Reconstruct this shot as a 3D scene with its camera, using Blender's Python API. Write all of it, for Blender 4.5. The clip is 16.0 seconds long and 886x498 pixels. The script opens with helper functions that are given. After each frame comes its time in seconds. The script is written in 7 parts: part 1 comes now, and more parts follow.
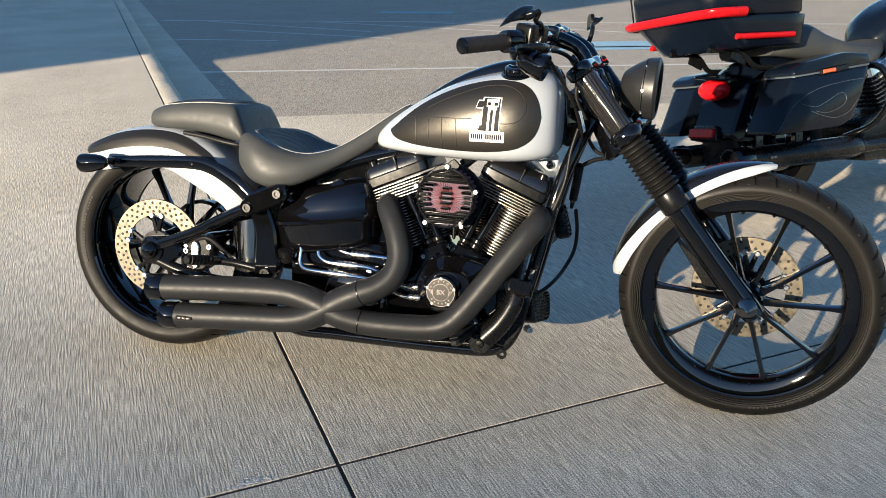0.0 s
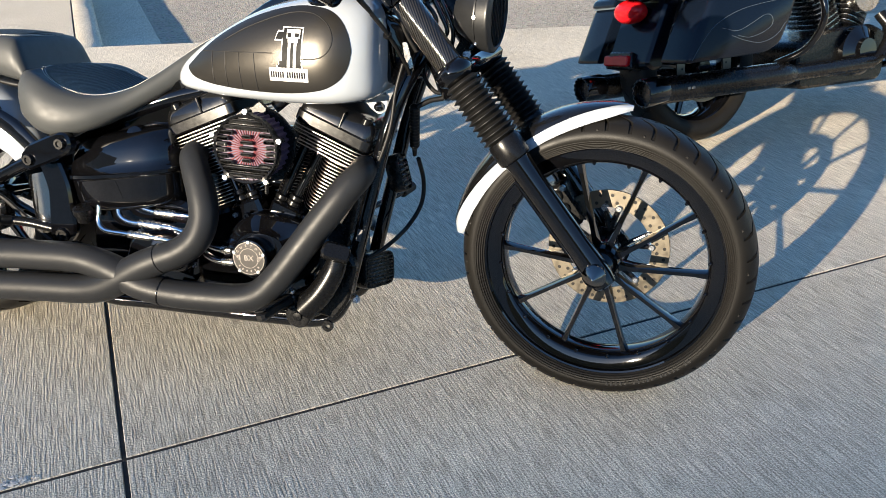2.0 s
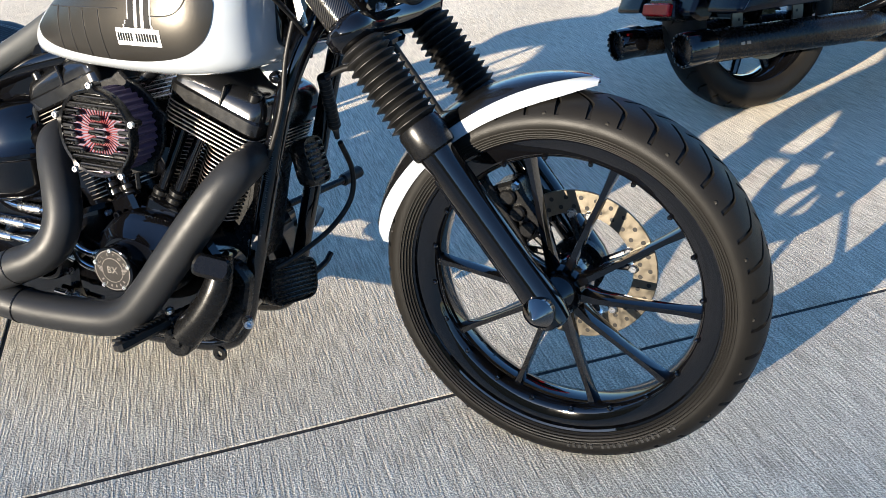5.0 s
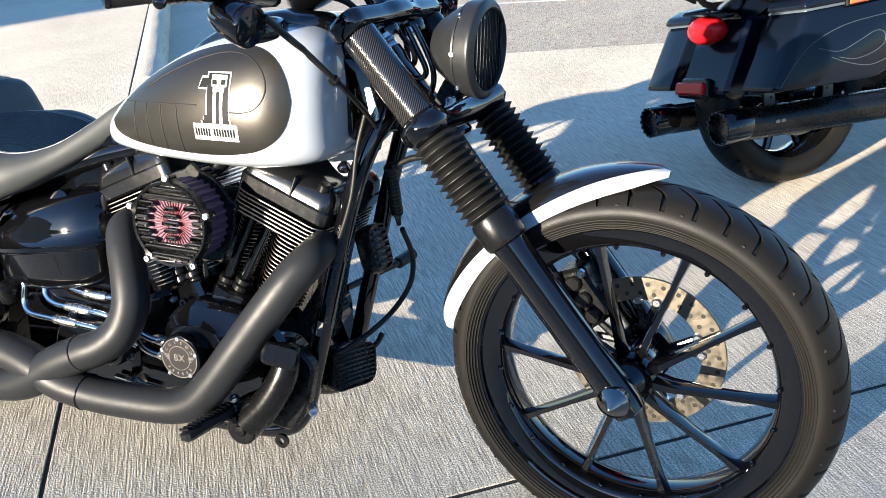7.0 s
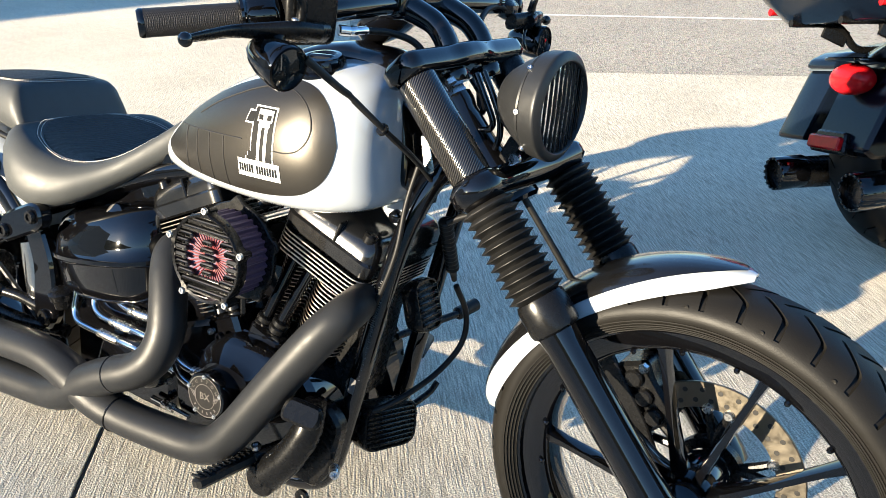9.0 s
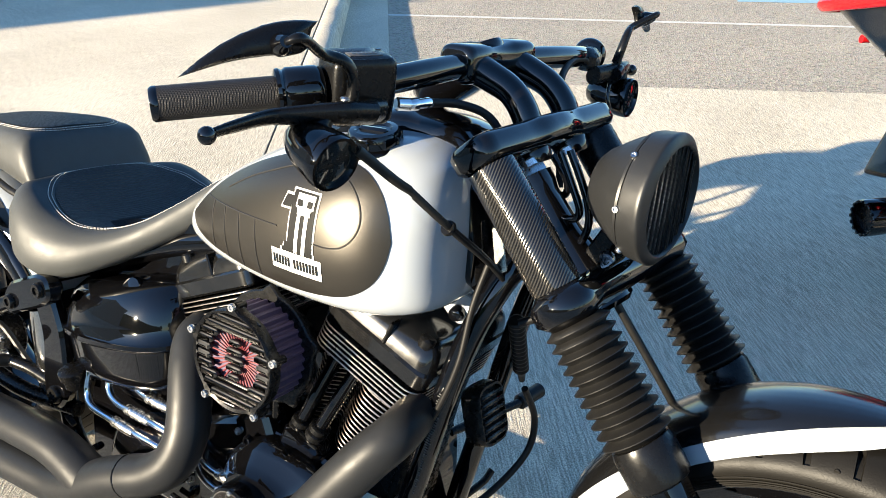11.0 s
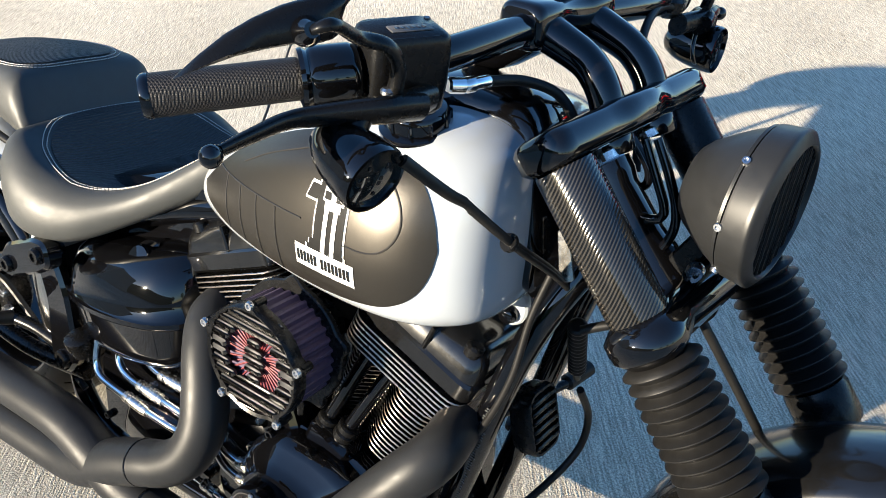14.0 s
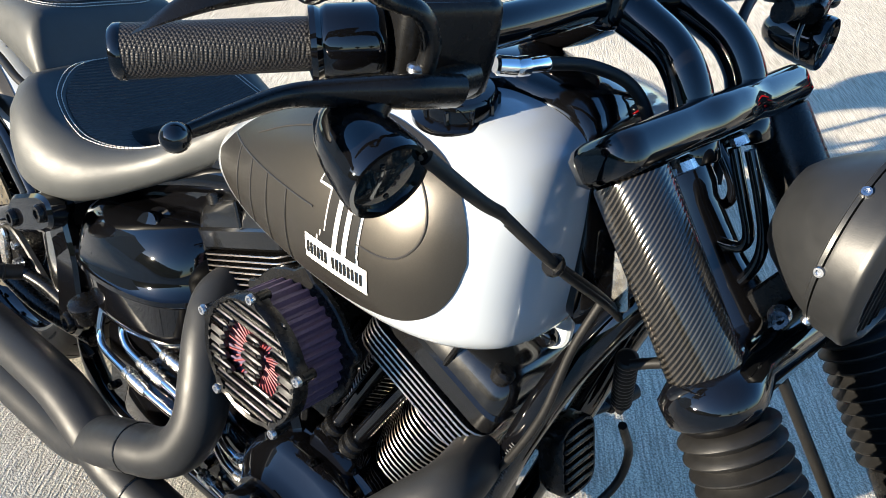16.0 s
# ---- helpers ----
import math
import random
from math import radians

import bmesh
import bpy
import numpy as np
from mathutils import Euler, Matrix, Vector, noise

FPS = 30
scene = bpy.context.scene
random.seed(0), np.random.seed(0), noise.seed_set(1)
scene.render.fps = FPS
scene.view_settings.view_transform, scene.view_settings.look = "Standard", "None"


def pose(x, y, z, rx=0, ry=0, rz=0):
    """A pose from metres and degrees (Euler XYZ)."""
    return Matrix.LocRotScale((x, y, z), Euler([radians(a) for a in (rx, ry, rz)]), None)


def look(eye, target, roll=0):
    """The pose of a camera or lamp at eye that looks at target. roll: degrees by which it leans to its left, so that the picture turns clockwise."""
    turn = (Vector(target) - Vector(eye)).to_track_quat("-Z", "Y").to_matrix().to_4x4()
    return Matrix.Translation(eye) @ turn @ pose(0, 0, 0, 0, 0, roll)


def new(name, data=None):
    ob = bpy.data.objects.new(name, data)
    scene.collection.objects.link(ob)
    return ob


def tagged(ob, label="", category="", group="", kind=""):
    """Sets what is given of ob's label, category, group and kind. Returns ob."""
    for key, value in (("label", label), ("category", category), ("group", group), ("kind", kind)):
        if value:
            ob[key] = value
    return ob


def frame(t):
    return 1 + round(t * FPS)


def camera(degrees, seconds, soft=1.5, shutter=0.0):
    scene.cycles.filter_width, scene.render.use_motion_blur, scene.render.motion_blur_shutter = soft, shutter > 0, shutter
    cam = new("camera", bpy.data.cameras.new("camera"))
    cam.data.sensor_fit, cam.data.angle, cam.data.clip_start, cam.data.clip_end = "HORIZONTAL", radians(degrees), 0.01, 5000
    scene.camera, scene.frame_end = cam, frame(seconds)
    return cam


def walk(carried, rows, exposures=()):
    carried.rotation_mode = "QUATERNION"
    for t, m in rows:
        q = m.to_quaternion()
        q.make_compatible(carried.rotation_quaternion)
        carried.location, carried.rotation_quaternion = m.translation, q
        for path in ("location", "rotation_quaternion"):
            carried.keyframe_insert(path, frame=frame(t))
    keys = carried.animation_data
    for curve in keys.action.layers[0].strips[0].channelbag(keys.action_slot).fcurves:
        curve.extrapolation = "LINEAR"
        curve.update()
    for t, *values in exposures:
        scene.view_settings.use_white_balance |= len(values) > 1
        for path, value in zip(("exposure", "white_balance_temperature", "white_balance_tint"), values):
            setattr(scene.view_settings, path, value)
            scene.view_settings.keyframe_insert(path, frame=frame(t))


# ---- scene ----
cam = camera(58.1, 16.0, 0.4)
PATH = [
    (0, (1.499, -1.912, 1.217), (0.989, -0.123, 0.483), -0.3),
    (0.5, (1.597, -1.832, 1.202), (1.113, -0.057, 0.418), -1.7),
    (1, (1.665, -1.704, 1.184), (1.229, 0.057, 0.341), -0.2),
    (1.5, (1.73, -1.609, 1.181), (1.31, 0.148, 0.322), -0.0),
    (2, (1.816, -1.508, 1.176), (1.347, 0.211, 0.268), -0.6),
    (2.5, (1.931, -1.405, 1.159), (1.357, 0.261, 0.212), 0.6),
    (3, (1.999, -1.345, 1.142), (1.392, 0.304, 0.188), -0.8),
    (3.5, (1.984, -1.247, 1.102), (1.381, 0.396, 0.135), -2.2),
    (3.7, (1.964, -1.187, 1.084), (1.37, 0.457, 0.112), -2.5),
    (5.8, (2.016, -0.972, 1.073), (1.312, 0.596, 0.05), -3.2),
    (6, (1.997, -0.974, 1.079), (1.3, 0.614, 0.081), -2.7),
    (6.5, (1.95, -0.989, 1.1), (1.236, 0.632, 0.172), -3.2),
    (7, (1.903, -1.013, 1.12), (1.193, 0.642, 0.251), -3.5),
    (7.5, (1.877, -1.024, 1.136), (1.171, 0.653, 0.306), -2.5),
    (8, (1.888, -0.939, 1.146), (1.118, 0.712, 0.321), -1.9),
    (8.5, (1.914, -0.85, 1.159), (1.017, 0.726, 0.317), -1.4),
    (9, (1.931, -0.804, 1.158), (0.955, 0.713, 0.293), -1.0),
    (9.5, (1.909, -0.776, 1.16), (0.911, 0.728, 0.299), -1.5),
    (10, (1.831, -0.729, 1.179), (0.831, 0.776, 0.322), -2.0),
    (10.2, (1.797, -0.714, 1.186), (0.802, 0.799, 0.336), -2.1),
    (12.3, (1.733, -0.458, 1.207), (0.503, 0.762, 0.208), 0.3),
    (12.5, (1.737, -0.45, 1.207), (0.485, 0.729, 0.187), 0.1),
    (13, (1.728, -0.441, 1.215), (0.484, 0.734, 0.179), -0.5),
    (13.5, (1.666, -0.451, 1.232), (0.53, 0.827, 0.195), -0.5),
    (14, (1.601, -0.468, 1.239), (0.596, 0.853, 0.123), -1.1),
    (14.5, (1.576, -0.415, 1.244), (0.58, 0.917, 0.133), -0.5),
    (15, (1.561, -0.344, 1.231), (0.525, 0.925, 0.084), 1.4),
    (15.5, (1.554, -0.318, 1.222), (0.473, 0.89, 0.052), 1.9),
    (16, (1.533, -0.353, 1.193), (0.459, 0.852, 0.013), 1.5),
]
walk(cam, [(t, look(eye, target, roll)) for t, eye, target, roll in PATH], exposures=[(0, 1.40, 5900, 14), (0.5, 1.44, 5890, 14), (1, 1.54, 5860, 14), (3.5, 1.78, 5630, 15), (7, 2.18, 5520, 14), (9, 2.25, 5880, 12), (10.2, 2.22, 5900, 12), (12.5, 1.94, 5960, 12), (14.5, 2.03, 5680, 13), (16, 2.1, 5630, 13)])

# ---- light ----
SUN_AZ, SUN_EL = radians(68.0), radians(12.0)      # the way the shadows fall, and the sun's height
world = bpy.data.worlds.new("sky")
scene.world = world
world.use_nodes = True
_nt = world.node_tree
_sky = _nt.nodes.new("ShaderNodeTexSky")
_sky.sky_type, _sky.sun_disc = "NISHITA", False
_sky.sun_elevation = SUN_EL
_sky.sun_rotation = radians(270.0) - SUN_AZ
_sky.dust_density, _sky.ozone_density = 0.3, 2.4
_nt.nodes["Background"].inputs[1].default_value = 0.081
_hsv = _nt.nodes.new("ShaderNodeHueSaturation")
_hsv.inputs["Saturation"].default_value = 1.12
_nt.links.new(_sky.outputs[0], _hsv.inputs["Color"])
_nt.links.new(_hsv.outputs[0], _nt.nodes["Background"].inputs[0])
_lamp = bpy.data.lights.new("sun", "SUN")
_lamp.energy, _lamp.angle, _lamp.color = 5.9, radians(0.53), (1.0, 0.82, 0.54)
sun = new("sun", _lamp)
_way = Vector((math.cos(SUN_AZ) * math.cos(SUN_EL), math.sin(SUN_AZ) * math.cos(SUN_EL), -math.sin(SUN_EL)))
sun.matrix_world = look((-6, -15, 6), Vector((-6, -15, 6)) + _way)


# ---- materials ----
def material(name, color, rough=0.5, metal=0.0, coat=0.0, spread=0.15, scale=30.0, bump=0.0, bump_scale=None,
             rough_spread=0.12, spec=0.5, fine=0.0, fine_scale=400.0, coat_rough=0.03, each=0.0):
    """A surface with broad and fine variation in colour, gloss and relief."""
    m = bpy.data.materials.new(name)
    m.use_nodes = True
    nt = m.node_tree
    b = nt.nodes["Principled BSDF"]
    b.inputs["Metallic"].default_value = metal
    b.inputs["Coat Weight"].default_value = coat
    b.inputs["Coat Roughness"].default_value = coat_rough
    b.inputs["Specular IOR Level"].default_value = spec
    co = nt.nodes.new("ShaderNodeTexCoord")
    n1 = nt.nodes.new("ShaderNodeTexNoise")
    n1.inputs["Scale"].default_value, n1.inputs["Detail"].default_value = scale, 5.0
    nt.links.new(co.outputs["Object"], n1.inputs["Vector"])
    mix = nt.nodes.new("ShaderNodeMix")
    mix.data_type = "RGBA"
    mix.inputs[6].default_value = (*[c * (1 - spread) for c in color], 1)
    mix.inputs[7].default_value = (*[min(1, c * (1 + spread)) for c in color], 1)
    nt.links.new(n1.outputs[0], mix.inputs[0])
    out = mix.outputs[2]
    if each:
        info = nt.nodes.new("ShaderNodeObjectInfo")
        hsv = nt.nodes.new("ShaderNodeHueSaturation")
        mr = nt.nodes.new("ShaderNodeMapRange")
        mr.inputs[3].default_value, mr.inputs[4].default_value = 1 - each, 1 + each
        nt.links.new(info.outputs["Random"], mr.inputs[0])
        nt.links.new(mr.outputs[0], hsv.inputs["Value"])
        nt.links.new(out, hsv.inputs["Color"])
        out = hsv.outputs[0]
    nt.links.new(out, b.inputs["Base Color"])
    n2 = nt.nodes.new("ShaderNodeTexNoise")
    n2.inputs["Scale"].default_value, n2.inputs["Detail"].default_value = scale * 2.7, 4.0
    nt.links.new(co.outputs["Object"], n2.inputs["Vector"])
    r = nt.nodes.new("ShaderNodeMapRange")
    r.inputs[1].default_value, r.inputs[2].default_value = 0.3, 0.7
    r.inputs[3].default_value = max(0.0, rough * (1 - rough_spread))
    r.inputs[4].default_value = min(1.0, rough * (1 + rough_spread))
    nt.links.new(n2.outputs[0], r.inputs[0])
    nt.links.new(r.outputs[0], b.inputs["Roughness"])
    if bump or fine:
        n3 = nt.nodes.new("ShaderNodeTexNoise")
        n3.inputs["Scale"].default_value = fine_scale if fine else (bump_scale or scale * 4)
        n3.inputs["Detail"].default_value = 2.0
        nt.links.new(co.outputs["Object"], n3.inputs["Vector"])
        bp = nt.nodes.new("ShaderNodeBump")
        bp.inputs["Strength"].default_value = fine or bump
        bp.inputs["Distance"].default_value = 0.001
        nt.links.new(n3.outputs[0], bp.inputs["Height"])
        nt.links.new(bp.outputs[0], b.inputs["Normal"])
    return m


def nodes_of(m):
    return m.node_tree, m.node_tree.nodes["Principled BSDF"]


GLOSS = material("gloss_black_paint", (0.0018, 0.0018, 0.0022), 0.04, spread=0.3, rough_spread=0.4, scale=18, spec=0.5, coat=0.3)
ROCKER = material("gloss_black_rocker_paint", (0.004, 0.004, 0.0042), 0.19, spread=0.2, scale=30, spec=0.5, coat=0.4)
MEDAL = material("dark_anodised_medal", (0.042, 0.040, 0.039), 0.34, metal=1.0, spread=0.12, scale=120)
SLAT = material("satin_grey_slats", (0.016, 0.0155, 0.015), 0.46, spread=0.2, scale=40, spec=0.35)
POLISHED = material("pale_metal_for_reflection", (0.60, 0.58, 0.54), 0.16, metal=1.0, spread=0.2, scale=10)
BLACK = material("satin_black_coat", (0.0038, 0.0038, 0.004), 0.27, spread=0.25, scale=40, bump=0.05, spec=0.26)
MATTE = material("matte_black_exhaust_coat", (0.0128, 0.0135, 0.0148), 0.44, spread=0.18, scale=25, fine=0.08, fine_scale=1500, spec=0.22)
RUBBER = material("black_rubber", (0.0055, 0.0053, 0.0052), 0.48, spread=0.3, scale=50, fine=0.12, fine_scale=700, spec=0.26)
TYRE = material("dusty_tyre_rubber", (0.0066, 0.0060, 0.0051), 0.47, spread=0.4, scale=9, fine=0.2, fine_scale=500, spec=0.16)
LEATHER = material("black_leather", (0.036, 0.038, 0.038), 0.50, spread=0.14, scale=20, fine=0.16, fine_scale=650, spec=0.32)
WHITE = material("pearl_white_paint", (0.315, 0.34, 0.37), 0.18, coat=0.7, spread=0.03, scale=12, rough_spread=0.3)
PANEL = material("matte_black_metallic_paint", (0.050, 0.046, 0.040), 0.33, metal=0.8, spread=0.22, scale=900, fine=0.10, fine_scale=1800)
PANELLINE = material("dark_seam_line", (0.010, 0.009, 0.008), 0.5)
CHROME = material("chrome", (0.82, 0.82, 0.83), 0.05, metal=1.0, spread=0.04)
CAPMETAL = material("dark_polished_cap", (0.20, 0.19, 0.18), 0.13, metal=1.0, spread=0.15, scale=30)
STEEL = material("machined_aluminium_edges", (0.62, 0.60, 0.56), 0.26, metal=1.0, spread=0.12, scale=60)
BOLT = material("zinc_bolt", (0.55, 0.56, 0.58), 0.28, metal=1.0, spread=0.12, scale=90)
DISC = material("steel_brake_disc", (0.155, 0.136, 0.106), 0.42, metal=1.0, spread=0.12, scale=30, rough_spread=0.3)
# the same steel on the sunlit side, its colour darkened against the glare
REARDISC = material("sunlit_side_brake_disc_steel", (0.098, 0.087, 0.068), 0.48, metal=1.0, spread=0.12, scale=30, rough_spread=0.3)
HOLESHADE = material("disc_hole_shadowed_steel", (0.010, 0.009, 0.008), 0.8)
REDF = material("red_filter_pleats", (0.13, 0.016, 0.020), 0.6, spread=0.3, scale=120)
PURPLE = material("dark_purple_filter_gauze", (0.046, 0.028, 0.062), 0.6, spread=0.4, scale=300)
FINEDGE = material("machined_fin_edges", (0.47, 0.415, 0.365), 0.30, metal=1.0, spread=0.15, scale=60)
STITCH = material("white_thread", (0.40, 0.39, 0.36), 0.7, spread=0.2, scale=200)
SIDEMARK = material("dusty_raised_rubber", (0.022, 0.021, 0.019), 0.8, spread=0.4, scale=60)
DECAL = material("white_decal_film", (0.62, 0.62, 0.61), 0.5, spread=0.04, spec=0.3)
DECALK = material("black_decal_ink", (0.004, 0.004, 0.004), 0.55, spread=0.1, spec=0.15)
ENGRAVE = material("engraved_aluminium", (0.19, 0.175, 0.165), 0.38, metal=0.9, spread=0.1)
REDLENS = material("red_plastic_lens", (0.36, 0.005, 0.007), 0.22, spread=0.45, scale=60, spec=0.22)
ORANGELENS = material("orange_red_reflector", (0.85, 0.10, 0.02), 0.15, coat=0.5, spread=0.4, scale=90)
SMOKE = material("dark_smoked_lens", (0.006, 0.009, 0.010), 0.05, coat=0.3, spread=0.4)
LAMPGLASS = material("headlight_reflector", (0.85, 0.92, 1.0), 0.26, metal=1.0, spread=0.25, scale=40)
VISOR = material("satin_black_visor", (0.0105, 0.0110, 0.0118), 0.40, spread=0.2, scale=30, fine=0.05, fine_scale=900, spec=0.36)
BAGPAINT = material("blue_black_satin_paint", (0.0026, 0.0046, 0.0095), 0.2, spread=0.15, scale=8, spec=0.24)
GREYLINE = material("grey_pinstripe", (0.06, 0.075, 0.09), 0.4)
WALLMAT = material("rendered_wall", (0.42, 0.38, 0.33), 0.9, spread=0.12, scale=1.5, bump=0.3)
BARK = material("tree_bark", (0.09, 0.065, 0.045), 0.9, spread=0.4, scale=12, bump=0.5)
LEAF = material("tree_leaves", (0.06, 0.085, 0.03), 0.6, spread=0.5, scale=3)
LINEPAINT = material("worn_white_road_paint", (0.55, 0.54, 0.50), 0.8, spread=0.3, scale=40)
BLUEPAINT = material("worn_blue_road_paint", (0.24, 0.40, 0.50), 0.8, spread=0.3, scale=30)
DIRT = material("dirt_in_joints", (0.035, 0.030, 0.025), 0.95, spread=0.5, scale=30, bump=0.5)
CHIPS = material("pale_chipped_concrete", (0.62, 0.58, 0.52), 0.9, spread=0.3, scale=80, bump=0.4)
LABEL = material("grey_printed_label", (0.06, 0.06, 0.062), 0.5, spread=0.2)
DRYLEAF = material("dry_leaf", (0.33, 0.13, 0.03), 0.8, spread=0.4, scale=120)


def carbon_material():
    """Woven carbon under lacquer: slanted twill ribs."""
    m = material("carbon_fibre_sleeve", (0.05, 0.045, 0.04), 0.15, coat=0.4)
    nt, b = nodes_of(m)
    co = nt.nodes.new("ShaderNodeTexCoord")
    dot = nt.nodes.new("ShaderNodeVectorMath")
    dot.operation = "DOT_PRODUCT"
    dot.inputs[1].default_value = (-1.21, -0.45, 0.32)
    nt.links.new(co.outputs["Object"], dot.inputs[0])
    mul = nt.nodes.new("ShaderNodeMath")
    mul.operation, mul.inputs[1].default_value = "MULTIPLY", 2 * math.pi / 0.0044
    nt.links.new(dot.outputs["Value"], mul.inputs[0])
    sn = nt.nodes.new("ShaderNodeMath")
    sn.operation = "SINE"
    nt.links.new(mul.outputs[0], sn.inputs[0])
    w = nt.nodes.new("ShaderNodeMapRange")
    w.inputs[1].default_value, w.inputs[2].default_value = -1.0, 1.0
    nt.links.new(sn.outputs[0], w.inputs[0])
    ramp = nt.nodes.new("ShaderNodeValToRGB")
    ramp.color_ramp.elements[0].color, ramp.color_ramp.elements[0].position = (0.004, 0.004, 0.004, 1), 0.40
    ramp.color_ramp.elements[1].color, ramp.color_ramp.elements[1].position = (0.034, 0.031, 0.027, 1), 0.75
    nt.links.new(w.outputs[0], ramp.inputs[0])
    nt.links.new(ramp.outputs[0], b.inputs["Base Color"])
    bp = nt.nodes.new("ShaderNodeBump")
    bp.inputs["Strength"].default_value, bp.inputs["Distance"].default_value = 0.35, 0.0008
    nt.links.new(w.outputs[0], bp.inputs["Height"])
    nt.links.new(bp.outputs[0], b.inputs["Normal"])
    b.inputs["Metallic"].default_value = 0.3
    return m


def concrete_material():
    """Broom-finished concrete: fine ridges one way, stains and pores."""
    m = material("broomed_concrete", (0.635, 0.57, 0.452), 0.88, spread=0.10, scale=2.2)
    nt, b = nodes_of(m)
    co = nt.nodes.new("ShaderNodeTexCoord")
    mp = nt.nodes.new("ShaderNodeMapping")
    mp.vector_type = "TEXTURE"
    mp.inputs["Rotation"].default_value = (0, 0, radians(38.6))
    nt.links.new(co.outputs["Object"], mp.inputs[0])
    st = nt.nodes.new("ShaderNodeMapping")
    st.inputs["Scale"].default_value = (205.0, 13.0, 1.0)
    nt.links.new(mp.outputs[0], st.inputs[0])
    nz = nt.nodes.new("ShaderNodeTexNoise")
    nz.inputs["Scale"].default_value, nz.inputs["Detail"].default_value, nz.inputs["Roughness"].default_value = 1.0, 2.0, 0.5
    nt.links.new(st.outputs[0], nz.inputs["Vector"])
    gr = nt.nodes.new("ShaderNodeTexNoise")
    gr.inputs["Scale"].default_value, gr.inputs["Detail"].default_value = 250.0, 1.0
    nt.links.new(co.outputs["Object"], gr.inputs["Vector"])
    add = nt.nodes.new("ShaderNodeMath")
    add.operation = "ADD"
    nt.links.new(nz.outputs[0], add.inputs[0])
    half = nt.nodes.new("ShaderNodeMath")
    half.operation, half.inputs[1].default_value = "MULTIPLY", 0.85
    nt.links.new(gr.outputs[0], half.inputs[0])
    nt.links.new(half.outputs[0], add.inputs[1])
    bp = nt.nodes.new("ShaderNodeBump")
    bp.inputs["Strength"].default_value, bp.inputs["Distance"].default_value = 1.0, 0.0022
    nt.links.new(add.outputs[0], bp.inputs["Height"])
    nt.links.new(bp.outputs[0], b.inputs["Normal"])
    old = b.inputs["Base Color"].links[0].from_socket
    # the relief's shade is put into the colour too: lows darker than ridges
    for tex, lo, hi in ((nz, 0.70, 1.17), (gr, 0.66, 1.24)):
        mul = nt.nodes.new("ShaderNodeMix")
        mul.data_type, mul.blend_type = "RGBA", "MULTIPLY"
        mul.inputs[0].default_value = 1.0
        ramp = nt.nodes.new("ShaderNodeValToRGB")
        ramp.color_ramp.elements[0].color, ramp.color_ramp.elements[0].position = (lo, lo * 0.97, lo * 0.93, 1), 0.36
        ramp.color_ramp.elements[1].color, ramp.color_ramp.elements[1].position = (hi, hi, hi, 1), 0.62
        nt.links.new(tex.outputs[0], ramp.inputs[0])
        nt.links.new(old, mul.inputs[6])
        nt.links.new(ramp.outputs[0], mul.inputs[7])
        old = mul.outputs[2]
    big = nt.nodes.new("ShaderNodeTexNoise")
    big.inputs["Scale"].default_value, big.inputs["Detail"].default_value = 0.9, 6.0
    nt.links.new(co.outputs["Object"], big.inputs["Vector"])
    ramp2 = nt.nodes.new("ShaderNodeValToRGB")
    ramp2.color_ramp.elements[0].color, ramp2.color_ramp.elements[0].position = (0.84, 0.83, 0.81, 1), 0.35
    ramp2.color_ramp.elements[1].color, ramp2.color_ramp.elements[1].position = (1.05, 1.05, 1.05, 1), 0.65
    nt.links.new(big.outputs[0], ramp2.inputs[0])
    mul2 = nt.nodes.new("ShaderNodeMix")
    mul2.data_type, mul2.blend_type = "RGBA", "MULTIPLY"
    mul2.inputs[0].default_value = 1.0
    nt.links.new(mul.outputs[2], mul2.inputs[6])
    nt.links.new(ramp2.outputs[0], mul2.inputs[7])
    nt.links.new(mul2.outputs[2], b.inputs["Base Color"])
    return m


def asphalt_material():
    """Old bleached asphalt with pale stones."""
    m = material("bleached_asphalt", (0.28, 0.245, 0.193), 0.9, spread=0.18, scale=1.3)
    nt, b = nodes_of(m)
    co = nt.nodes.new("ShaderNodeTexCoord")
    v = nt.nodes.new("ShaderNodeTexVoronoi")
    v.inputs["Scale"].default_value = 75.0
    nt.links.new(co.outputs["Object"], v.inputs["Vector"])
    old = b.inputs["Base Color"].links[0].from_socket
    mul = nt.nodes.new("ShaderNodeMix")
    mul.data_type, mul.blend_type = "RGBA", "MULTIPLY"
    mul.inputs[0].default_value = 0.8
    hsv = nt.nodes.new("ShaderNodeHueSaturation")
    hsv.inputs["Saturation"].default_value, hsv.inputs["Value"].default_value = 0.15, 1.7
    nt.links.new(v.outputs["Color"], hsv.inputs["Color"])
    nt.links.new(old, mul.inputs[6])
    nt.links.new(hsv.outputs[0], mul.inputs[7])
    nt.links.new(mul.outputs[2], b.inputs["Base Color"])
    bp = nt.nodes.new("ShaderNodeBump")
    bp.inputs["Strength"].default_value, bp.inputs["Distance"].default_value = 0.8, 0.005
    nt.links.new(v.outputs["Distance"], bp.inputs["Height"])
    nt.links.new(bp.outputs[0], b.inputs["Normal"])
    return m


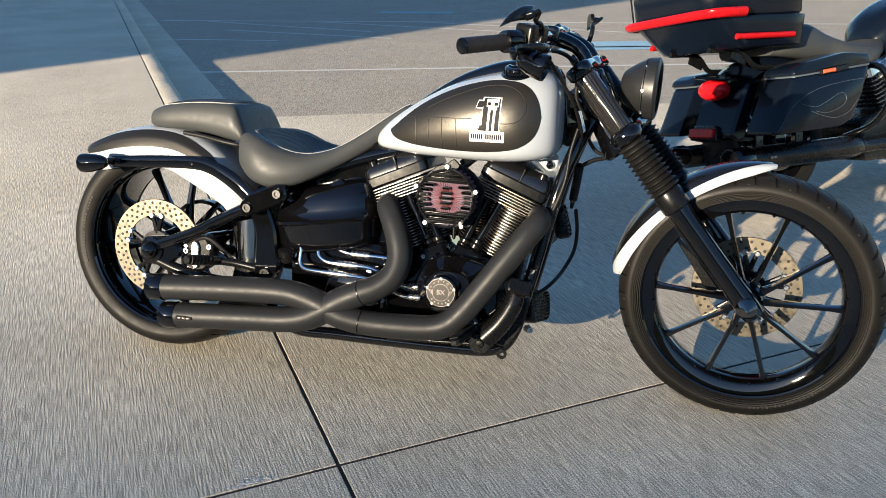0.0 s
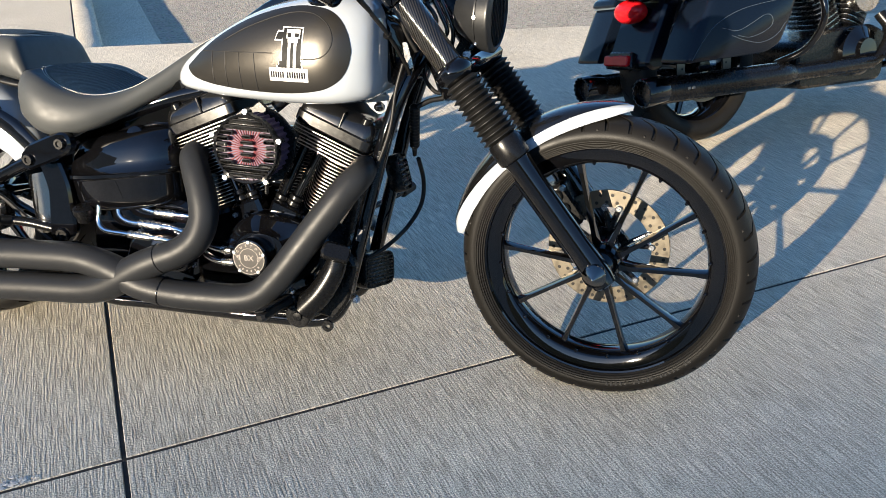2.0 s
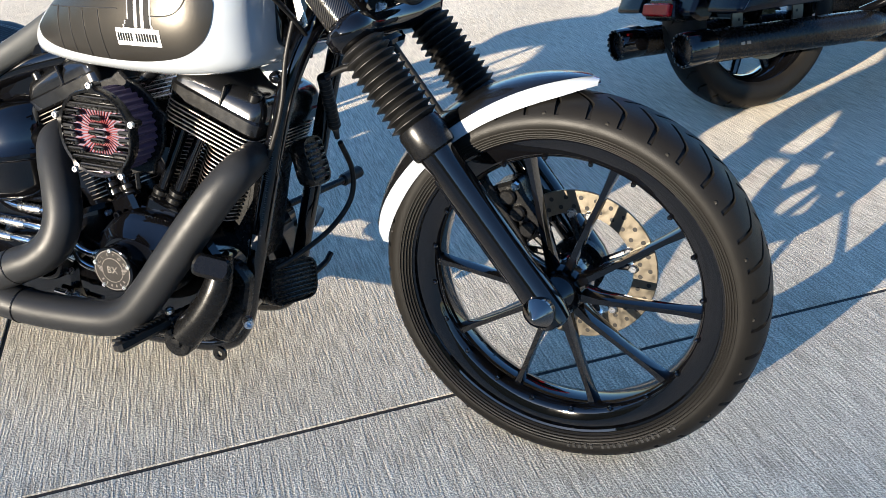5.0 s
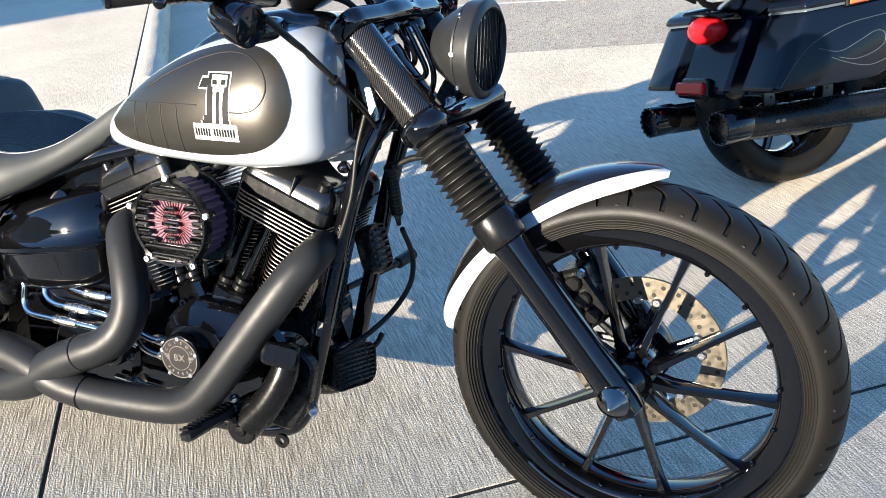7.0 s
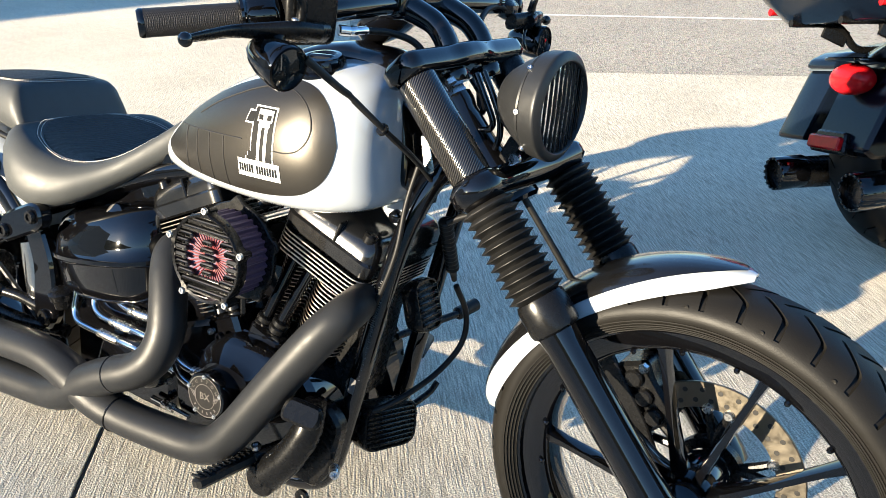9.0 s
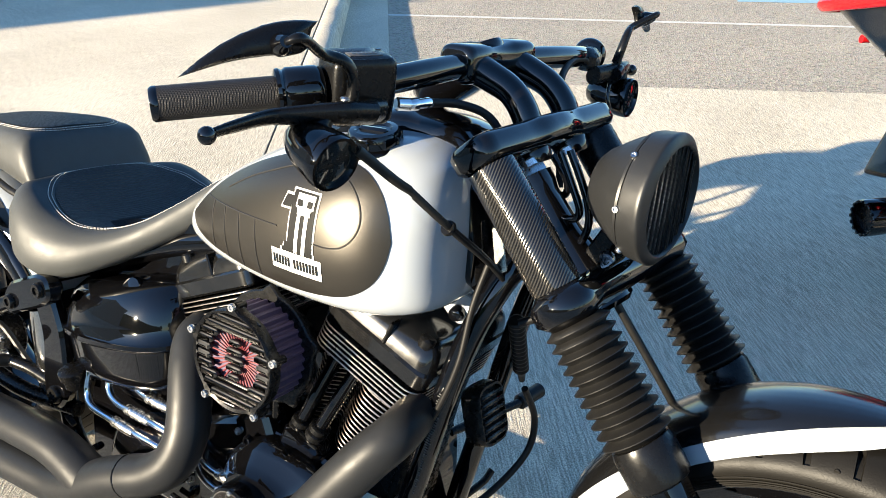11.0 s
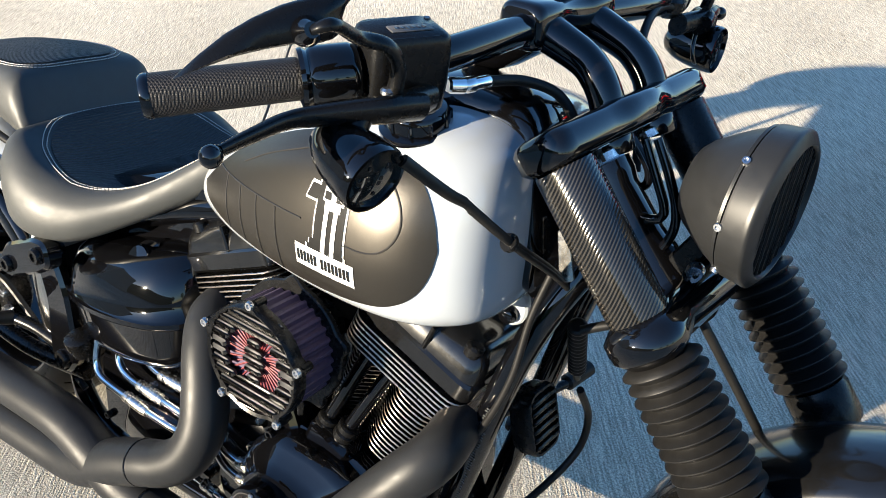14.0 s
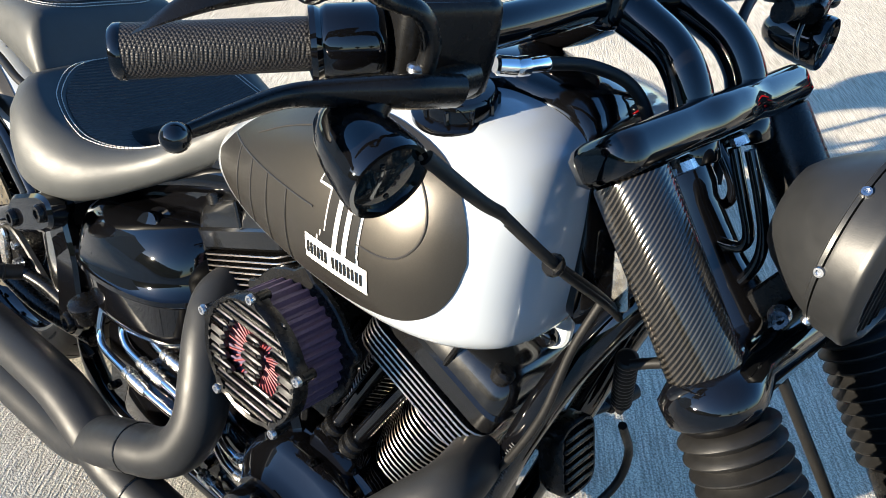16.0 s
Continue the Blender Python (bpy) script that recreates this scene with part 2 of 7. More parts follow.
def mesh_insert_material():
    """Ribbed open-weave seat cloth."""
    m = material("ribbed_seat_mesh", (0.012, 0.012, 0.013), 0.6, spread=0.3, scale=60)
    nt, b = nodes_of(m)
    co = nt.nodes.new("ShaderNodeTexCoord")
    w = nt.nodes.new("ShaderNodeTexWave")
    w.bands_direction = "X"
    w.inputs["Scale"].default_value, w.inputs["Distortion"].default_value = 62.0, 1.5
    w.inputs["Detail Scale"].default_value = 3.0
    nt.links.new(co.outputs["Object"], w.inputs["Vector"])
    bp = nt.nodes.new("ShaderNodeBump")
    bp.inputs["Strength"].default_value, bp.inputs["Distance"].default_value = 0.9, 0.0018
    nt.links.new(w.outputs[1], bp.inputs["Height"])
    nt.links.new(bp.outputs[0], b.inputs["Normal"])
    return m


CARBON, CONCRETE, ASPHALT, SEATMESH = carbon_material(), concrete_material(), asphalt_material(), mesh_insert_material()


# ---- shapes ----
def along(p, d, up=(0, 0, 1)):
    """A frame at p whose z runs along d."""
    z = Vector(d).normalized()
    u = Vector(up)
    if abs(z.dot(u)) > 0.97:
        u = Vector((1, 0, 0))
    x = u.cross(z).normalized()
    y = z.cross(x)
    return Matrix(((x.x, y.x, z.x, p[0]), (x.y, y.y, z.y, p[1]), (x.z, y.z, z.z, p[2]), (0, 0, 0, 1)))


def spline(pts, per=8):
    """A smooth line through the points (Catmull-Rom)."""
    p = [Vector(q) for q in pts]
    if len(p) < 3:
        return p
    p = [2 * p[0] - p[1]] + p + [2 * p[-1] - p[-2]]
    out = []
    for i in range(1, len(p) - 2):
        a, b, c, d = p[i - 1:i + 3]
        for k in range(per):
            t = k / per
            out.append(0.5 * (2 * b + (c - a) * t + (2 * a - 5 * b + 4 * c - d) * t * t + (3 * b - a - 3 * c + d) * t ** 3))
    out.append(p[-2])
    return out


class Shape:
    """Points and faces of one part."""

    def __init__(self):
        self.v, self.f = [], []

    def add(self, verts, faces, m=None):
        k = len(self.v)
        self.v += [tuple(m @ Vector(q)) if m else tuple(q) for q in verts]
        self.f += [tuple(k + i for i in f) for f in faces]
        return self

    def loft(self, rings, cap=True, close=False, m=None):
        n = len(rings[0])
        verts = [q for r in rings for q in r]
        faces = []
        cnt = len(rings)
        for i in range(cnt if close else cnt - 1):
            j = (i + 1) % cnt
            faces += [(i * n + k, i * n + (k + 1) % n, j * n + (k + 1) % n, j * n + k) for k in range(n)]
        if cap and not close:
            faces += [tuple(range(n))[::-1], tuple((cnt - 1) * n + k for k in range(n))]
        return self.add(verts, faces, m)

    def grid(self, rows, m=None):
        n = len(rows[0])
        return self.add([q for r in rows for q in r],
                        [(i * n + k, i * n + k + 1, (i + 1) * n + k + 1, (i + 1) * n + k) for i in range(len(rows) - 1) for k in range(n - 1)], m)

    def tube(self, pts, r, n=14, per=8, smooth=True, cap=True, flat=1.0, up=None):
        line = spline(pts, per) if smooth else [Vector(q) for q in pts]
        rings, side = [], None
        for i, p in enumerate(line):
            d = (line[min(i + 1, len(line) - 1)] - line[max(i - 1, 0)]).normalized()
            if side is None:
                side = d.orthogonal().normalized() if up is None else Vector(up).cross(d).normalized()
            side = (side - d * side.dot(d)).normalized()
            top = d.cross(side)
            t = i / max(1, len(line) - 1)
            if callable(r):
                rr = r(t)
            elif isinstance(r, (list, tuple)):
                w = t * (len(r) - 1)
                j = min(int(w), len(r) - 2)
                rr = r[j] + (r[j + 1] - r[j]) * (w - j)
            else:
                rr = r
            rings.append([p + side * rr * math.cos(a) + top * rr * flat * math.sin(a) for a in (2 * math.pi * k / n for k in range(n))])
        return self.loft(rings, cap)

    def lathe(self, prof, m=None, n=32, close=False):
        """prof: (radius, height) pairs turned round z."""
        rings = [[(max(r, 1e-5) * math.cos(a), max(r, 1e-5) * math.sin(a), h) for a in (2 * math.pi * k / n for k in range(n))] for r, h in prof]
        return self.loft(rings, not close, close, m)

    def rod(self, a, b, r, n=14, r2=None, edge=None):
        a, b = Vector(a), Vector(b)
        l = (b - a).length
        e = min(r * 0.25, l * 0.2) if edge is None else edge
        r2 = r if r2 is None else r2
        return self.lathe([(r - e, 0), (r, e), (r2, l - e), (r2 - e, l)], along(a, b - a), n)

    def box(self, size, m=None, edge=0.003):
        x, y, z = (s / 2 for s in size)
        e = min(edge, x * 0.9, y * 0.9, z * 0.9)
        rings = []
        for zz, ins in ((-z, e), (-z + e, 0), (z - e, 0), (z, e)):
            c = 0.6 * e + ins
            a, b = x - ins, y - ins
            k = e
            rings.append([(a - k, -b, zz), (a, -b + k, zz), (a, b - k, zz), (a - k, b, zz), (-a + k, b, zz), (-a, b - k, zz), (-a, -b + k, zz), (-a + k, -b, zz)])
        return self.loft(rings, True, False, m)

    def prism(self, poly, depth, m=None, edge=0.003):
        """A plate with the outline poly (x, y), from z = 0 to depth, with bevelled rims."""
        p = [Vector((*q, 0)) for q in poly]
        n = len(p)
        area = sum(p[i].x * p[(i + 1) % n].y - p[(i + 1) % n].x * p[i].y for i in range(n))
        if area < 0:
            p.reverse()
        ins = []
        for i in range(n):
            a, b = (p[i] - p[i - 1]).normalized(), (p[(i + 1) % n] - p[i]).normalized()
            na, nb = Vector((-a.y, a.x, 0)), Vector((-b.y, b.x, 0))
            h = na + nb
            h = h / max(0.5, h.length_squared / 2)
            ins.append(p[i] + h * edge)
        up = lambda q, z: [(w.x, w.y, z) for w in q]
        return self.loft([up(ins, 0), up(p, edge), up(p, depth - edge), up(ins, depth)], True, False, m)

    def moved(self, m):
        self.v = [tuple(m @ Vector(q)) for q in self.v]
        return self


def ngon_round(pts, r=0.01, n=4):
    """A polygon with its corners rounded."""
    out = []
    p = [Vector(q) for q in pts]
    for i in range(len(p)):
        a, b, c = p[i - 1], p[i], p[(i + 1) % len(p)]
        u, w = (a - b), (c - b)
        k = min(r, u.length * 0.45, w.length * 0.45)
        s, e = b + u.normalized() * k, b + w.normalized() * k
        for j in range(n + 1):
            t = j / n
            q = s * (1 - t) ** 2 + b * 2 * t * (1 - t) + e * t * t
            out.append(tuple(q))
    return out


def part(name, shape, mat, parent=None, label="", m=None, angle=38.0, flat=False):
    """Links a shape as one mesh object under a thing or a part."""
    me = bpy.data.meshes.new(name)
    if m is not None:
        shape.moved(m)
    me.from_pydata(shape.v, [], shape.f)
    bm = bmesh.new()
    bm.from_mesh(me)
    bmesh.ops.recalc_face_normals(bm, faces=bm.faces)
    bm.to_mesh(me)
    bm.free()
    me.polygons.foreach_set("use_smooth", [not flat] * len(me.polygons))
    if not flat:
        me.set_sharp_from_angle(angle=radians(angle))
    me.materials.append(mat)
    ob = new(name, me)
    if parent is not None:
        ob.parent = parent
    if label:
        ob["label"] = label
    return ob


def again(name, src, parent, m):
    """Another object on the same mesh."""
    ob = new(name, src.data)
    ob.parent = parent
    ob.matrix_local = m
    return ob


def thing(name, m, label, category, group=""):
    e = new(name)
    e.matrix_world = m
    e.empty_display_size = 0.1
    return tagged(e, label, category, group)


# ---- ground ----
JOINT, E1, E2 = Vector((0.80, -0.41, 0)), Vector((math.cos(radians(38.6)), math.sin(radians(38.6)), 0)), Vector((-math.sin(radians(38.6)), math.cos(radians(38.6)), 0))


def uv(u, v, z=0.0):
    return JOINT + E1 * u + E2 * v + Vector((0, 0, z))


ROAD = -0.17


def road_edge(u):
    return 4.29 - 0.26 * u


def build_ground():
    us = [-400, -120, -40, -14, -6, -3, -1.5, -0.5] + [0.5 * k for k in range(0, 25)] + [14, 18, 26, 40, 120, 400]
    vs = [-400, -120, -40, -14, -6, -2, 0, 2, 3] + [3.5 + 0.25 * k for k in range(0, 30)] + [12, 14, 18, 26, 40, 80, 160, 400]
    g = Shape().grid([[uv(u, v, ROAD) for u in us] for v in vs])
    ob = part("ground", g, ASPHALT)
    tagged(ob, "bleached grey asphalt of a car park with pale stones", "asphalt", kind="structure")

    base = new("pavement")
    tagged(base, "broom-finished concrete forecourt with tooled joints", "pavement", kind="structure")
    gap = 0.0052
    slabs = [
        [(gap, gap), (16, gap), (16, road_edge(16)), (gap, road_edge(0))],
        [(-16, gap), (-gap, gap), (-gap, 40), (-16, 40)],
        [(gap, -9), (16, -9), (16, -gap), (gap, -gap)],
        [(-16, -9), (-gap, -9), (-gap, -gap), (-16, -gap)],
    ]
    for poly in slabs:
        s = Shape().prism([tuple(uv(*q).xy) for q in poly], 0.20, pose(0, 0, -0.20), 0.0012)
        part("slab", s, CONCRETE, base)
    for a, b, w in (((-16, 0), (16, 0), 0.0050), ((0, -9), (0, 40), 0.0050)):
        d = Vector((b[0] - a[0], b[1] - a[1])).normalized()
        n = Vector((-d.y, d.x)) * w
        quad = [(a[0] + n.x, a[1] + n.y), (a[0] - n.x, a[1] - n.y), (b[0] - n.x, b[1] - n.y), (b[0] + n.x, b[1] + n.y)]
        top = -0.0022 if a[1] == 0 else -0.0030
        part("joint_dirt", Shape().prism([tuple(uv(*q).xy) for q in quad], 0.008, pose(0, 0, top - 0.008), 0.0008), DIRT, base)
    rnd = random.Random(11)
    chips = Shape()
    for k in range(46):
        t = rnd.gauss(0, 0.5)
        c = Vector((0.618 + 0.034 * t, -0.533 + 0.028 * t, 0)) + Vector((rnd.gauss(0, 0.003), rnd.gauss(0, 0.008), 0))
        r = rnd.uniform(0.002, 0.006)
        out = [(c.x + r * rnd.uniform(0.6, 1.2) * math.cos(q), c.y + r * rnd.uniform(0.6, 1.2) * math.sin(q)) for q in (2 * math.pi * j / 6 for j in range(6))]
        chips.prism(out, rnd.uniform(0.0015, 0.003), None, 0.0005)
    ob = part("joint_chips", chips, CHIPS)
    tagged(ob, "pale crumbs of chipped concrete along a pavement joint", "debris", kind="stuff")
    # kerb beside the drive, worn along its lip, and the gutter at its foot
    rnd = random.Random(23)
    rows = []
    for k in range(160):
        v = road_edge(0.1) + 0.004 + 0.10 * k * (1 + 0.008 * k)
        e = rnd.gauss(0, 0.006)
        rows.append([uv(0.006, v, -0.18), uv(0.007, v, -0.002), uv(0.012, v, 0.0), uv(0.120 + e, v, 0.0), uv(0.145 + e, v, -0.008 - abs(e)), uv(0.163 + 0.5 * e, v, -0.03), uv(0.172, v, -0.10), uv(0.176, v, -0.18)])
    part("kerb", Shape().grid(rows), CONCRETE, base, "raised concrete kerb with a worn lip")
    far = 40
    gut = [(0.170, road_edge(0.17) + 0.004), (0.585, road_edge(0.585) + 0.004), (0.585, far), (0.170, far)]
    part("gutter", Shape().prism([tuple(uv(*q).xy) for q in gut], 0.03, pose(0, 0, ROAD - 0.024), 0.003), CONCRETE, base, "flat concrete gutter at the foot of the kerb")

    def stripe(a, b, w, name, mat, label):
        a, b = Vector(a), Vector(b)
        d = (b - a).normalized()
        n = Vector((-d.y, d.x)) * w / 2
        rows = []
        for k in range(25):
            p = a + (b - a) * k / 24
            row = []
            for q in (p - n, p + n):
                row.append((q.x, q.y, ROAD + 0.004))
            rows.append(row)
        ob = part(name, Shape().grid(rows), mat)
        tagged(ob, label, "road marking", "painted car park lines", "structure")

    lab = "worn white painted parking line on asphalt"
    stripe((-3.55, 5.78), (8.5, 10.15), 0.085, "parking_line", LINEPAINT, lab)
    stripe((-7.2, 10.70), (7.5, 13.3), 0.085, "parking_line", LINEPAINT, lab)
    for a, b in (((-5.5, 8.35), (-3.9, 8.56)), ((-5.3, 9.62), (-2.4, 9.18)), ((-6.3, 10.75), (-3.0, 9.9)), ((-4.4, 11.1), (-0.6, 10.3)), ((-2.6, 11.45), (0.9, 10.7))):
        stripe(a, b, 0.07, "parking_line", LINEPAINT, lab)
    stripe((-0.80, 8.60), (1.9, 9.55), 0.85, "painted_bay", BLUEPAINT, "blue painted accessible parking bay on asphalt")
    stripe((-0.1, 8.70), (1.3, 9.2), 0.10, "bay_mark", LINEPAINT, "white mark on the blue parking bay")
    stripe((-4.0, 13.05), (-2.6, 13.25), 0.32, "painted_bay", BLUEPAINT, "blue painted accessible parking bay on asphalt")

    leaf = []
    for k in range(9):
        t = k / 8
        w = 0.030 * math.sin(math.pi * (0.06 + 0.9 * t)) ** 0.8
        leaf.append([(-0.06 + 0.12 * t, w * q, 0.008 + 0.012 * abs(q) + 0.006 * math.sin(6 * t)) for q in (-1, -0.5, 0, 0.5, 1)])
    ob = part("dry_leaf", Shape().grid(leaf), DRYLEAF, None, "", pose(-3.648, 1.099, -0.004, 0, 0, 25))
    tagged(ob, "curled orange-brown dry leaf on the concrete", "leaf")


build_ground()


# ---- the motorcycle ----
LEANING = radians(10.5)
BIKE = Matrix.Translation((1.044, 0.10, 0)) @ Matrix.Rotation(0.035, 4, "Z") @ Matrix.Translation((-1.05, 0, 0)) @ Matrix.Rotation(-LEANING, 4, "X")
RAKE = radians(39.0)
UP = Vector((-math.sin(RAKE), 0, math.cos(RAKE)))
FWD = Vector((math.cos(RAKE), 0, math.sin(RAKE)))
PIVOT = Vector((1.285, 0, 0.90))
STEER = Matrix.Translation(PIVOT + Vector((0.006, -0.018, 0))) @ Matrix.Rotation(radians(-8.0), 4, UP) @ Matrix.Translation(-PIVOT)
BARM = Matrix.Translation(PIVOT + Vector((0.0096, 0.0037, -0.0046))) @ Matrix.Rotation(radians(-8.0), 4, UP) @ Matrix.Rotation(0.0361, 4, Vector((-0.0161, 0.0087, -0.0311))) @ Matrix.Translation(-PIVOT)   # bars, turned a little in their clamps
AXLE = Vector((1.743, 0, 0.337))
bike = thing("motorcycle", BIKE, "black and pearl-white custom cruiser motorcycle leaning on its side stand", "motorcycle")


def fork(s, y=0.0, f=0.0):
    """A point s up the fork from the axle, y to the left, f ahead."""
    return AXLE + UP * s + Vector((0, y, 0)) + FWD * f


FORKM = Matrix(((FWD.x, 0, UP.x, AXLE.x), (0, 1, 0, 0), (FWD.z, 0, UP.z, AXLE.z), (0, 0, 0, 1)))   # x ahead, y left, z up the fork


def tyre(prof, radius, grooves, reach, twist, depth=0.004, width=0.0026, fill=5):
    """prof: (y, r) from one bead over the crown to the other; kinked grooves cut into both halves of the tread."""
    fine = spline([Vector((y, r, 0)) for y, r in prof], 6)
    step = 2 * math.pi / grooves
    w = width / radius
    turns, cut = [], []
    for g in range(2 * grooves):
        mid = step / 2 * g
        for d, low in ((-w, 0), (-w * 0.75, 1), (w * 0.75, 1), (w, 0)):
            turns.append(mid + d)
            cut.append((g % 2) if low else -1)
        for k in range(1, fill + 1):
            turns.append(mid + w + (step / 2 - 2 * w) * k / (fill + 1))
            cut.append(-1)
    bend = reach[0] + 0.52 * (reach[1] - reach[0])
    rings = []
    for a, c in zip(turns, cut):
        ring = []
        for q in fine:
            y, r = q.x, q.y
            ay = min(abs(y), reach[1])
            off = -twist * (min(ay, bend) + 0.12 * max(0.0, ay - bend)) / radius
            side = 1 if y > 0 else 0
            d = depth if c == side and reach[0] < abs(y) < reach[1] and r > radius * 0.9 else 0.0
            ring.append(((r - d) * math.cos(a + off), y, (r - d) * math.sin(a + off)))
        rings.append(ring)
    n, rows = len(rings[0]), len(rings)
    return Shape().add([q for r in rings for q in r],
                       [(i * n + k, i * n + k + 1, ((i + 1) % rows) * n + k + 1, ((i + 1) % rows) * n + k) for i in range(rows) for k in range(n - 1)])


TURNY = Matrix.Rotation(radians(90), 4, "X")     # turns a lathe's z into -y


def disc_shape(r1, r0, y, thick, holes, rings, parent, m, carriers=5, tone=None):
    """A drilled brake disc about the y axis, with its carrier."""
    s = Shape().lathe([(r0, -thick), (r1 - 0.001, -thick), (r1, -thick + 0.001), (r1, thick - 0.001), (r1 - 0.001, thick), (r0, thick)], Matrix.Translation((0, y, 0)) @ TURNY, 72, close=True)
    ob = part("brake_disc", s, tone or DISC, parent, "drilled steel brake disc", m)
    # dark plugs, slightly proud, stand in for the shade inside the drilled holes
    h = Shape()
    for j, rr in enumerate(rings):
        for k in range(holes):
            a = 2 * math.pi * (k + 0.5 * (j % 2)) / holes
            h.lathe([(0.0042, -thick - 0.0005), (0.0042, thick + 0.0005)], Matrix.Translation((rr * math.cos(a), y, rr * math.sin(a))) @ TURNY, 8)
    tagged(part("hole_plugs", h, HOLESHADE, ob, "", m), kind="stuff")
    for k in range(carriers):
        a = 2 * math.pi * k / carriers + 0.3
        for da in (-0.16, 0.16):
            part("carrier_arm", Shape().tube([(0.045 * math.cos(a), y, 0.045 * math.sin(a)), ((r0 - 0.004) * math.cos(a + da), y, (r0 - 0.004) * math.sin(a + da))], [0.009, 0.006], 8, smooth=False), BLACK, ob, "", m)
    c = Shape().lathe([(0.035, -0.008), (0.052, -0.008), (0.052, 0.008), (0.035, 0.008)], Matrix.Translation((0, y, 0)) @ TURNY, 32, close=True)
    part("disc_carrier", c, BLACK, ob, "black spider carrying the disc", m)
    for k in range(carriers):
        a = 2 * math.pi * k / carriers + 0.3
        for da in (-0.16, 0.16):
            b = Shape().lathe([(0.006, -0.009), (0.0085, -0.006), (0.0085, 0.006), (0.006, 0.009)], Matrix.Translation((r0 * math.cos(a + da), y, r0 * math.sin(a + da))) @ TURNY, 12)
            part("disc_button", b, BOLT, ob, "", m)
    return ob


def wheel(name, label, m, tyre_prof, radius, rim_r, half, hub_y, spoke_count, phase, tread, spoke_w=0.022, lip=0.022, slim=1.0, dish=0.0):
    rim = Shape()
    ri = rim_r - lip
    prof = [(rim_r, -half), (rim_r - 0.006, -half - 0.006), (rim_r - 0.012, -half - 0.003), (rim_r - 0.014, -half + 0.004), (ri + 0.006, -half + 0.009), (ri, -half + 0.013), (ri - 0.006, -half + 0.03),
            (ri - 0.006, half - 0.03), (ri, half - 0.013), (ri + 0.006, half - 0.009), (rim_r - 0.014, half - 0.004), (rim_r - 0.012, half + 0.003), (rim_r - 0.006, half + 0.006), (rim_r, half)]
    rim.lathe(prof, TURNY, 128, close=True)
    w = part(name, rim, GLOSS, bike, label, m)
    for sd in (-1, 1):
        for rr, yy in ((rim_r - 0.003, half + 0.0075), (rim_r + 0.004, half + 0.0095), (rim_r + 0.010, half + 0.0130)):
            part("bead_ridge", Shape().lathe([(rr - 0.0012, (yy - 0.004) * sd), (rr - 0.0008, yy * sd), (rr + 0.0008, yy * sd), (rr + 0.0012, (yy - 0.004) * sd)], TURNY, 128, close=True), GLOSS if rr < rim_r else TYRE, w, "", m)
    part("tyre", tyre(tyre_prof, radius, *tread), TYRE, w, "grooved road tyre with dusty shoulders", m, 30)
    hub = Shape().lathe([(0.012, -hub_y - 0.028), (0.026, -hub_y - 0.026), (0.030, -hub_y), (0.040, -hub_y + 0.012), (0.046, -0.02), (0.046, 0.02), (0.040, hub_y - 0.012), (0.030, hub_y), (0.012, hub_y + 0.02)], TURNY, 40)
    part("hub", hub, GLOSS, w, "", m)
    for k in range(spoke_count):
        a = phase + 2 * math.pi * k / spoke_count
        d, t = Vector((math.cos(a), 0, math.sin(a))), Vector((-math.sin(a), 0, math.cos(a)))
        rings = []
        for r, wid, dep, y in ((0.036, 0.017, 0.022, -0.022), (0.07, 0.0115, 0.019, -0.026), (ri * 0.55, 0.0095, 0.0135, -0.022), (ri - 0.035, spoke_w * 0.45, 0.012, -0.012), (ri - 0.004, spoke_w * 0.62, 0.014, -0.008)):
            rings.append([d * r + t * (wid * slim * cx) + Vector((0, y + dish + dep * cy, 0)) for cx, cy in
                          ((1, -0.3), (0.65, -1), (-0.65, -1), (-1, -0.3), (-1, 0.6), (-0.6, 1), (0.6, 1), (1, 0.6))])
        part("spoke", Shape().loft(rings), GLOSS, w, "", m, 25)
        for side in (-1, 1):
            p = d * (ri - 0.002) + t * (0.036 * side) + Vector((0, -half + 0.012, 0))
            studs = Shape().lathe([(0.004, 0), (0.0045, 0.004), (0.002, 0.007)], along(p, -d * 0.8 + Vector((0, -0.6, 0))), 8)
            part("rim_stud", studs, GLOSS, w, "", m)
    return w


FRONTM = STEER @ Matrix.Translation(AXLE + Vector((0.0045, -0.013, -0.014)))
FENDERM = STEER @ Matrix.Translation(AXLE + Vector((0.004, -0.006, -0.008)))
front = wheel("front_wheel", "black ten-spoke cast front wheel", FRONTM,
              [(-0.043, 0.266), (-0.054, 0.272), (-0.062, 0.283), (-0.065, 0.296), (-0.060, 0.309), (-0.046, 0.3215), (-0.024, 0.3295), (0, 0.332),
               (0.024, 0.3295), (0.046, 0.3215), (0.060, 0.309), (0.065, 0.296), (0.062, 0.283), (0.054, 0.272), (0.043, 0.266)],
              0.332, 0.278, 0.046, 0.062, 10, radians(35.0), (40, (0.004, 0.0595), 1.15, 0.0060, 0.0042), lip=0.043, slim=0.66)
for rr, yy in ((0.2705, 0.0525), (0.2745, 0.0566), (0.2785, 0.0600), (0.2828, 0.0628), (0.2875, 0.0641)):
    part("sidewall_ridge", Shape().lathe([(rr - 0.0012, 0.052), (rr - 0.0007, yy + 0.0014), (rr + 0.0007, yy + 0.0014), (rr + 0.0012, 0.052)], TURNY, 128, close=True), TYRE, front, "", FRONTM)
nub = None
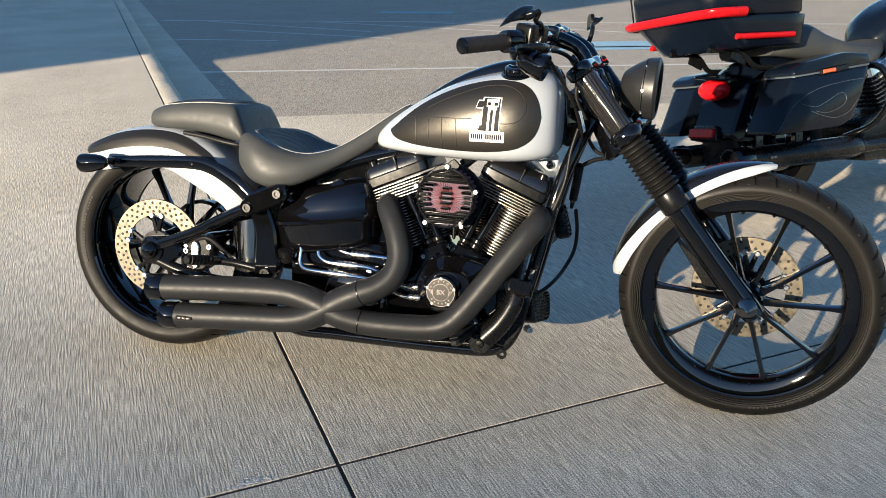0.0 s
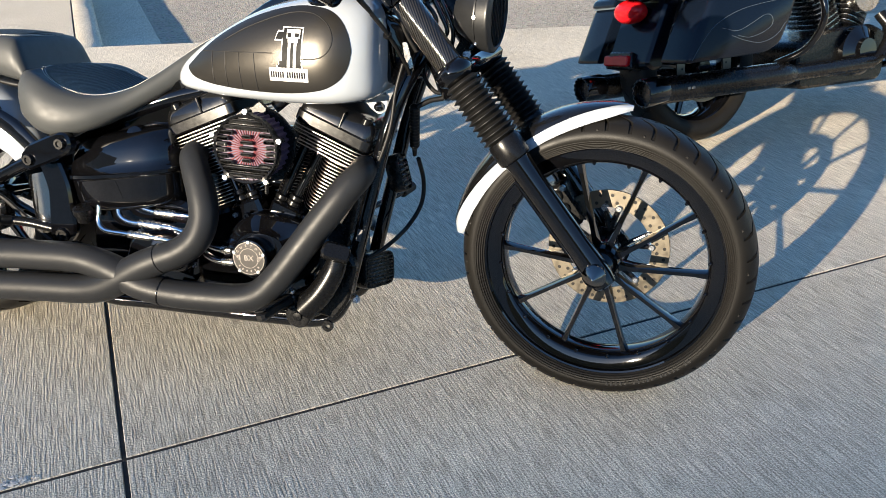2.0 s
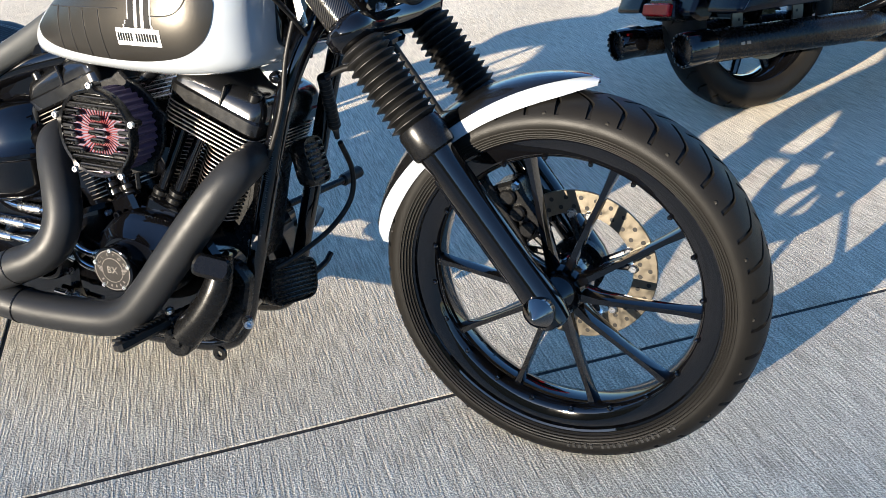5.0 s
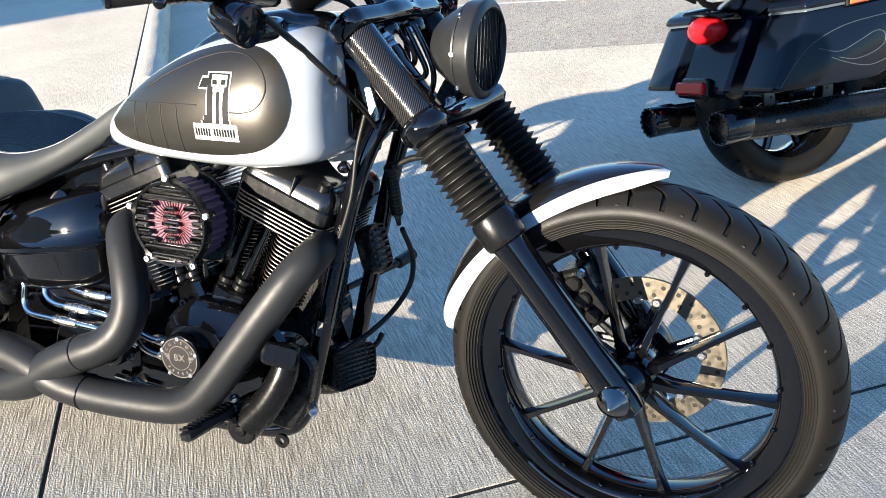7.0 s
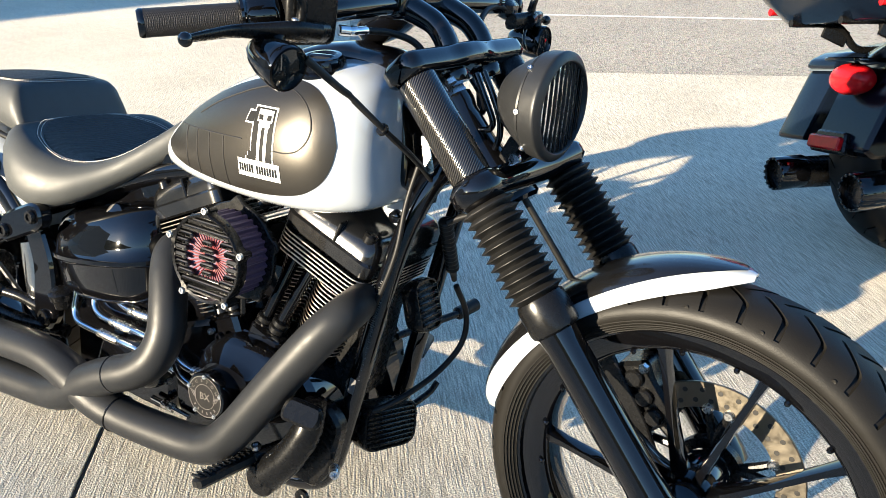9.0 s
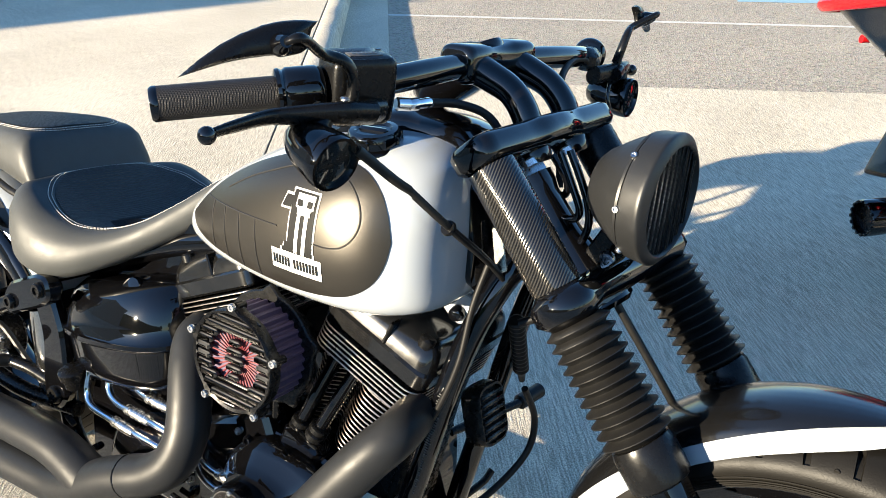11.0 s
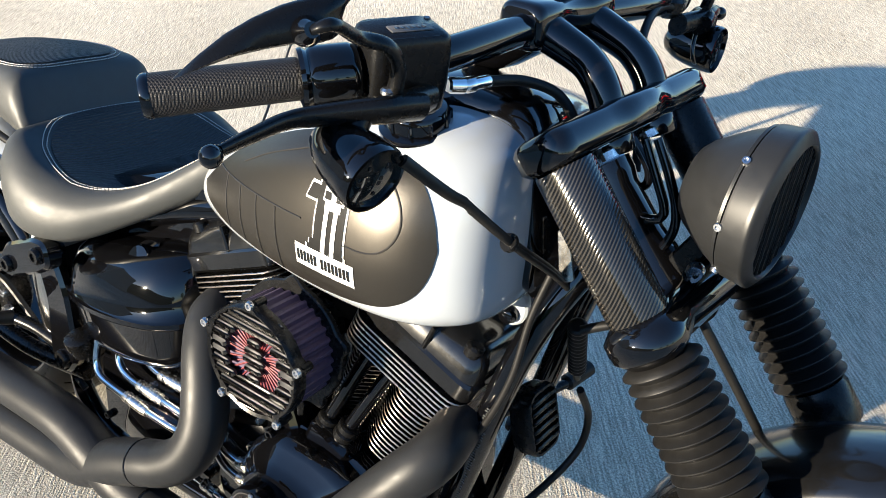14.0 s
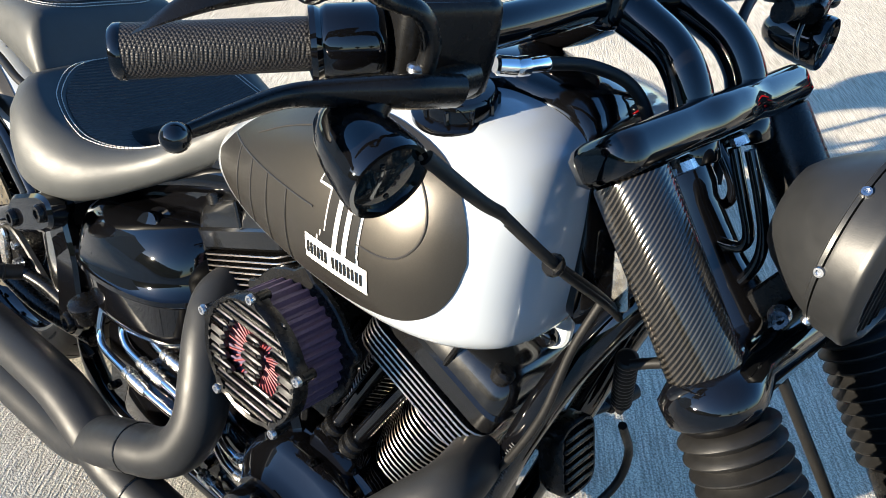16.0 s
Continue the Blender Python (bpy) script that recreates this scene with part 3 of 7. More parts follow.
for k in range(20):
    a = 2 * math.pi * (k + 0.3) / 20
    nm = FRONTM @ Matrix.Rotation(-a, 4, "Y") @ Matrix.Translation((0.3100, -0.0590, 0)) @ Matrix.Rotation(radians(42), 4, "Y").inverted() @ Matrix.Rotation(radians(90), 4, "X")
    if nub is None:
        nub = part("wear_mark", Shape().lathe([(0.0032, -0.002), (0.0032, 0.0006), (0.0026, 0.0011), (0.0005, 0.0008)], None, 10), TYRE, front)
        nub.matrix_local = nm
    else:
        again("wear_mark", nub, front, nm)


def sidewall(owner, M, ra, yb, spans):
    marks = Shape()
    for a0, n in spans:
        for k in range(n):
            a = radians(a0 + 2.1 * k)
            if k % 6 != 5:
                marks.box((0.010, 0.0012, 0.0055), Matrix.Rotation(-a, 4, "Y") @ Matrix.Translation((ra, yb, 0)), 0.0004)
    tagged(part("sidewall_lettering", marks, SIDEMARK, owner, "worn raised marks on the sidewall", M), kind="stuff")


sidewall(front, FRONTM, 0.2900, -0.0648, ((-82, 20),))
disc_shape(0.143, 0.101, 0.072, 0.0025, 30, (0.113, 0.130), front, FRONTM)
REARM = Matrix.Translation((0.072, 0, 0.330))
rear = wheel("rear_wheel", "wide black ten-spoke cast rear wheel", REARM,
             [(-0.100, 0.240), (-0.111, 0.248), (-0.118, 0.262), (-0.121, 0.280), (-0.114, 0.299), (-0.090, 0.313), (-0.05, 0.322), (0, 0.325),
              (0.05, 0.322), (0.090, 0.313), (0.114, 0.299), (0.121, 0.280), (0.118, 0.262), (0.111, 0.248), (0.100, 0.240)],
             0.325, 0.252, 0.104, 0.10, 10, radians(12.0), (30, (0.02, 0.105), 0.9, 0.005, 0.003), slim=0.8, lip=0.014, dish=0.055)
disc_shape(0.146, 0.098, -0.134, 0.003, 34, (0.110, 0.122, 0.135), rear, REARM, tone=REARDISC)
sidewall(rear, REARM, 0.268, -0.1195, ((150, 22), (-60, 16)))
belt = Shape().lathe([(0.10, 0.0), (0.112, 0.0), (0.112, 0.03), (0.10, 0.03)], Matrix.Translation((0, 0.15, 0)) @ TURNY, 60, close=True)
part("belt_pulley", belt, GLOSS, rear, "", REARM)


# fork
def both(fn):
    for side in (-1, 1):
        fn(side)


FY = 0.118


def fork_leg(side):
    y = side * FY
    M = FORKM @ Matrix.Translation((0, y, 0))
    low = Shape().lathe([(0.020, -0.045), (0.027, -0.040), (0.030, -0.02), (0.030, 0.02), (0.0285, 0.06), (0.0285, 0.27), (0.031, 0.295), (0.031, 0.31)], M, 28)
    leg = part("fork_leg", low, GLOSS, bike, "gloss black fork slider with rubber gaiter", STEER)
    rib = Shape().box((0.012, 0.018, 0.20), M @ Matrix.Translation((-0.028, 0, 0.16)), 0.004)
    part("slider_rib", rib, GLOSS, leg, "", STEER)
    col = Shape().lathe([(0.030, 0.292), (0.036, 0.296), (0.0375, 0.302), (0.0375, 0.338), (0.035, 0.346), (0.030, 0.347)], M, 32)
    part("fork_collar", col, BLACK, leg, "satin black collar under the gaiter", STEER)
    prof = [(0.026, 0.343)]
    n = 11
    for k in range(n):
        s = 0.347 + (0.497 - 0.347) * k / n
        d = (0.497 - 0.347) / n
        w = 0.0425 - 0.002 * (k / n)
        prof += [(0.0315, s), (0.034, s + d * 0.18), (w, s + d * 0.47), (w, s + d * 0.56), (0.034, s + d * 0.85)]
    prof += [(0.0315, 0.497), (0.026, 0.498)]
    part("fork_gaiter", Shape().lathe(prof, M, 40), RUBBER, leg, "ribbed black rubber gaiter", STEER, 60)
    part("fork_tube", Shape().lathe([(0.0245, 0.49), (0.0245, 0.71)], M, 24), GLOSS, leg, "", STEER)
    part("carbon_sleeve", Shape().lathe([(0.027, 0.540), (0.0300, 0.541), (0.0305, 0.544), (0.0305, 0.698), (0.0300, 0.700), (0.027, 0.701)], M, 40), CARBON if side < 0 else BLACK, leg, "carbon fibre fork cover" if side < 0 else "black fork cover", STEER)


both(fork_leg)


def clamp(name, s0, s1, yr, r, web, f0, label):
    """A fork yoke: two round eyes and a bar between them."""
    pts = []
    for k in range(-6, 7):
        a = math.pi * k / 12
        pts.append((f0 + r * math.sin(a) * -1, yr + r * math.cos(a)))
    right = []
    for k in range(-6, 7):
        a = math.pi * k / 12
        right.append((f0 + r * math.sin(a), -yr - r * math.cos(a)))
    outline = pts + [(f0 - web - 0.012, yr * 0.5), (f0 - web - 0.012, -yr * 0.5)] + right + [(f0 + web, -yr * 0.62), (f0 + web, yr * 0.62)]
    s = Shape().prism(outline, s1 - s0, FORKM @ Matrix.Translation((0, 0, s0)), 0.013)
    return part(name, s, GLOSS, bike, label, STEER, 50)


def bar_yoke(name, s0, s1, half_y, hd, label):
    """A straight yoke of one depth with rounded corners and a low swelling at the stem."""
    outline = ngon_round([(-hd, -half_y), (-hd, half_y), (hd, half_y), (hd + 0.001, 0.050), (hd + 0.007, 0.020), (hd + 0.007, -0.020), (hd + 0.001, -0.050), (hd, -half_y)], 0.026, 6)
    sh = Shape()
    rings = []
    for z, k in ((s0, 0.012), (s0 + 0.003, 0.005), (s0 + 0.009, 0.0), (s1 - 0.009, 0.0), (s1 - 0.003, 0.004), (s1, 0.010)):
        rings.append([FORKM @ Vector((x * (1 - k / hd), y * (1 - k / half_y), z)) for x, y in outline])
    return part(name, sh.loft(rings), GLOSS, bike, label, STEER, 50)


top_yoke = bar_yoke("top_yoke", 0.700, 0.737, FY + 0.036, 0.034, "gloss black upper fork yoke")
clamp("lower_yoke", 0.497, 0.541, FY, 0.043, 0.026, 0.0, "gloss black lower fork yoke")
neck = Shape().lathe([(0.044, 0.48), (0.050, 0.486), (0.049, 0.515), (0.040, 0.545), (0.032, 0.59), (0.030, 0.65), (0.033, 0.662), (0.033, 0.678), (0.025, 0.680)], FORKM @ Matrix.Translation((-0.046, 0, 0)), 32)
part("steering_neck", neck, GLOSS, bike, "gloss black steering head")
stem = Shape().lathe([(0.030, 0.676), (0.031, 0.680), (0.031, 0.692), (0.028, 0.696)], FORKM @ Matrix.Translation((-0.046, 0, 0)), 6)
part("stem_nut", stem, BOLT, bike, "zinc stem nut")

# axle ends
cap = Shape().lathe([(0.018, 0.0), (0.024, 0.004), (0.026, 0.012), (0.026, 0.022), (0.004, 0.046), (0.0005, 0.047)], FENDERM @ Matrix.Translation((0, -FY - 0.006, 0.004)) @ TURNY, 32)
part("axle_cap", cap, CAPMETAL, bike, "pointed polished axle cap", None)
cap = Shape().lathe([(0.036, 0.0), (0.036, 0.02), (0.026, 0.024), (0.026, 0.03), (0.020, 0.044), (0.008, 0.052), (0.0005, 0.053)], REARM @ Matrix.Translation((0, -0.150, 0)) @ TURNY, 32)
part("rear_axle_cap", cap, GLOSS, bike, "gloss black rear axle nut cover")

# front caliper
CALM = FRONTM @ pose(-0.11, 0.085, 0.09, 0, -35, 0)
cal = part("front_caliper", Shape().prism(ngon_round([(-0.034, -0.060), (0.026, -0.052), (0.034, -0.020), (0.030, 0.020), (0.036, 0.052), (-0.020, 0.064), (-0.038, 0.020), (-0.030, -0.015)], 0.010), 0.062, CALM @ Matrix.Translation((0, 0.031, 0)) @ TURNY, 0.006), BLACK, bike, "black front brake caliper with bright bolts")
for z in (-0.034, 0.0, 0.034):
    part("piston_boss", Shape().lathe([(0.015, 0), (0.015, 0.008), (0.012, 0.011), (0.0005, 0.011)], CALM @ Matrix.Translation((0.002, -0.030, z)) @ TURNY, 20), BLACK, cal)
for x, z in ((-0.026, -0.048), (0.026, 0.044), (-0.022, 0.052)):
    part("caliper_bolt", Shape().lathe([(0.008, 0), (0.008, 0.009), (0.006, 0.011), (0.0005, 0.011)], CALM @ Matrix.Translation((x, -0.031, z)) @ TURNY, 6), BOLT, cal)
part("caliper_bracket", Shape().prism(ngon_round([(-0.02, -0.10), (0.01, -0.10), (0.02, -0.04), (0.02, 0.09), (-0.02, 0.10)], 0.008), 0.010, CALM @ Matrix.Translation((-0.030, -0.034, 0)) @ TURNY, 0.002), BLACK, cal)


# front fender
def front_fender():
    rings, inner = [], []
    pts = [(0, 0.3485, 0.008, 0.005), (3, 0.3505, 0.026, 0.012), (9, 0.3515, 0.046, 0.024), (18, 0.352, 0.062, 0.035), (28, 0.352, 0.070, 0.043), (39, 0.352, 0.074, 0.048), (51, 0.352, 0.075, 0.050),
           (62, 0.353, 0.074, 0.049), (73, 0.355, 0.070, 0.046), (82, 0.357, 0.064, 0.040), (88, 0.357, 0.056, 0.033), (92, 0.353, 0.040, 0.022)]
    base = radians(84.0)
    line = spline([Vector((a, r, 0)) for a, r, *_ in pts], 4)
    wid = spline([Vector((w, d, 0)) for *_, w, d in pts], 4)
    out = []
    for q, wd in zip(line, wid):
        a = base + radians(q.x)
        o, w, dr = q.y, wd.x, wd.y
        n = Vector((math.cos(a), 0, math.sin(a)))
        row = []
        for k in range(15):
            c = math.pi * k / 14
            yy = -w * math.cos(c)
            h = -dr * (1 - math.sin(c) ** 0.75)
            row.append(n * (o + h) + Vector((0, yy, 0)))
        out.append(row)
    return out


ff = front_fender()
s = Shape()
s.loft([row + [q * 0.988 for q in row[::-1]] for row in ff])
fender = part("front_fender", s, WHITE, bike, "pearl white front fender with a black crown", FENDERM, 40)
panel = Shape()
rows = []
for i, row in enumerate(ff):
    t = i / (len(ff) - 1)
    edge = 0.5 - 0.425 * (math.sin(math.pi * min(1, max(0, (t - 0.05) / 0.92))) ** 0.5 if 0.05 < t < 0.97 else 0)
    if 0.05 < t < 0.97:
        rr = []
        for k in range(29):
            w = edge + (1 - 2 * edge) * k / 28
            x = w * 14
            j = min(13, int(x))
            q = row[j].lerp(row[j + 1], x - j)
            rr.append(q * 1.0055)
        rows.append(rr)
panel.grid(rows)
part("fender_panel", panel, ROCKER, fender, "gloss black painted crown", FENDERM, 60)


# ---- tank ----
TANK = [(0.728, 0.060, 0.672, 0.692), (0.738, 0.088, 0.666, 0.708), (0.765, 0.120, 0.660, 0.735), (0.81, 0.146, 0.655, 0.770), (0.87, 0.171, 0.650, 0.808), (0.95, 0.194, 0.647, 0.848),
        (1.03, 0.209, 0.645, 0.874), (1.11, 0.215, 0.646, 0.890), (1.162, 0.209, 0.650, 0.892), (1.202, 0.190, 0.657, 0.887), (1.229, 0.163, 0.668, 0.872), (1.244, 0.122, 0.688, 0.842), (1.252, 0.060, 0.72, 0.80)]
PROFILE = [(0.0, 0.0), (0.35, 0.0), (0.66, 0.005), (0.84, 0.045), (0.94, 0.14), (0.99, 0.29), (1.0, 0.44), (0.975, 0.61), (0.90, 0.775), (0.76, 0.89), (0.56, 0.955), (0.30, 0.99), (0.0, 1.0)]
_tl = spline([Vector((x, w, 0)) for x, w, *_ in TANK], 6)
_tb = spline([Vector((x, b, t)) for x, w, b, t in TANK], 6)
_pl = spline([Vector((*q, 0)) for q in PROFILE], 5)


def tank_at(x, t, lift=0.0):
    """A point of the tank's right flank: t from 0 under it to 1 on its top."""
    i = 0
    while i < len(_tl) - 2 and _tl[i + 1].x < x:
        i += 1
    k = min(1.0, max(0.0, (x - _tl[i].x) / max(1e-6, _tl[i + 1].x - _tl[i].x)))
    w = _tl[i].y + (_tl[i + 1].y - _tl[i].y) * k
    b = _tb[i].y + (_tb[i + 1].y - _tb[i].y) * k
    h = _tb[i].z + (_tb[i + 1].z - _tb[i].z) * k
    u = min(0.99999, max(0, t)) * (len(_pl) - 1)
    j = int(u)
    f = _pl[j].lerp(_pl[j + 1], u - j)
    p = Vector((x, -w * f.x, b + (h - b) * f.y))
    if lift:
        a, c = tank_at(x + 0.004, t), tank_at(x - 0.004, t)
        d, e = tank_at(x, t + 0.012), tank_at(x, t - 0.012)
        n = (a - c).cross(d - e)
        if n.y > 0:
            n = -n
        p = p + n.normalized() * lift
    return p


def tank_t(x, z):
    lo, hi = 0.0, 1.0
    for _ in range(24):
        mid = (lo + hi) / 2
        if tank_at(x, mid).z < z:
            lo = mid
        else:
            hi = mid
    return (lo + hi) / 2


def rounded_table(rows):
    """The same outline, smoothed."""
    return [(q.x, q.y) for q in spline([Vector((*r, 0)) for r in rows], 5)]


def table(rows, x):
    for (a, b), (c, d) in zip(rows, rows[1:]):
        if x <= c:
            return b + (d - b) * max(0.0, (x - a) / (c - a))
    return rows[-1][1]


s = Shape()
rings = []
for q in _tl:
    half = [tank_at(q.x, t / 40) for t in range(41)]
    rings.append(half + [Vector((p.x, -p.y, p.z)) for p in half[-2:0:-1]])
s.loft(rings)
tank = part("fuel_tank", s, WHITE, bike, "pearl white fuel tank with matte black side panels", angle=70)

LOW = [(0.790, 0.712), (0.803, 0.698), (0.83, 0.688), (0.88, 0.680), (0.967, 0.674), (1.06, 0.674), (1.125, 0.682), (1.158, 0.694), (1.181, 0.713), (1.194, 0.738), (1.199, 0.765)]
HIGH = [(0.790, 0.716), (0.803, 0.727), (0.83, 0.750), (0.88, 0.787), (0.94, 0.818), (1.00, 0.840), (1.06, 0.853), (1.105, 0.855), (1.148, 0.848), (1.176, 0.829), (1.192, 0.800), (1.199, 0.769)]

LOW, HIGH = rounded_table(LOW), rounded_table(HIGH)


def flip(sh):
    sh.v = [(x, -y, z) for x, y, z in sh.v]
    return sh


def side_panel():
    rows = []
    for k in range(61):
        x = 0.790 + (1.199 - 0.790) * (0.5 - 0.5 * math.cos(math.pi * k / 60))
        a, b = tank_t(x, table(LOW, x)), tank_t(x, table(HIGH, x))
        rows.append([tank_at(x, a + (b - a) * j / 18, 0.0012) for j in range(19)])
    return Shape().grid(rows)


part("side_panel", side_panel(), PANEL, tank, "matte black metallic side panel", angle=70)
part("side_panel", flip(side_panel()), PANEL, tank, "", angle=70)


def on_tank(pts, r=0.0011, lift=0.0014):
    return Shape().tube([tank_at(x, tank_t(x, z), lift) for x, z in pts], r, 6, 1, smooth=False)


def between(a, b, n=14):
    return [(a[0] + (b[0] - a[0]) * k / n, a[1] + (b[1] - a[1]) * k / n) for k in range(n + 1)]


seams = Shape()
for pts in ([between((0.835, 0.752), (1.03, 0.757))] + [between((x, 0.754), (x + 0.004, table(LOW, x) + 0.002), 8) for x in (0.868, 0.905, 0.943, 0.983)]
            + [[(1.095, 0.748), (1.12, 0.748), (1.142, 0.754), (1.157, 0.770), (1.162, 0.790), (1.155, 0.812), (1.138, 0.830), (1.11, 0.841), (1.07, 0.841), (1.03, 0.832), (1.0, 0.822), (0.95, 0.803), (0.90, 0.778)]]):
    pts = [(q.x, q.y) for q in spline([Vector((*w, 0)) for w in pts], 5)] if len(pts) < 14 else pts
    t = on_tank(pts)
    seams.add(t.v, t.f)
part("panel_seams", seams, PANELLINE, tank)


def decal(rects, lift):
    """Flat film of four-cornered pieces (x, z) laid on the tank."""
    sh = Shape()
    for a, b, c, d in rects:
        rows = []
        for i in range(7):
            p, q = Vector(a).lerp(Vector(d), i / 6), Vector(b).lerp(Vector(c), i / 6)
            row = []
            for j in range(7):
                w = p.lerp(q, j / 6)
                row.append(tank_at(w.x, tank_t(w.x, w.y), lift))
            rows.append(row)
        sh.grid(rows)
    return sh


def rect(x0, z0, x1, z1, slant=0.0):
    return ((x0, z0), (x1, z0), (x1 + slant, z1), (x0 + slant, z1))


emblem = decal([rect(1.022, 0.7005, 1.111, 0.7275), rect(1.040, 0.7265, 1.100, 0.7330), rect(1.044, 0.7320, 1.098, 0.7400, 0.001), rect(1.0505, 0.7390, 1.0985, 0.8115, 0.003), rect(1.0345, 0.7830, 1.0530, 0.8040, 0.007)], 0.0022)
part("tank_emblem", emblem, DECAL, tank, "white film emblem outlined in white")
ink = decal([rect(1.0530, 0.7415, 1.0960, 0.8090, 0.003), rect(1.0370, 0.7855, 1.0535, 0.8010, 0.006), rect(1.0465, 0.7340, 1.0960, 0.7420, 0.001), rect(1.0430, 0.7285, 1.0975, 0.7345)]
            + [rect(1.0255 + 0.00545 * k, 0.7075, 1.0255 + 0.00545 * k + 0.0036, 0.7205) for k in range(15) if k != 6], 0.0030)
part("emblem_ink", ink, DECALK, tank, "black bars and stripes of the emblem")
part("emblem_head", decal([rect(1.0635, 0.7880, 1.0945, 0.8060, 0.001), rect(1.0675, 0.7800, 1.0905, 0.7890), rect(1.0655, 0.7300, 1.0715, 0.7810, 0.003), rect(1.0790, 0.7300, 1.0850, 0.7810, 0.003)], 0.0038), DECAL, tank, "plain white patch of the emblem")
part("emblem_spots", decal([rect(1.0665, 0.7905, 1.0755, 0.7985, -0.001), rect(1.0830, 0.7905, 1.0920, 0.7985, 0.001)], 0.0046), DECALK, tank, "two dark spots of the emblem")

# tank front lug, cap, centre strip
lug = Shape().prism(ngon_round([(1.168, 0.668), (1.235, 0.676), (1.236, 0.640), (1.214, 0.624), (1.192, 0.640), (1.175, 0.660)], 0.012), 0.012, Matrix.Translation((0, -0.026, -0.008)) @ Matrix.Rotation(radians(90), 4, "X"), 0.003)
part("tank_lug", lug, WHITE, tank, "white mounting lug")
lb = Shape().lathe([(0.012, 0), (0.012, 0.004), (0.0095, 0.012), (0.006, 0.014)], Matrix.Translation((1.214, -0.038, 0.637)) @ TURNY, 16)
part("lug_bolt", lb, GLOSS, tank)
capn = Vector((0.02, -0.26, 1)).normalized()
cap = Shape().lathe([(0.042, -0.006), (0.042, 0.002), (0.037, 0.004), (0.034, 0.005), (0.034, 0.018), (0.031, 0.022), (0.024, 0.023), (0.021, 0.020), (0.001, 0.020)], along((1.126, -0.136, 0.870), capn), 40)
gc = part("fuel_cap", cap, GLOSS, tank, "gloss black fuel cap with grip ribs")
ribs = Shape()
cm = along((1.126, -0.136, 0.870), capn)
for k in range(10):
    ribs.box((0.010, 0.004, 0.014), cm @ Matrix.Rotation(2 * math.pi * k / 10, 4, "Z") @ Matrix.Translation((0.0315, 0, 0.011)), 0.0015)
ribs.box((0.040, 0.010, 0.006), cm @ Matrix.Translation((0, 0, 0.021)), 0.002)
part("grip_ribs", ribs, GLOSS, gc)
rows = []
for k in range(40):
    x = 0.80 + (1.250 - 0.80) * k / 39
    w = table([(0.80, 0.012), (0.88, 0.040), (0.95, 0.062), (1.05, 0.072), (1.12, 0.068), (1.145, 0.060), (1.20, 0.058), (1.262, 0.056)], x)
    rise = table([(0.80, 0.008), (0.90, 0.016), (1.00, 0.026), (1.08, 0.030), (1.125, 0.027), (1.145, 0.022), (1.20, 0.022), (1.262, 0.020)], x)
    row = []
    for j in range(15):
        yy = w * math.cos(math.pi * j / 14)
        u = 1.0
        while u > 0.4 and abs(tank_at(x, u).y) < abs(yy):
            u -= 0.01
        row.append(Vector((x, yy - 0.028 * min(1.0, max(0.0, (x - 0.85) / 0.2)), tank_at(x, u).z - 0.004 + rise * math.sin(math.pi * j / 14) ** 0.45)))
    rows.append(row)
part("tank_console", Shape().grid(rows), GLOSS, tank, "gloss black centre console on the tank", angle=60)

# ---- seats ----
def seat_shape(rows, crown):
    rings = []
    for x, w, zb, zs, zc in rows:
        pr = [(0, zb + 0.004), (0.55 * w, zb + 0.002), (0.90 * w, zb), (0.985 * w, zb + 0.14 * (zs - zb)), (w, zb + 0.40 * (zs - zb)), (0.985 * w, zb + 0.66 * (zs - zb)), (0.92 * w, zb + 0.88 * (zs - zb)),
              (0.84 * w, zs - 0.002), (0.76 * w, zs), (0.66 * w, zs + (zc - zs) * 0.25), (0.45 * w, zs + (zc - zs) * 0.7), (0.22 * w, zs + (zc - zs) * 0.95), (0, zc)]
        half = [Vector((x, -y, z)) for y, z in pr]
        rings.append(half + [Vector((p.x, -p.y, p.z)) for p in half[-2:0:-1]])
    # smooth along the length
    cols = list(zip(*rings))
    cols = [spline(c, 5) for c in cols]
    return [list(r) for r in zip(*cols)]


SEAT = [(0.332, 0.06, 0.630, 0.655, 0.660), (0.344, 0.140, 0.605, 0.676, 0.684), (0.3774, 0.192, 0.578, 0.688, 0.690), (0.4254, 0.217, 0.553, 0.676, 0.660), (0.4863, 0.217, 0.543, 0.650, 0.628),
        (0.556, 0.196, 0.562, 0.638, 0.618), (0.6258, 0.156, 0.598, 0.655, 0.645), (0.6955, 0.118, 0.640, 0.698, 0.700), (0.7564, 0.082, 0.684, 0.744, 0.750), (0.8, 0.052, 0.718, 0.772, 0.779), (0.818, 0.03, 0.735, 0.772, 0.777)]
sr = seat_shape(SEAT, 0)
seat = part("rider_seat", Shape().loft(sr), LEATHER, bike, "black leather solo seat with white double stitching", angle=60)


def top_of(rings, x, y):
    """The height of a seat's upper face."""
    i = 0
    while i < len(rings) - 2 and rings[i + 1][0].x < x:
        i += 1
    k = min(1.0, max(0.0, (x - rings[i][0].x) / max(1e-6, rings[i + 1][0].x - rings[i][0].x)))

    def at(r):
        for p, q in zip(r[7:12], r[8:13]):
            if abs(y) >= abs(q.y):
                t = (abs(y) - abs(q.y)) / max(1e-6, abs(p.y) - abs(q.y))
                return q.z + (p.z - q.z) * min(1.0, t)
        return r[12].z

    return at(rings[i]) * (1 - k) + at(rings[i + 1]) * k


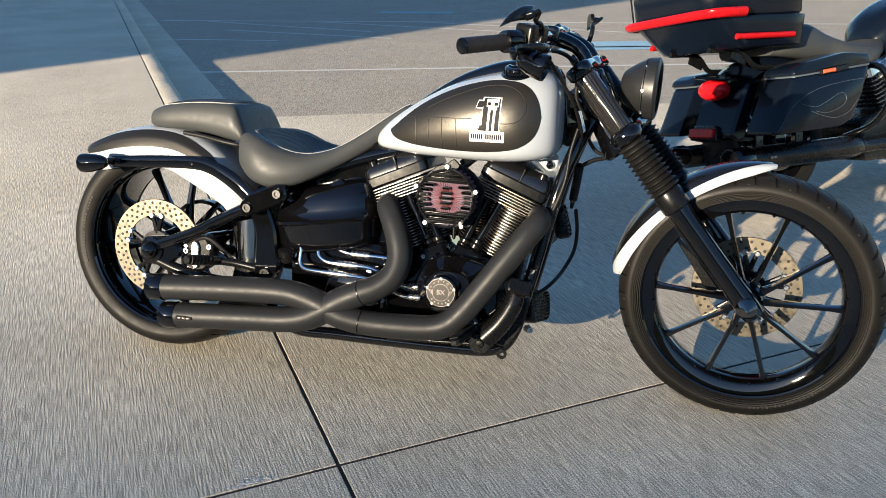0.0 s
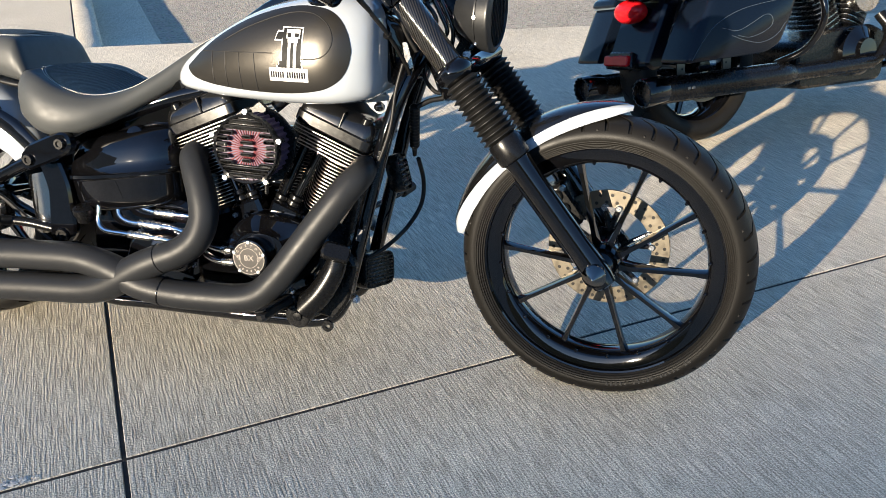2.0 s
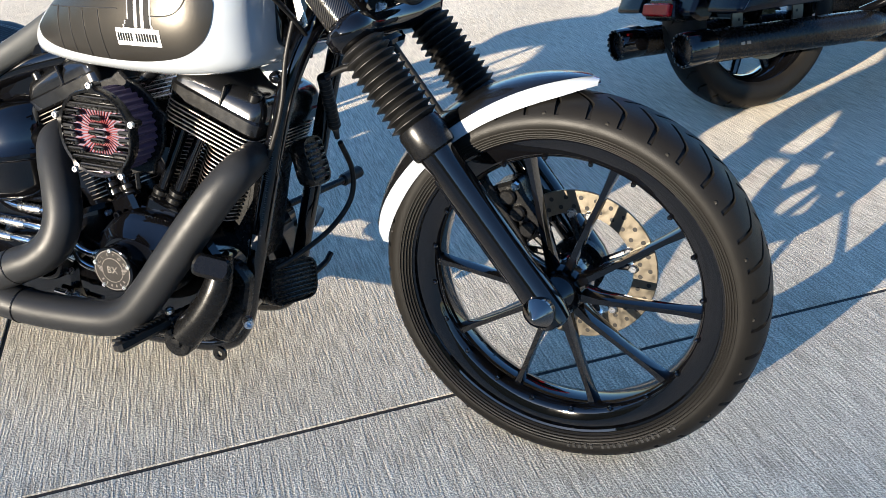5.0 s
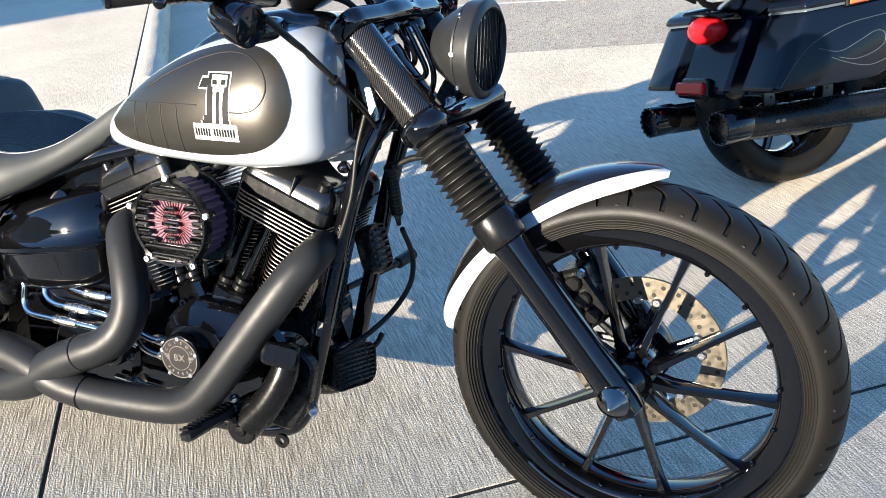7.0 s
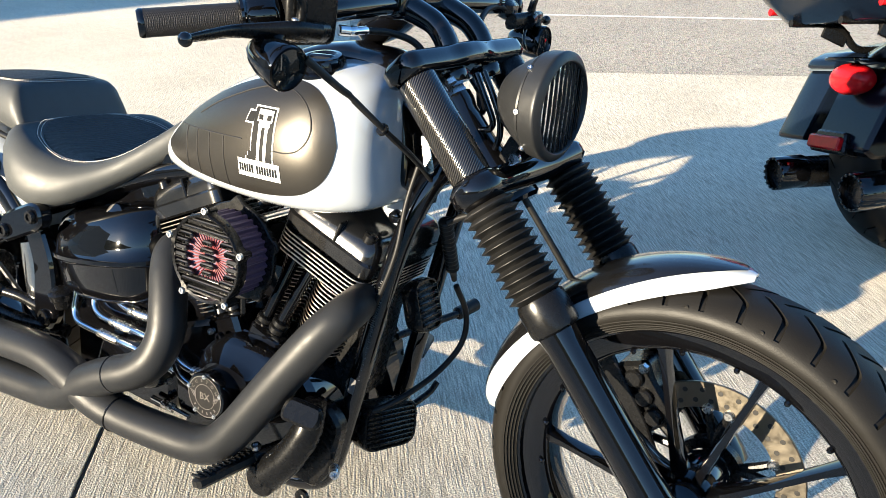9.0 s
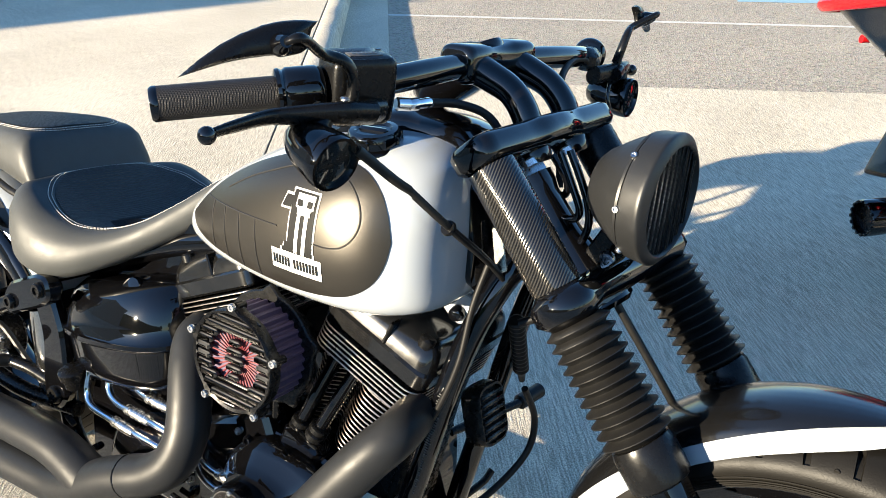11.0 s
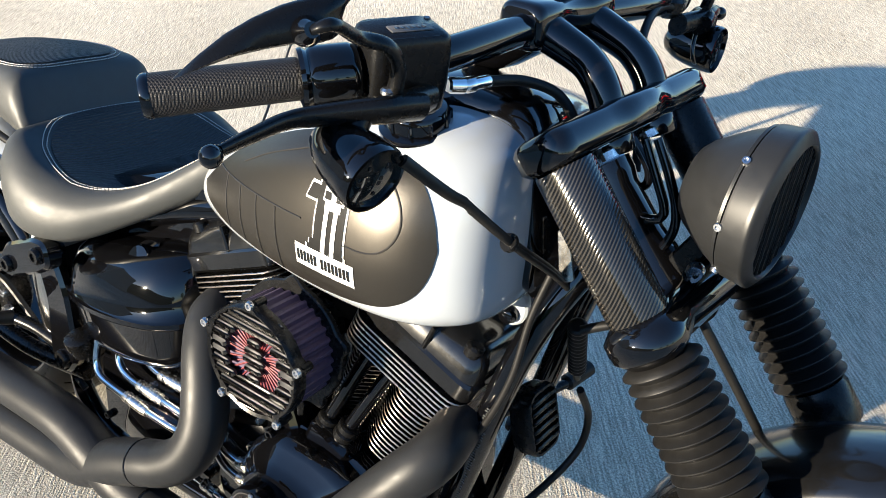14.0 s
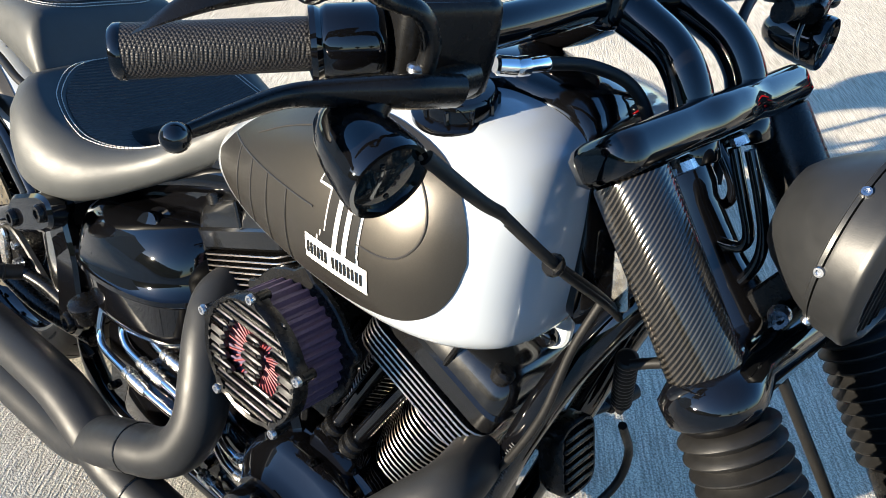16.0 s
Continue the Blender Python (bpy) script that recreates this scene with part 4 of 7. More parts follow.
def inlay(rings, owner, x0, x1, half, power, name, label):
    """A cloth inlay with two rows of stitching round it; half: (x, half width) pairs."""
    xc, xa = (x0 + x1) / 2, (x1 - x0) / 2

    def edge(x, grow):
        u = min(1.0, abs(x - xc) / (xa + grow))
        return (table(half, x) + grow) * max(0.0, 1 - u ** power) ** (1 / power)

    rows = []
    for i in range(49):
        x = xc - xa * math.cos(math.pi * i / 48)
        w = edge(x, 0.0) if 0 < i < 48 else 0.0005
        rows.append([Vector((x, -w * math.cos(math.pi * j / 16), top_of(rings, x, w * math.cos(math.pi * j / 16)) + 0.0016)) for j in range(17)])
    part(name, Shape().grid(rows), SEATMESH, owner, label, angle=70)
    for grow in (0.006, 0.012):
        loop = []
        for i in range(120):
            a = 2 * math.pi * i / 120
            x = xc - (xa + grow) * math.cos(a)
            y = edge(x, grow) * (1 if math.sin(a) >= 0 else -1)
            loop.append(Vector((x, y, top_of(rings, x, y) + 0.0014)))
        th = Shape()
        loop.append(loop[0])
        for p, q in zip(loop, loop[1:]):
            n = max(1, round((q - p).length / 0.0055))
            for k in range(n):
                th.tube([p.lerp(q, k / n), p.lerp(q, (k + 0.72) / n)], 0.00075, 5, smooth=False)
        part("stitching", th, STITCH, owner, "white stitch line")


inlay(sr, seat, 0.362, 0.800, [(0.34, 0.148), (0.43, 0.164), (0.52, 0.156), (0.60, 0.124), (0.70, 0.080), (0.80, 0.042)], 2.6, "seat_insert", "ribbed black mesh seat insert")

PILLION = [(0.026, 0.062, 0.700, 0.716, 0.720), (0.041, 0.100, 0.690, 0.735, 0.742), (0.086, 0.116, 0.685, 0.750, 0.760), (0.156, 0.124, 0.684, 0.760, 0.769), (0.226, 0.129, 0.678, 0.764, 0.772),
           (0.281, 0.133, 0.668, 0.762, 0.769), (0.311, 0.135, 0.662, 0.757, 0.763), (0.328, 0.135, 0.658, 0.742, 0.747), (0.35, 0.132, 0.655, 0.695, 0.699), (0.362, 0.108, 0.655, 0.672, 0.675)]
pr = seat_shape(PILLION, 0)
pill = part("pillion_seat", Shape().loft(pr), LEATHER, bike, "black leather pillion pad with white stitching", angle=60)
lip = []
for q in [(0.166, -0.130, 0.676), (0.236, -0.138, 0.668), (0.306, -0.146, 0.656), (0.351, -0.140, 0.650), (0.366, -0.100, 0.652), (0.37, -0.05, 0.656), (0.371, 0.0, 0.657)]:
    lip.append(Vector(q))
lip = lip + [Vector((q.x, -q.y, q.z)) for q in lip[-2::-1]]
part("pad_piping", Shape().tube(lip, 0.0065, 10, 6), RUBBER, pill, "black piping round the pad's foot")
inlay(pr, pill, 0.046, 0.304, [(0.03, 0.068), (0.11, 0.086), (0.21, 0.096), (0.31, 0.102)], 4.0, "pad_insert", "ribbed black mesh insert")


# ---- rear fender ----
CROWN = [(-0.192, 0.590, 0.095, 0.045), (-0.178, 0.622, 0.132, 0.075), (-0.13, 0.650, 0.146, 0.098), (-0.05, 0.678, 0.151, 0.108), (0.05, 0.692, 0.153, 0.112), (0.15, 0.684, 0.153, 0.114), (0.24, 0.648, 0.152, 0.118),
         (0.305, 0.600, 0.149, 0.112), (0.355, 0.54, 0.146, 0.095), (0.385, 0.475, 0.141, 0.075)]


def fender_rows():
    cl = spline([Vector((x, 0, z)) for x, z, *_ in CROWN], 6)
    wd = spline([Vector((w, d, 0)) for *_, w, d in CROWN], 6)
    out = []
    for i, (p, q) in enumerate(zip(cl, wd)):
        t = (cl[min(i + 1, len(cl) - 1)] - cl[max(0, i - 1)]).normalized()
        n = Vector((-t.z, 0, t.x))
        row = []
        for y, h in ((-1, -1), (-1.005, -0.78), (-1.0, -0.52), (-0.95, -0.30), (-0.84, -0.14), (-0.66, -0.05), (-0.35, -0.012), (0, 0)):
            row.append(p + Vector((0, q.x * y, 0)) + n * (q.y * h))
        out.append(row)
    return out


fr = fender_rows()
rings = []
for r in fr:
    full = r + [Vector((p.x, -p.y, p.z)) for p in r[-2::-1]]
    cen = Vector((r[-1].x, 0, r[-1].z))
    inner = [Vector((p.x, p.y * 0.965, p.z - 0.006)) for p in full[::-1]]
    rings.append(full + inner)
rf = part("rear_fender", Shape().loft(rings), WHITE, bike, "pearl white rear fender with black side flashes", angle=45)


def fender_flash(side):
    rows = []
    n = len(fr)
    for i in range(2, n - 12):
        r = fr[i]
        t = (i - 2) / (n - 15)
        half = 0.5 * math.sin(math.pi * min(1, max(0, t))) ** 0.45
        c = 3.05
        row = []
        for k in range(9):
            u = c + (k / 8 - 0.5) * 2 * half * 2.3
            u = min(5.6, max(0.9, u))
            j = int(u)
            q = r[j].lerp(r[j + 1], u - j)
            nrm = Vector((0, q.y, 0)).normalized() * 0.0012 + Vector((0, 0, 0.001))
            q = q + nrm
            row.append(Vector((q.x, q.y * side, q.z)))
        rows.append(row)
    return Shape().grid(rows)


part("fender_flash", fender_flash(1), PANEL, rf, "matte black fender flash", angle=60)
part("fender_flash", fender_flash(-1), PANEL, rf, "matte black fender flash", angle=60)


def strut(side):
    y = 0.168 * side
    pts = [(-0.045, y, 0.583), (0.07, y, 0.590), (0.19, y * 1.02, 0.595), (0.27, y * 1.06, 0.588), (0.35, y * 1.1, 0.552), (0.42, y * 1.12, 0.495)]
    st = part("fender_strut", Shape().tube(pts, [0.009, 0.010, 0.010, 0.011, 0.013, 0.013], 16, flat=1.8, up=(0, 0, 1)), GLOSS, bike, "gloss black fender strut")
    for x, z in ((-0.02, 0.586), (0.22, 0.592)):
        b = Shape().lathe([(0.009, 0), (0.009, 0.005), (0.006, 0.008), (0.003, 0.006)], Matrix.Translation((x, y + 0.010 * side, z)) @ Matrix.Rotation(radians(90 * -side), 4, "X"), 14)
        part("strut_bolt", b, BLACK, st)


both(strut)


def bullet(name, tip, lens, r, parent=None, m=None, label=""):
    tip, lens = Vector(tip), Vector(lens)
    l = (lens - tip).length
    M = along(tip, lens - tip)
    prof = [(0.001, 0), (r * 0.30, 0.002), (r * 0.54, l * 0.09), (r * 0.78, l * 0.27), (r * 0.93, l * 0.48), (r * 1.01, l * 0.70), (r * 1.035, l * 0.80), (r * 1.05, l * 0.84), (r * 1.05, l * 0.96), (r * 1.01, l), (r * 0.90, l), (r * 0.86, l * 0.94)]
    ob = part(name, Shape().lathe(prof, M, 32), GLOSS, parent or bike, label or "gloss black bullet turn signal", m)
    part("signal_lens", Shape().lathe([(0.001, l * 0.975), (r * 0.5, l * 0.968), (r * 0.87, l * 0.945)], M, 28), SMOKE, ob, "dark smoked lens", m)
    led = Shape()
    for k in range(9):
        a = 2 * math.pi * k / 9
        rr = r * (0.5 if k % 2 else 0.25)
        led.box((r * 0.12, r * 0.12, 0.001), M @ Matrix.Translation((rr * math.cos(a), rr * math.sin(a), l * 0.976)), 0.0005)
    tagged(part("lens_detail", led, BLACK, ob, "", m), kind="stuff")
    return ob


bullet("rear_turn_signal", (-0.017, -0.232, 0.588), (-0.1, -0.232, 0.580), 0.026)
part("signal_stem", Shape().rod((-0.032, -0.165, 0.585), (-0.05, -0.215, 0.586), 0.010), GLOSS, bike)
bullet("rear_turn_signal", (-0.017, 0.232, 0.588), (-0.1, 0.232, 0.580), 0.026)
part("signal_stem", Shape().rod((-0.032, 0.165, 0.585), (-0.05, 0.215, 0.586), 0.010), GLOSS, bike)


# ---- engine ----
def bolt(name, p, d, r=0.007, h=0.006, mat=None, parent=None, m=None):
    sh = Shape().lathe([(r, 0), (r, h * 0.5), (r * 0.85, h), (r * 0.5, h), (r * 0.45, h * 0.55), (0.0005, h * 0.55)], along(p, d), 14)
    return part(name, sh, mat or BLACK, parent or bike, "", m)


def rounded(lx, ly, r=0.02, n=4):
    return ngon_round([(-lx / 2, -ly / 2), (lx / 2, -ly / 2), (lx / 2, ly / 2), (-lx / 2, ly / 2)], r, n)


case = Shape().prism(ngon_round([(0.79, 0.19), (0.84, 0.135), (1.09, 0.130), (1.15, 0.19), (1.14, 0.31), (1.08, 0.385), (0.90, 0.40), (0.79, 0.36)], 0.03), 0.27, Matrix.Translation((0, 0.13, 0)) @ TURNY, 0.01)
engine = part("crankcase", case, GLOSS, bike, "black engine crankcase")
CRANK = Vector((0.975, 0, 0.205))


def cylinder(tilt, name, shift, nx):
    a = radians(tilt)
    M = Matrix.Translation(CRANK + Vector(shift)) @ Matrix.Rotation(a, 4, "Y")      # z up the cylinder
    barrel = Shape().lathe([(0.055, 0.15), (0.055, 0.36)], M, 32)
    barrel.box((0.155, 0.17, 0.03), M @ Matrix.Translation((0, 0, 0.375)), 0.01)
    cy = part(name, barrel, BLACK, bike, "black finned cylinder with bright machined fin edges")

    def fin(z, lx, ly, r, notch):
        out = []
        for x, y in rounded(lx, ly, r, 5):
            # the right flank dips in round the pushrod tubes
            if notch and y < 0:
                y += 0.045 * math.exp(-((x - nx) / 0.024) ** 2) * (1 if abs(x) < lx * 0.4 else 0.3)
            out.append((x, y))
        if notch:
            dense = []
            for i, q in enumerate(out):
                w = out[(i + 1) % len(out)]
                dense.append(q)
                if abs(q[0] - w[0]) > 0.05 and q[1] < 0:
                    for k in range(1, 14):
                        x = q[0] + (w[0] - q[0]) * k / 14
                        dense.append((x, -ly / 2 + 0.050 * math.exp(-((x - nx) / 0.024) ** 2)))
            out = dense
        T = M @ Matrix.Translation((0, 0, z))
        part("fin", Shape().prism(out, 0.0028, T, 0.0005), BLACK, cy)
        big = [(x * 1.004, y * 1.004) for x, y in out]
        n = len(big)
        ring = Shape().loft([[(x * 0.990, y * 0.990, 0.0008) for x, y in big], [(x, y, 0.0008) for x, y in big], [(x, y, 0.0019) for x, y in big], [(x * 0.993, y * 0.993, 0.0028) for x, y in big]], False, False, T)
        part("fin_edge", ring, FINEDGE, cy)

    for k in range(17):
        fin(0.205 + 0.0084 * k, 0.166 + 0.0008 * k, 0.212, 0.05, True)
    for k in range(6):
        fin(0.348 + 0.0078 * k, 0.188, 0.244, 0.03, False)
    # rocker box in two tiers
    rb = Shape().prism(rounded(0.190, 0.240, 0.022, 5), 0.030, M @ Matrix.Translation((0, 0, 0.394)), 0.004)
    rk = part("rocker_box", rb, ROCKER, bike, "gloss black rocker box")
    rings = []
    for z, k in ((0.424, 1.0), (0.432, 0.990), (0.442, 0.965), (0.451, 0.925), (0.458, 0.87), (0.463, 0.79), (0.465, 0.68)):
        rings.append([M @ Vector((x * k, y * k, z)) for x, y in rounded(0.184, 0.233, 0.022, 5)])
    part("rocker_cover", Shape().loft(rings), ROCKER, rk, "gloss black domed cover", angle=60)
    part("cover_groove", Shape().box((0.006, 0.238, 0.038), M @ Matrix.Translation((0.012, 0, 0.441)), 0.002), BLACK, rk)
    for x in (-0.055, 0.062):
        sh = Shape().lathe([(0.012, 0), (0.012, 0.012), (0.009, 0.015), (0.004, 0.015)], M @ Matrix.Translation((x, -0.098, 0.452)), 12)
        part("cover_bolt", sh, BLACK, rk)
    return cy


cylinder(-22.5, "rear_cylinder", (-0.018, 0, 0.008), 0.028)
cylinder(22.5, "front_cylinder", (-0.004, 0, 0.004), -0.028)

# pushrod tubes and tappet blocks
for base, heads in (((1.014, -0.118, 0.388), ((1.068, -0.108, 0.565), (1.103, -0.108, 0.550))), ((0.922, -0.118, 0.388), ((0.832, -0.108, 0.55), (0.866, -0.108, 0.562)))):
    blk = part("tappet_block", Shape().box((0.075, 0.05, 0.05), Matrix.Translation(base) @ Matrix.Rotation(radians(22 if base[0] > 1 else -22), 4, "Y"), 0.008), GLOSS, bike, "black tappet block")
    for j, h in enumerate(heads):
        b = Vector(base) + Vector((0.017 * (1 if j else -1), -0.004, 0.018))
        t = part("pushrod_tube", Shape().rod(b, h, 0.0105, 16), GLOSS, bike, "gloss black pushrod tube")
        d = (Vector(h) - b).normalized()
        part("tube_collar", Shape().lathe([(0.012, 0.0), (0.0165, 0.003), (0.0165, 0.012), (0.013, 0.015), (0.0165, 0.018), (0.0165, 0.026), (0.012, 0.029)], along(b, d), 20), BLACK, t)
    for dx in (-0.028, 0.028):
        bolt("block_bolt", Vector(base) + Vector((dx, -0.025, -0.012)), (0, -1, 0), 0.006, 0.006, BOLT, blk)

# cam cover
base = ngon_round([(0.862, 0.300), (0.885, 0.352), (0.935, 0.390), (1.02, 0.388), (1.075, 0.368), (1.085, 0.325), (1.05, 0.250), (0.99, 0.215), (0.91, 0.225)], 0.03, 5)
rings = []
C = Vector((0.965, 0.303))
for y, k in ((-0.125, 1.0), (-0.150, 0.995), (-0.160, 0.96), (-0.168, 0.86), (-0.180, 0.68), (-0.192, 0.575), (-0.196, 0.56)):
    rings.append([(C.x + (q[0] + 0.010 - C.x) * k, y - 0.004, C.y + (q[1] + 0.003 - C.y) * k) for q in base])
cam_cover = part("cam_cover", Shape().loft(rings), GLOSS, bike, "gloss black domed cam cover", angle=60)
derby = Shape().lathe([(0.043, 0.0), (0.044, 0.006), (0.044, 0.030), (0.0425, 0.034), (0.040, 0.035), (0.0005, 0.035)], Matrix.Translation((0.968, -0.196, 0.302)) @ TURNY, 48)
part("medal_face", Shape().lathe([(0.0385, 0.0), (0.0385, 0.0006), (0.0005, 0.0006)], Matrix.Translation((0.968, -0.2309, 0.302)) @ TURNY, 48), MEDAL, cam_cover, "brushed pale silver face")
db = part("points_cover", derby, GLOSS, cam_cover, "round black engraved points cover")
MED = Matrix.Translation((0.968, -0.2316, 0.302)) @ TURNY @ Matrix.Diagonal((0.87, 0.87, 1, 1))
for ro, ri in ((0.0440, 0.0425), (0.0268, 0.0258)):
    part("engraved_ring", Shape().lathe([(ro, 0), (ro, 0.0008), (ri, 0.0008), (ri, 0)], MED, 48, close=True), ENGRAVE, db)


def letters(name, text, size, m, mat, owner, depth=0.0006):
    """Raised characters, laid flat about the middle of m."""
    cu = bpy.data.curves.new(name, "FONT")
    cu.body, cu.size, cu.extrude, cu.resolution_u = text, size, depth, 2
    cu.align_x, cu.align_y = "CENTER", "CENTER"
    tmp = bpy.data.objects.new(name, cu)
    me = bpy.data.meshes.new_from_object(tmp)
    bpy.data.objects.remove(tmp)
    me.transform(m)
    me.materials.clear()
    me.materials.append(mat)
    ob = new(name, me)
    ob.parent = owner
    return ob


letters("engraved_word", "BX", 0.021, MED @ Matrix.Translation((0, 0, 0.0006)), ENGRAVE, db)
for k, ch in enumerate("CUSTOM"):
    a = radians(90 + 62 - 124 * k / 5)
    letters("engraved_letter", ch, 0.0095, MED @ Matrix.Translation((0.0345 * math.cos(a), 0.0345 * math.sin(a), 0.0006)) @ Matrix.Rotation(a - math.pi / 2, 4, "Z"), ENGRAVE, db)
for k in range(6):
    a = radians(-90 - 50 + 20 * k)
    part("engraved_bar", Shape().box((0.0060, 0.0032, 0.0008), MED @ Matrix.Rotation(a, 4, "Z") @ Matrix.Translation((0.0345, 0, 0.0006)), 0.0003), ENGRAVE, db)
for sx in (-1, 1):
    for k in range(4):
        part("engraved_wing", Shape().box((0.017 - 0.003 * k, 0.0018, 0.0008), MED @ Matrix.Translation((sx * (0.0315 - 0.0015 * k), 0.0055 - 0.0034 * k, 0.0006)) @ Matrix.Rotation(sx * 0.2, 4, "Z"), 0.0003), ENGRAVE, db)
for k in range(5):
    a = radians(90 + 72 * k)
    bolt("cover_screw", MED @ Vector((0.0435 * math.cos(a), 0.0435 * math.sin(a), 0.0)), (0, -1, 0), 0.0042, 0.003, BOLT, db)
for x, z in ((0.932, 0.381), (1.008, 0.384), (1.050, 0.365), (1.068, 0.318), (1.045, 0.258), (0.895, 0.338)):
    bolt("cover_bolt", (x, -0.156, z), (0, -1, 0), 0.0085, 0.009, GLOSS, cam_cover)

# gearbox and starter behind the crankcase
gb = Shape().prism(ngon_round([(0.50, 0.17), (0.78, 0.16), (0.80, 0.385), (0.70, 0.405), (0.56, 0.385), (0.50, 0.33)], 0.03), 0.27, Matrix.Translation((0, 0.13, 0)) @ TURNY, 0.012)
gear = part("gearbox", gb, GLOSS, bike, "black gearbox casing")
sc = Shape()
rings = []
gbase = ngon_round([(0.60, 0.225), (0.78, 0.225), (0.79, 0.30), (0.73, 0.325), (0.63, 0.315)], 0.03, 5)
for y, k in ((-0.135, 1.0), (-0.165, 0.98), (-0.178, 0.90), (-0.183, 0.78)):
    rings.append([(0.695 + (q[0] - 0.695) * k, y, 0.27 + (q[1] - 0.27) * k) for q in gbase])
part("clutch_release_cover", Shape().loft(rings), GLOSS, gear, "gloss black side cover", angle=60)
for x, z in ((0.61, 0.235), (0.70, 0.232), (0.78, 0.24), (0.64, 0.312), (0.74, 0.318), (0.52, 0.20), (0.53, 0.35)):
    bolt("casing_bolt", (x, -0.140, z), (0, -1, 0.1), 0.007, 0.01, BOLT if x > 0.6 else BLACK, gear)
part("starter_motor", Shape().rod((0.60, -0.10, 0.36), (0.80, -0.10, 0.365), 0.035, 24), GLOSS, bike, "black starter motor")
part("oil_filler", Shape().lathe([(0.020, 0), (0.020, 0.018), (0.024, 0.020), (0.024, 0.034), (0.020, 0.037)], along((0.505, -0.165, 0.335), (0, -0.3, 1)), 20), BLACK, bike, "black filler plug")


# chrome oil lines with hex unions
def oil_line(pts, hexes, r=0.0062):
    ln = part("oil_line", Shape().tube(pts, r, 12, 6), CHROME, bike, "bent chrome oil line with hex unions")
    for a, b in hexes:
        a, b = Vector(a), Vector(b)
        part("hose_union", Shape().lathe([(0.0085, 0), (0.0095, 0.002), (0.0095, 0.012), (0.0080, 0.013), (0.0080, 0.018), (0.0098, 0.019), (0.0098, (b - a).length - 0.012), (0.0085, (b - a).length)], along(a, b - a), 10), STEEL, ln, "knurled steel union")


oil_line([(0.545, -0.158, 0.405), (0.545, -0.166, 0.37), (0.545, -0.172, 0.335), (0.565, -0.178, 0.318), (0.62, -0.182, 0.315), (0.70, -0.184, 0.312), (0.77, -0.175, 0.300), (0.80, -0.15, 0.27)], [((0.632, -0.182, 0.3148), (0.69, -0.184, 0.3125))])
oil_line([(0.595, -0.150, 0.410), (0.595, -0.160, 0.38), (0.600, -0.166, 0.357), (0.625, -0.170, 0.343), (0.68, -0.172, 0.340), (0.75, -0.172, 0.336), (0.79, -0.160, 0.315), (0.81, -0.14, 0.29)], [((0.655, -0.1715, 0.3415), (0.715, -0.172, 0.3385))])
oil_line([(0.635, -0.140, 0.415), (0.638, -0.148, 0.392), (0.650, -0.152, 0.378), (0.69, -0.155, 0.368), (0.76, -0.155, 0.366), (0.82, -0.15, 0.362)], [((0.690, -0.155, 0.368), (0.745, -0.155, 0.3665))])
for z in (0.292, 0.262):
    oil_line([(0.80, -0.15, z + 0.03), (0.82, -0.155, z + 0.01), (0.85, -0.158, z), (0.895, -0.158, z)], [((0.862, -0.158, z), (0.892, -0.158, z))])
oil_line([(0.74, -0.15, 0.195), (0.79, -0.15, 0.19), (0.84, -0.15, 0.185)], [((0.77, -0.15, 0.1925), (0.80, -0.15, 0.189))], 0.005)

# oil tank
OUT = [(0.425, -0.06), (0.432, -0.120), (0.465, -0.163), (0.53, -0.184), (0.59, -0.190), (0.65, -0.187), (0.70, -0.174), (0.732, -0.145), (0.745, -0.10), (0.747, 0.0), (0.742, 0.11), (0.69, 0.17), (0.60, 0.19), (0.48, 0.16), (0.428, 0.08), (0.423, 0.0)]
outl = spline([Vector((*q, 0)) for q in OUT + OUT[:1]], 5)[:-1]
rings = []
for z, k, dx in ((0.360, 0.80, 0.016), (0.363, 0.87, 0.012), (0.372, 0.925, 0.008), (0.392, 0.955, 0.004), (0.438, 0.978, 0), (0.443, 0.985, 0), (0.4455, 1.016, 0), (0.4530, 1.016, 0), (0.4555, 0.988, 0), (0.480, 0.975, 0), (0.505, 0.950, 0), (0.525, 0.905, 0), (0.540, 0.83, 0.003), (0.549, 0.72, 0.006), (0.553, 0.55, 0.01)):
    rings.append([(0.612 + (q.x - 0.60) * k + dx, q.y * k, z + 0.008 + (q.x - 0.6) * 0.14) for q in outl])
oilt = part("oil_tank", Shape().loft(rings), GLOSS, bike, "gloss black horseshoe oil tank", angle=62)
part("filler_knob", Shape().lathe([(0.024, 0), (0.030, 0.006), (0.030, 0.012), (0.022, 0.014), (0.022, 0.026), (0.019, 0.031), (0.0005, 0.033)], along((0.644, -0.122, 0.539), (0.05, -0.88, 0.45)), 32), GLOSS, oilt, "round gloss black filler knob")


# added block that closes the see-through gap, dark as its shade
part("underseat_block", Shape().box((0.34, 0.19, 0.13), pose(0.60, 0, 0.585, 0, -14, 0), 0.012), GLOSS, bike, "black block standing in for the shaded gap under the seat")


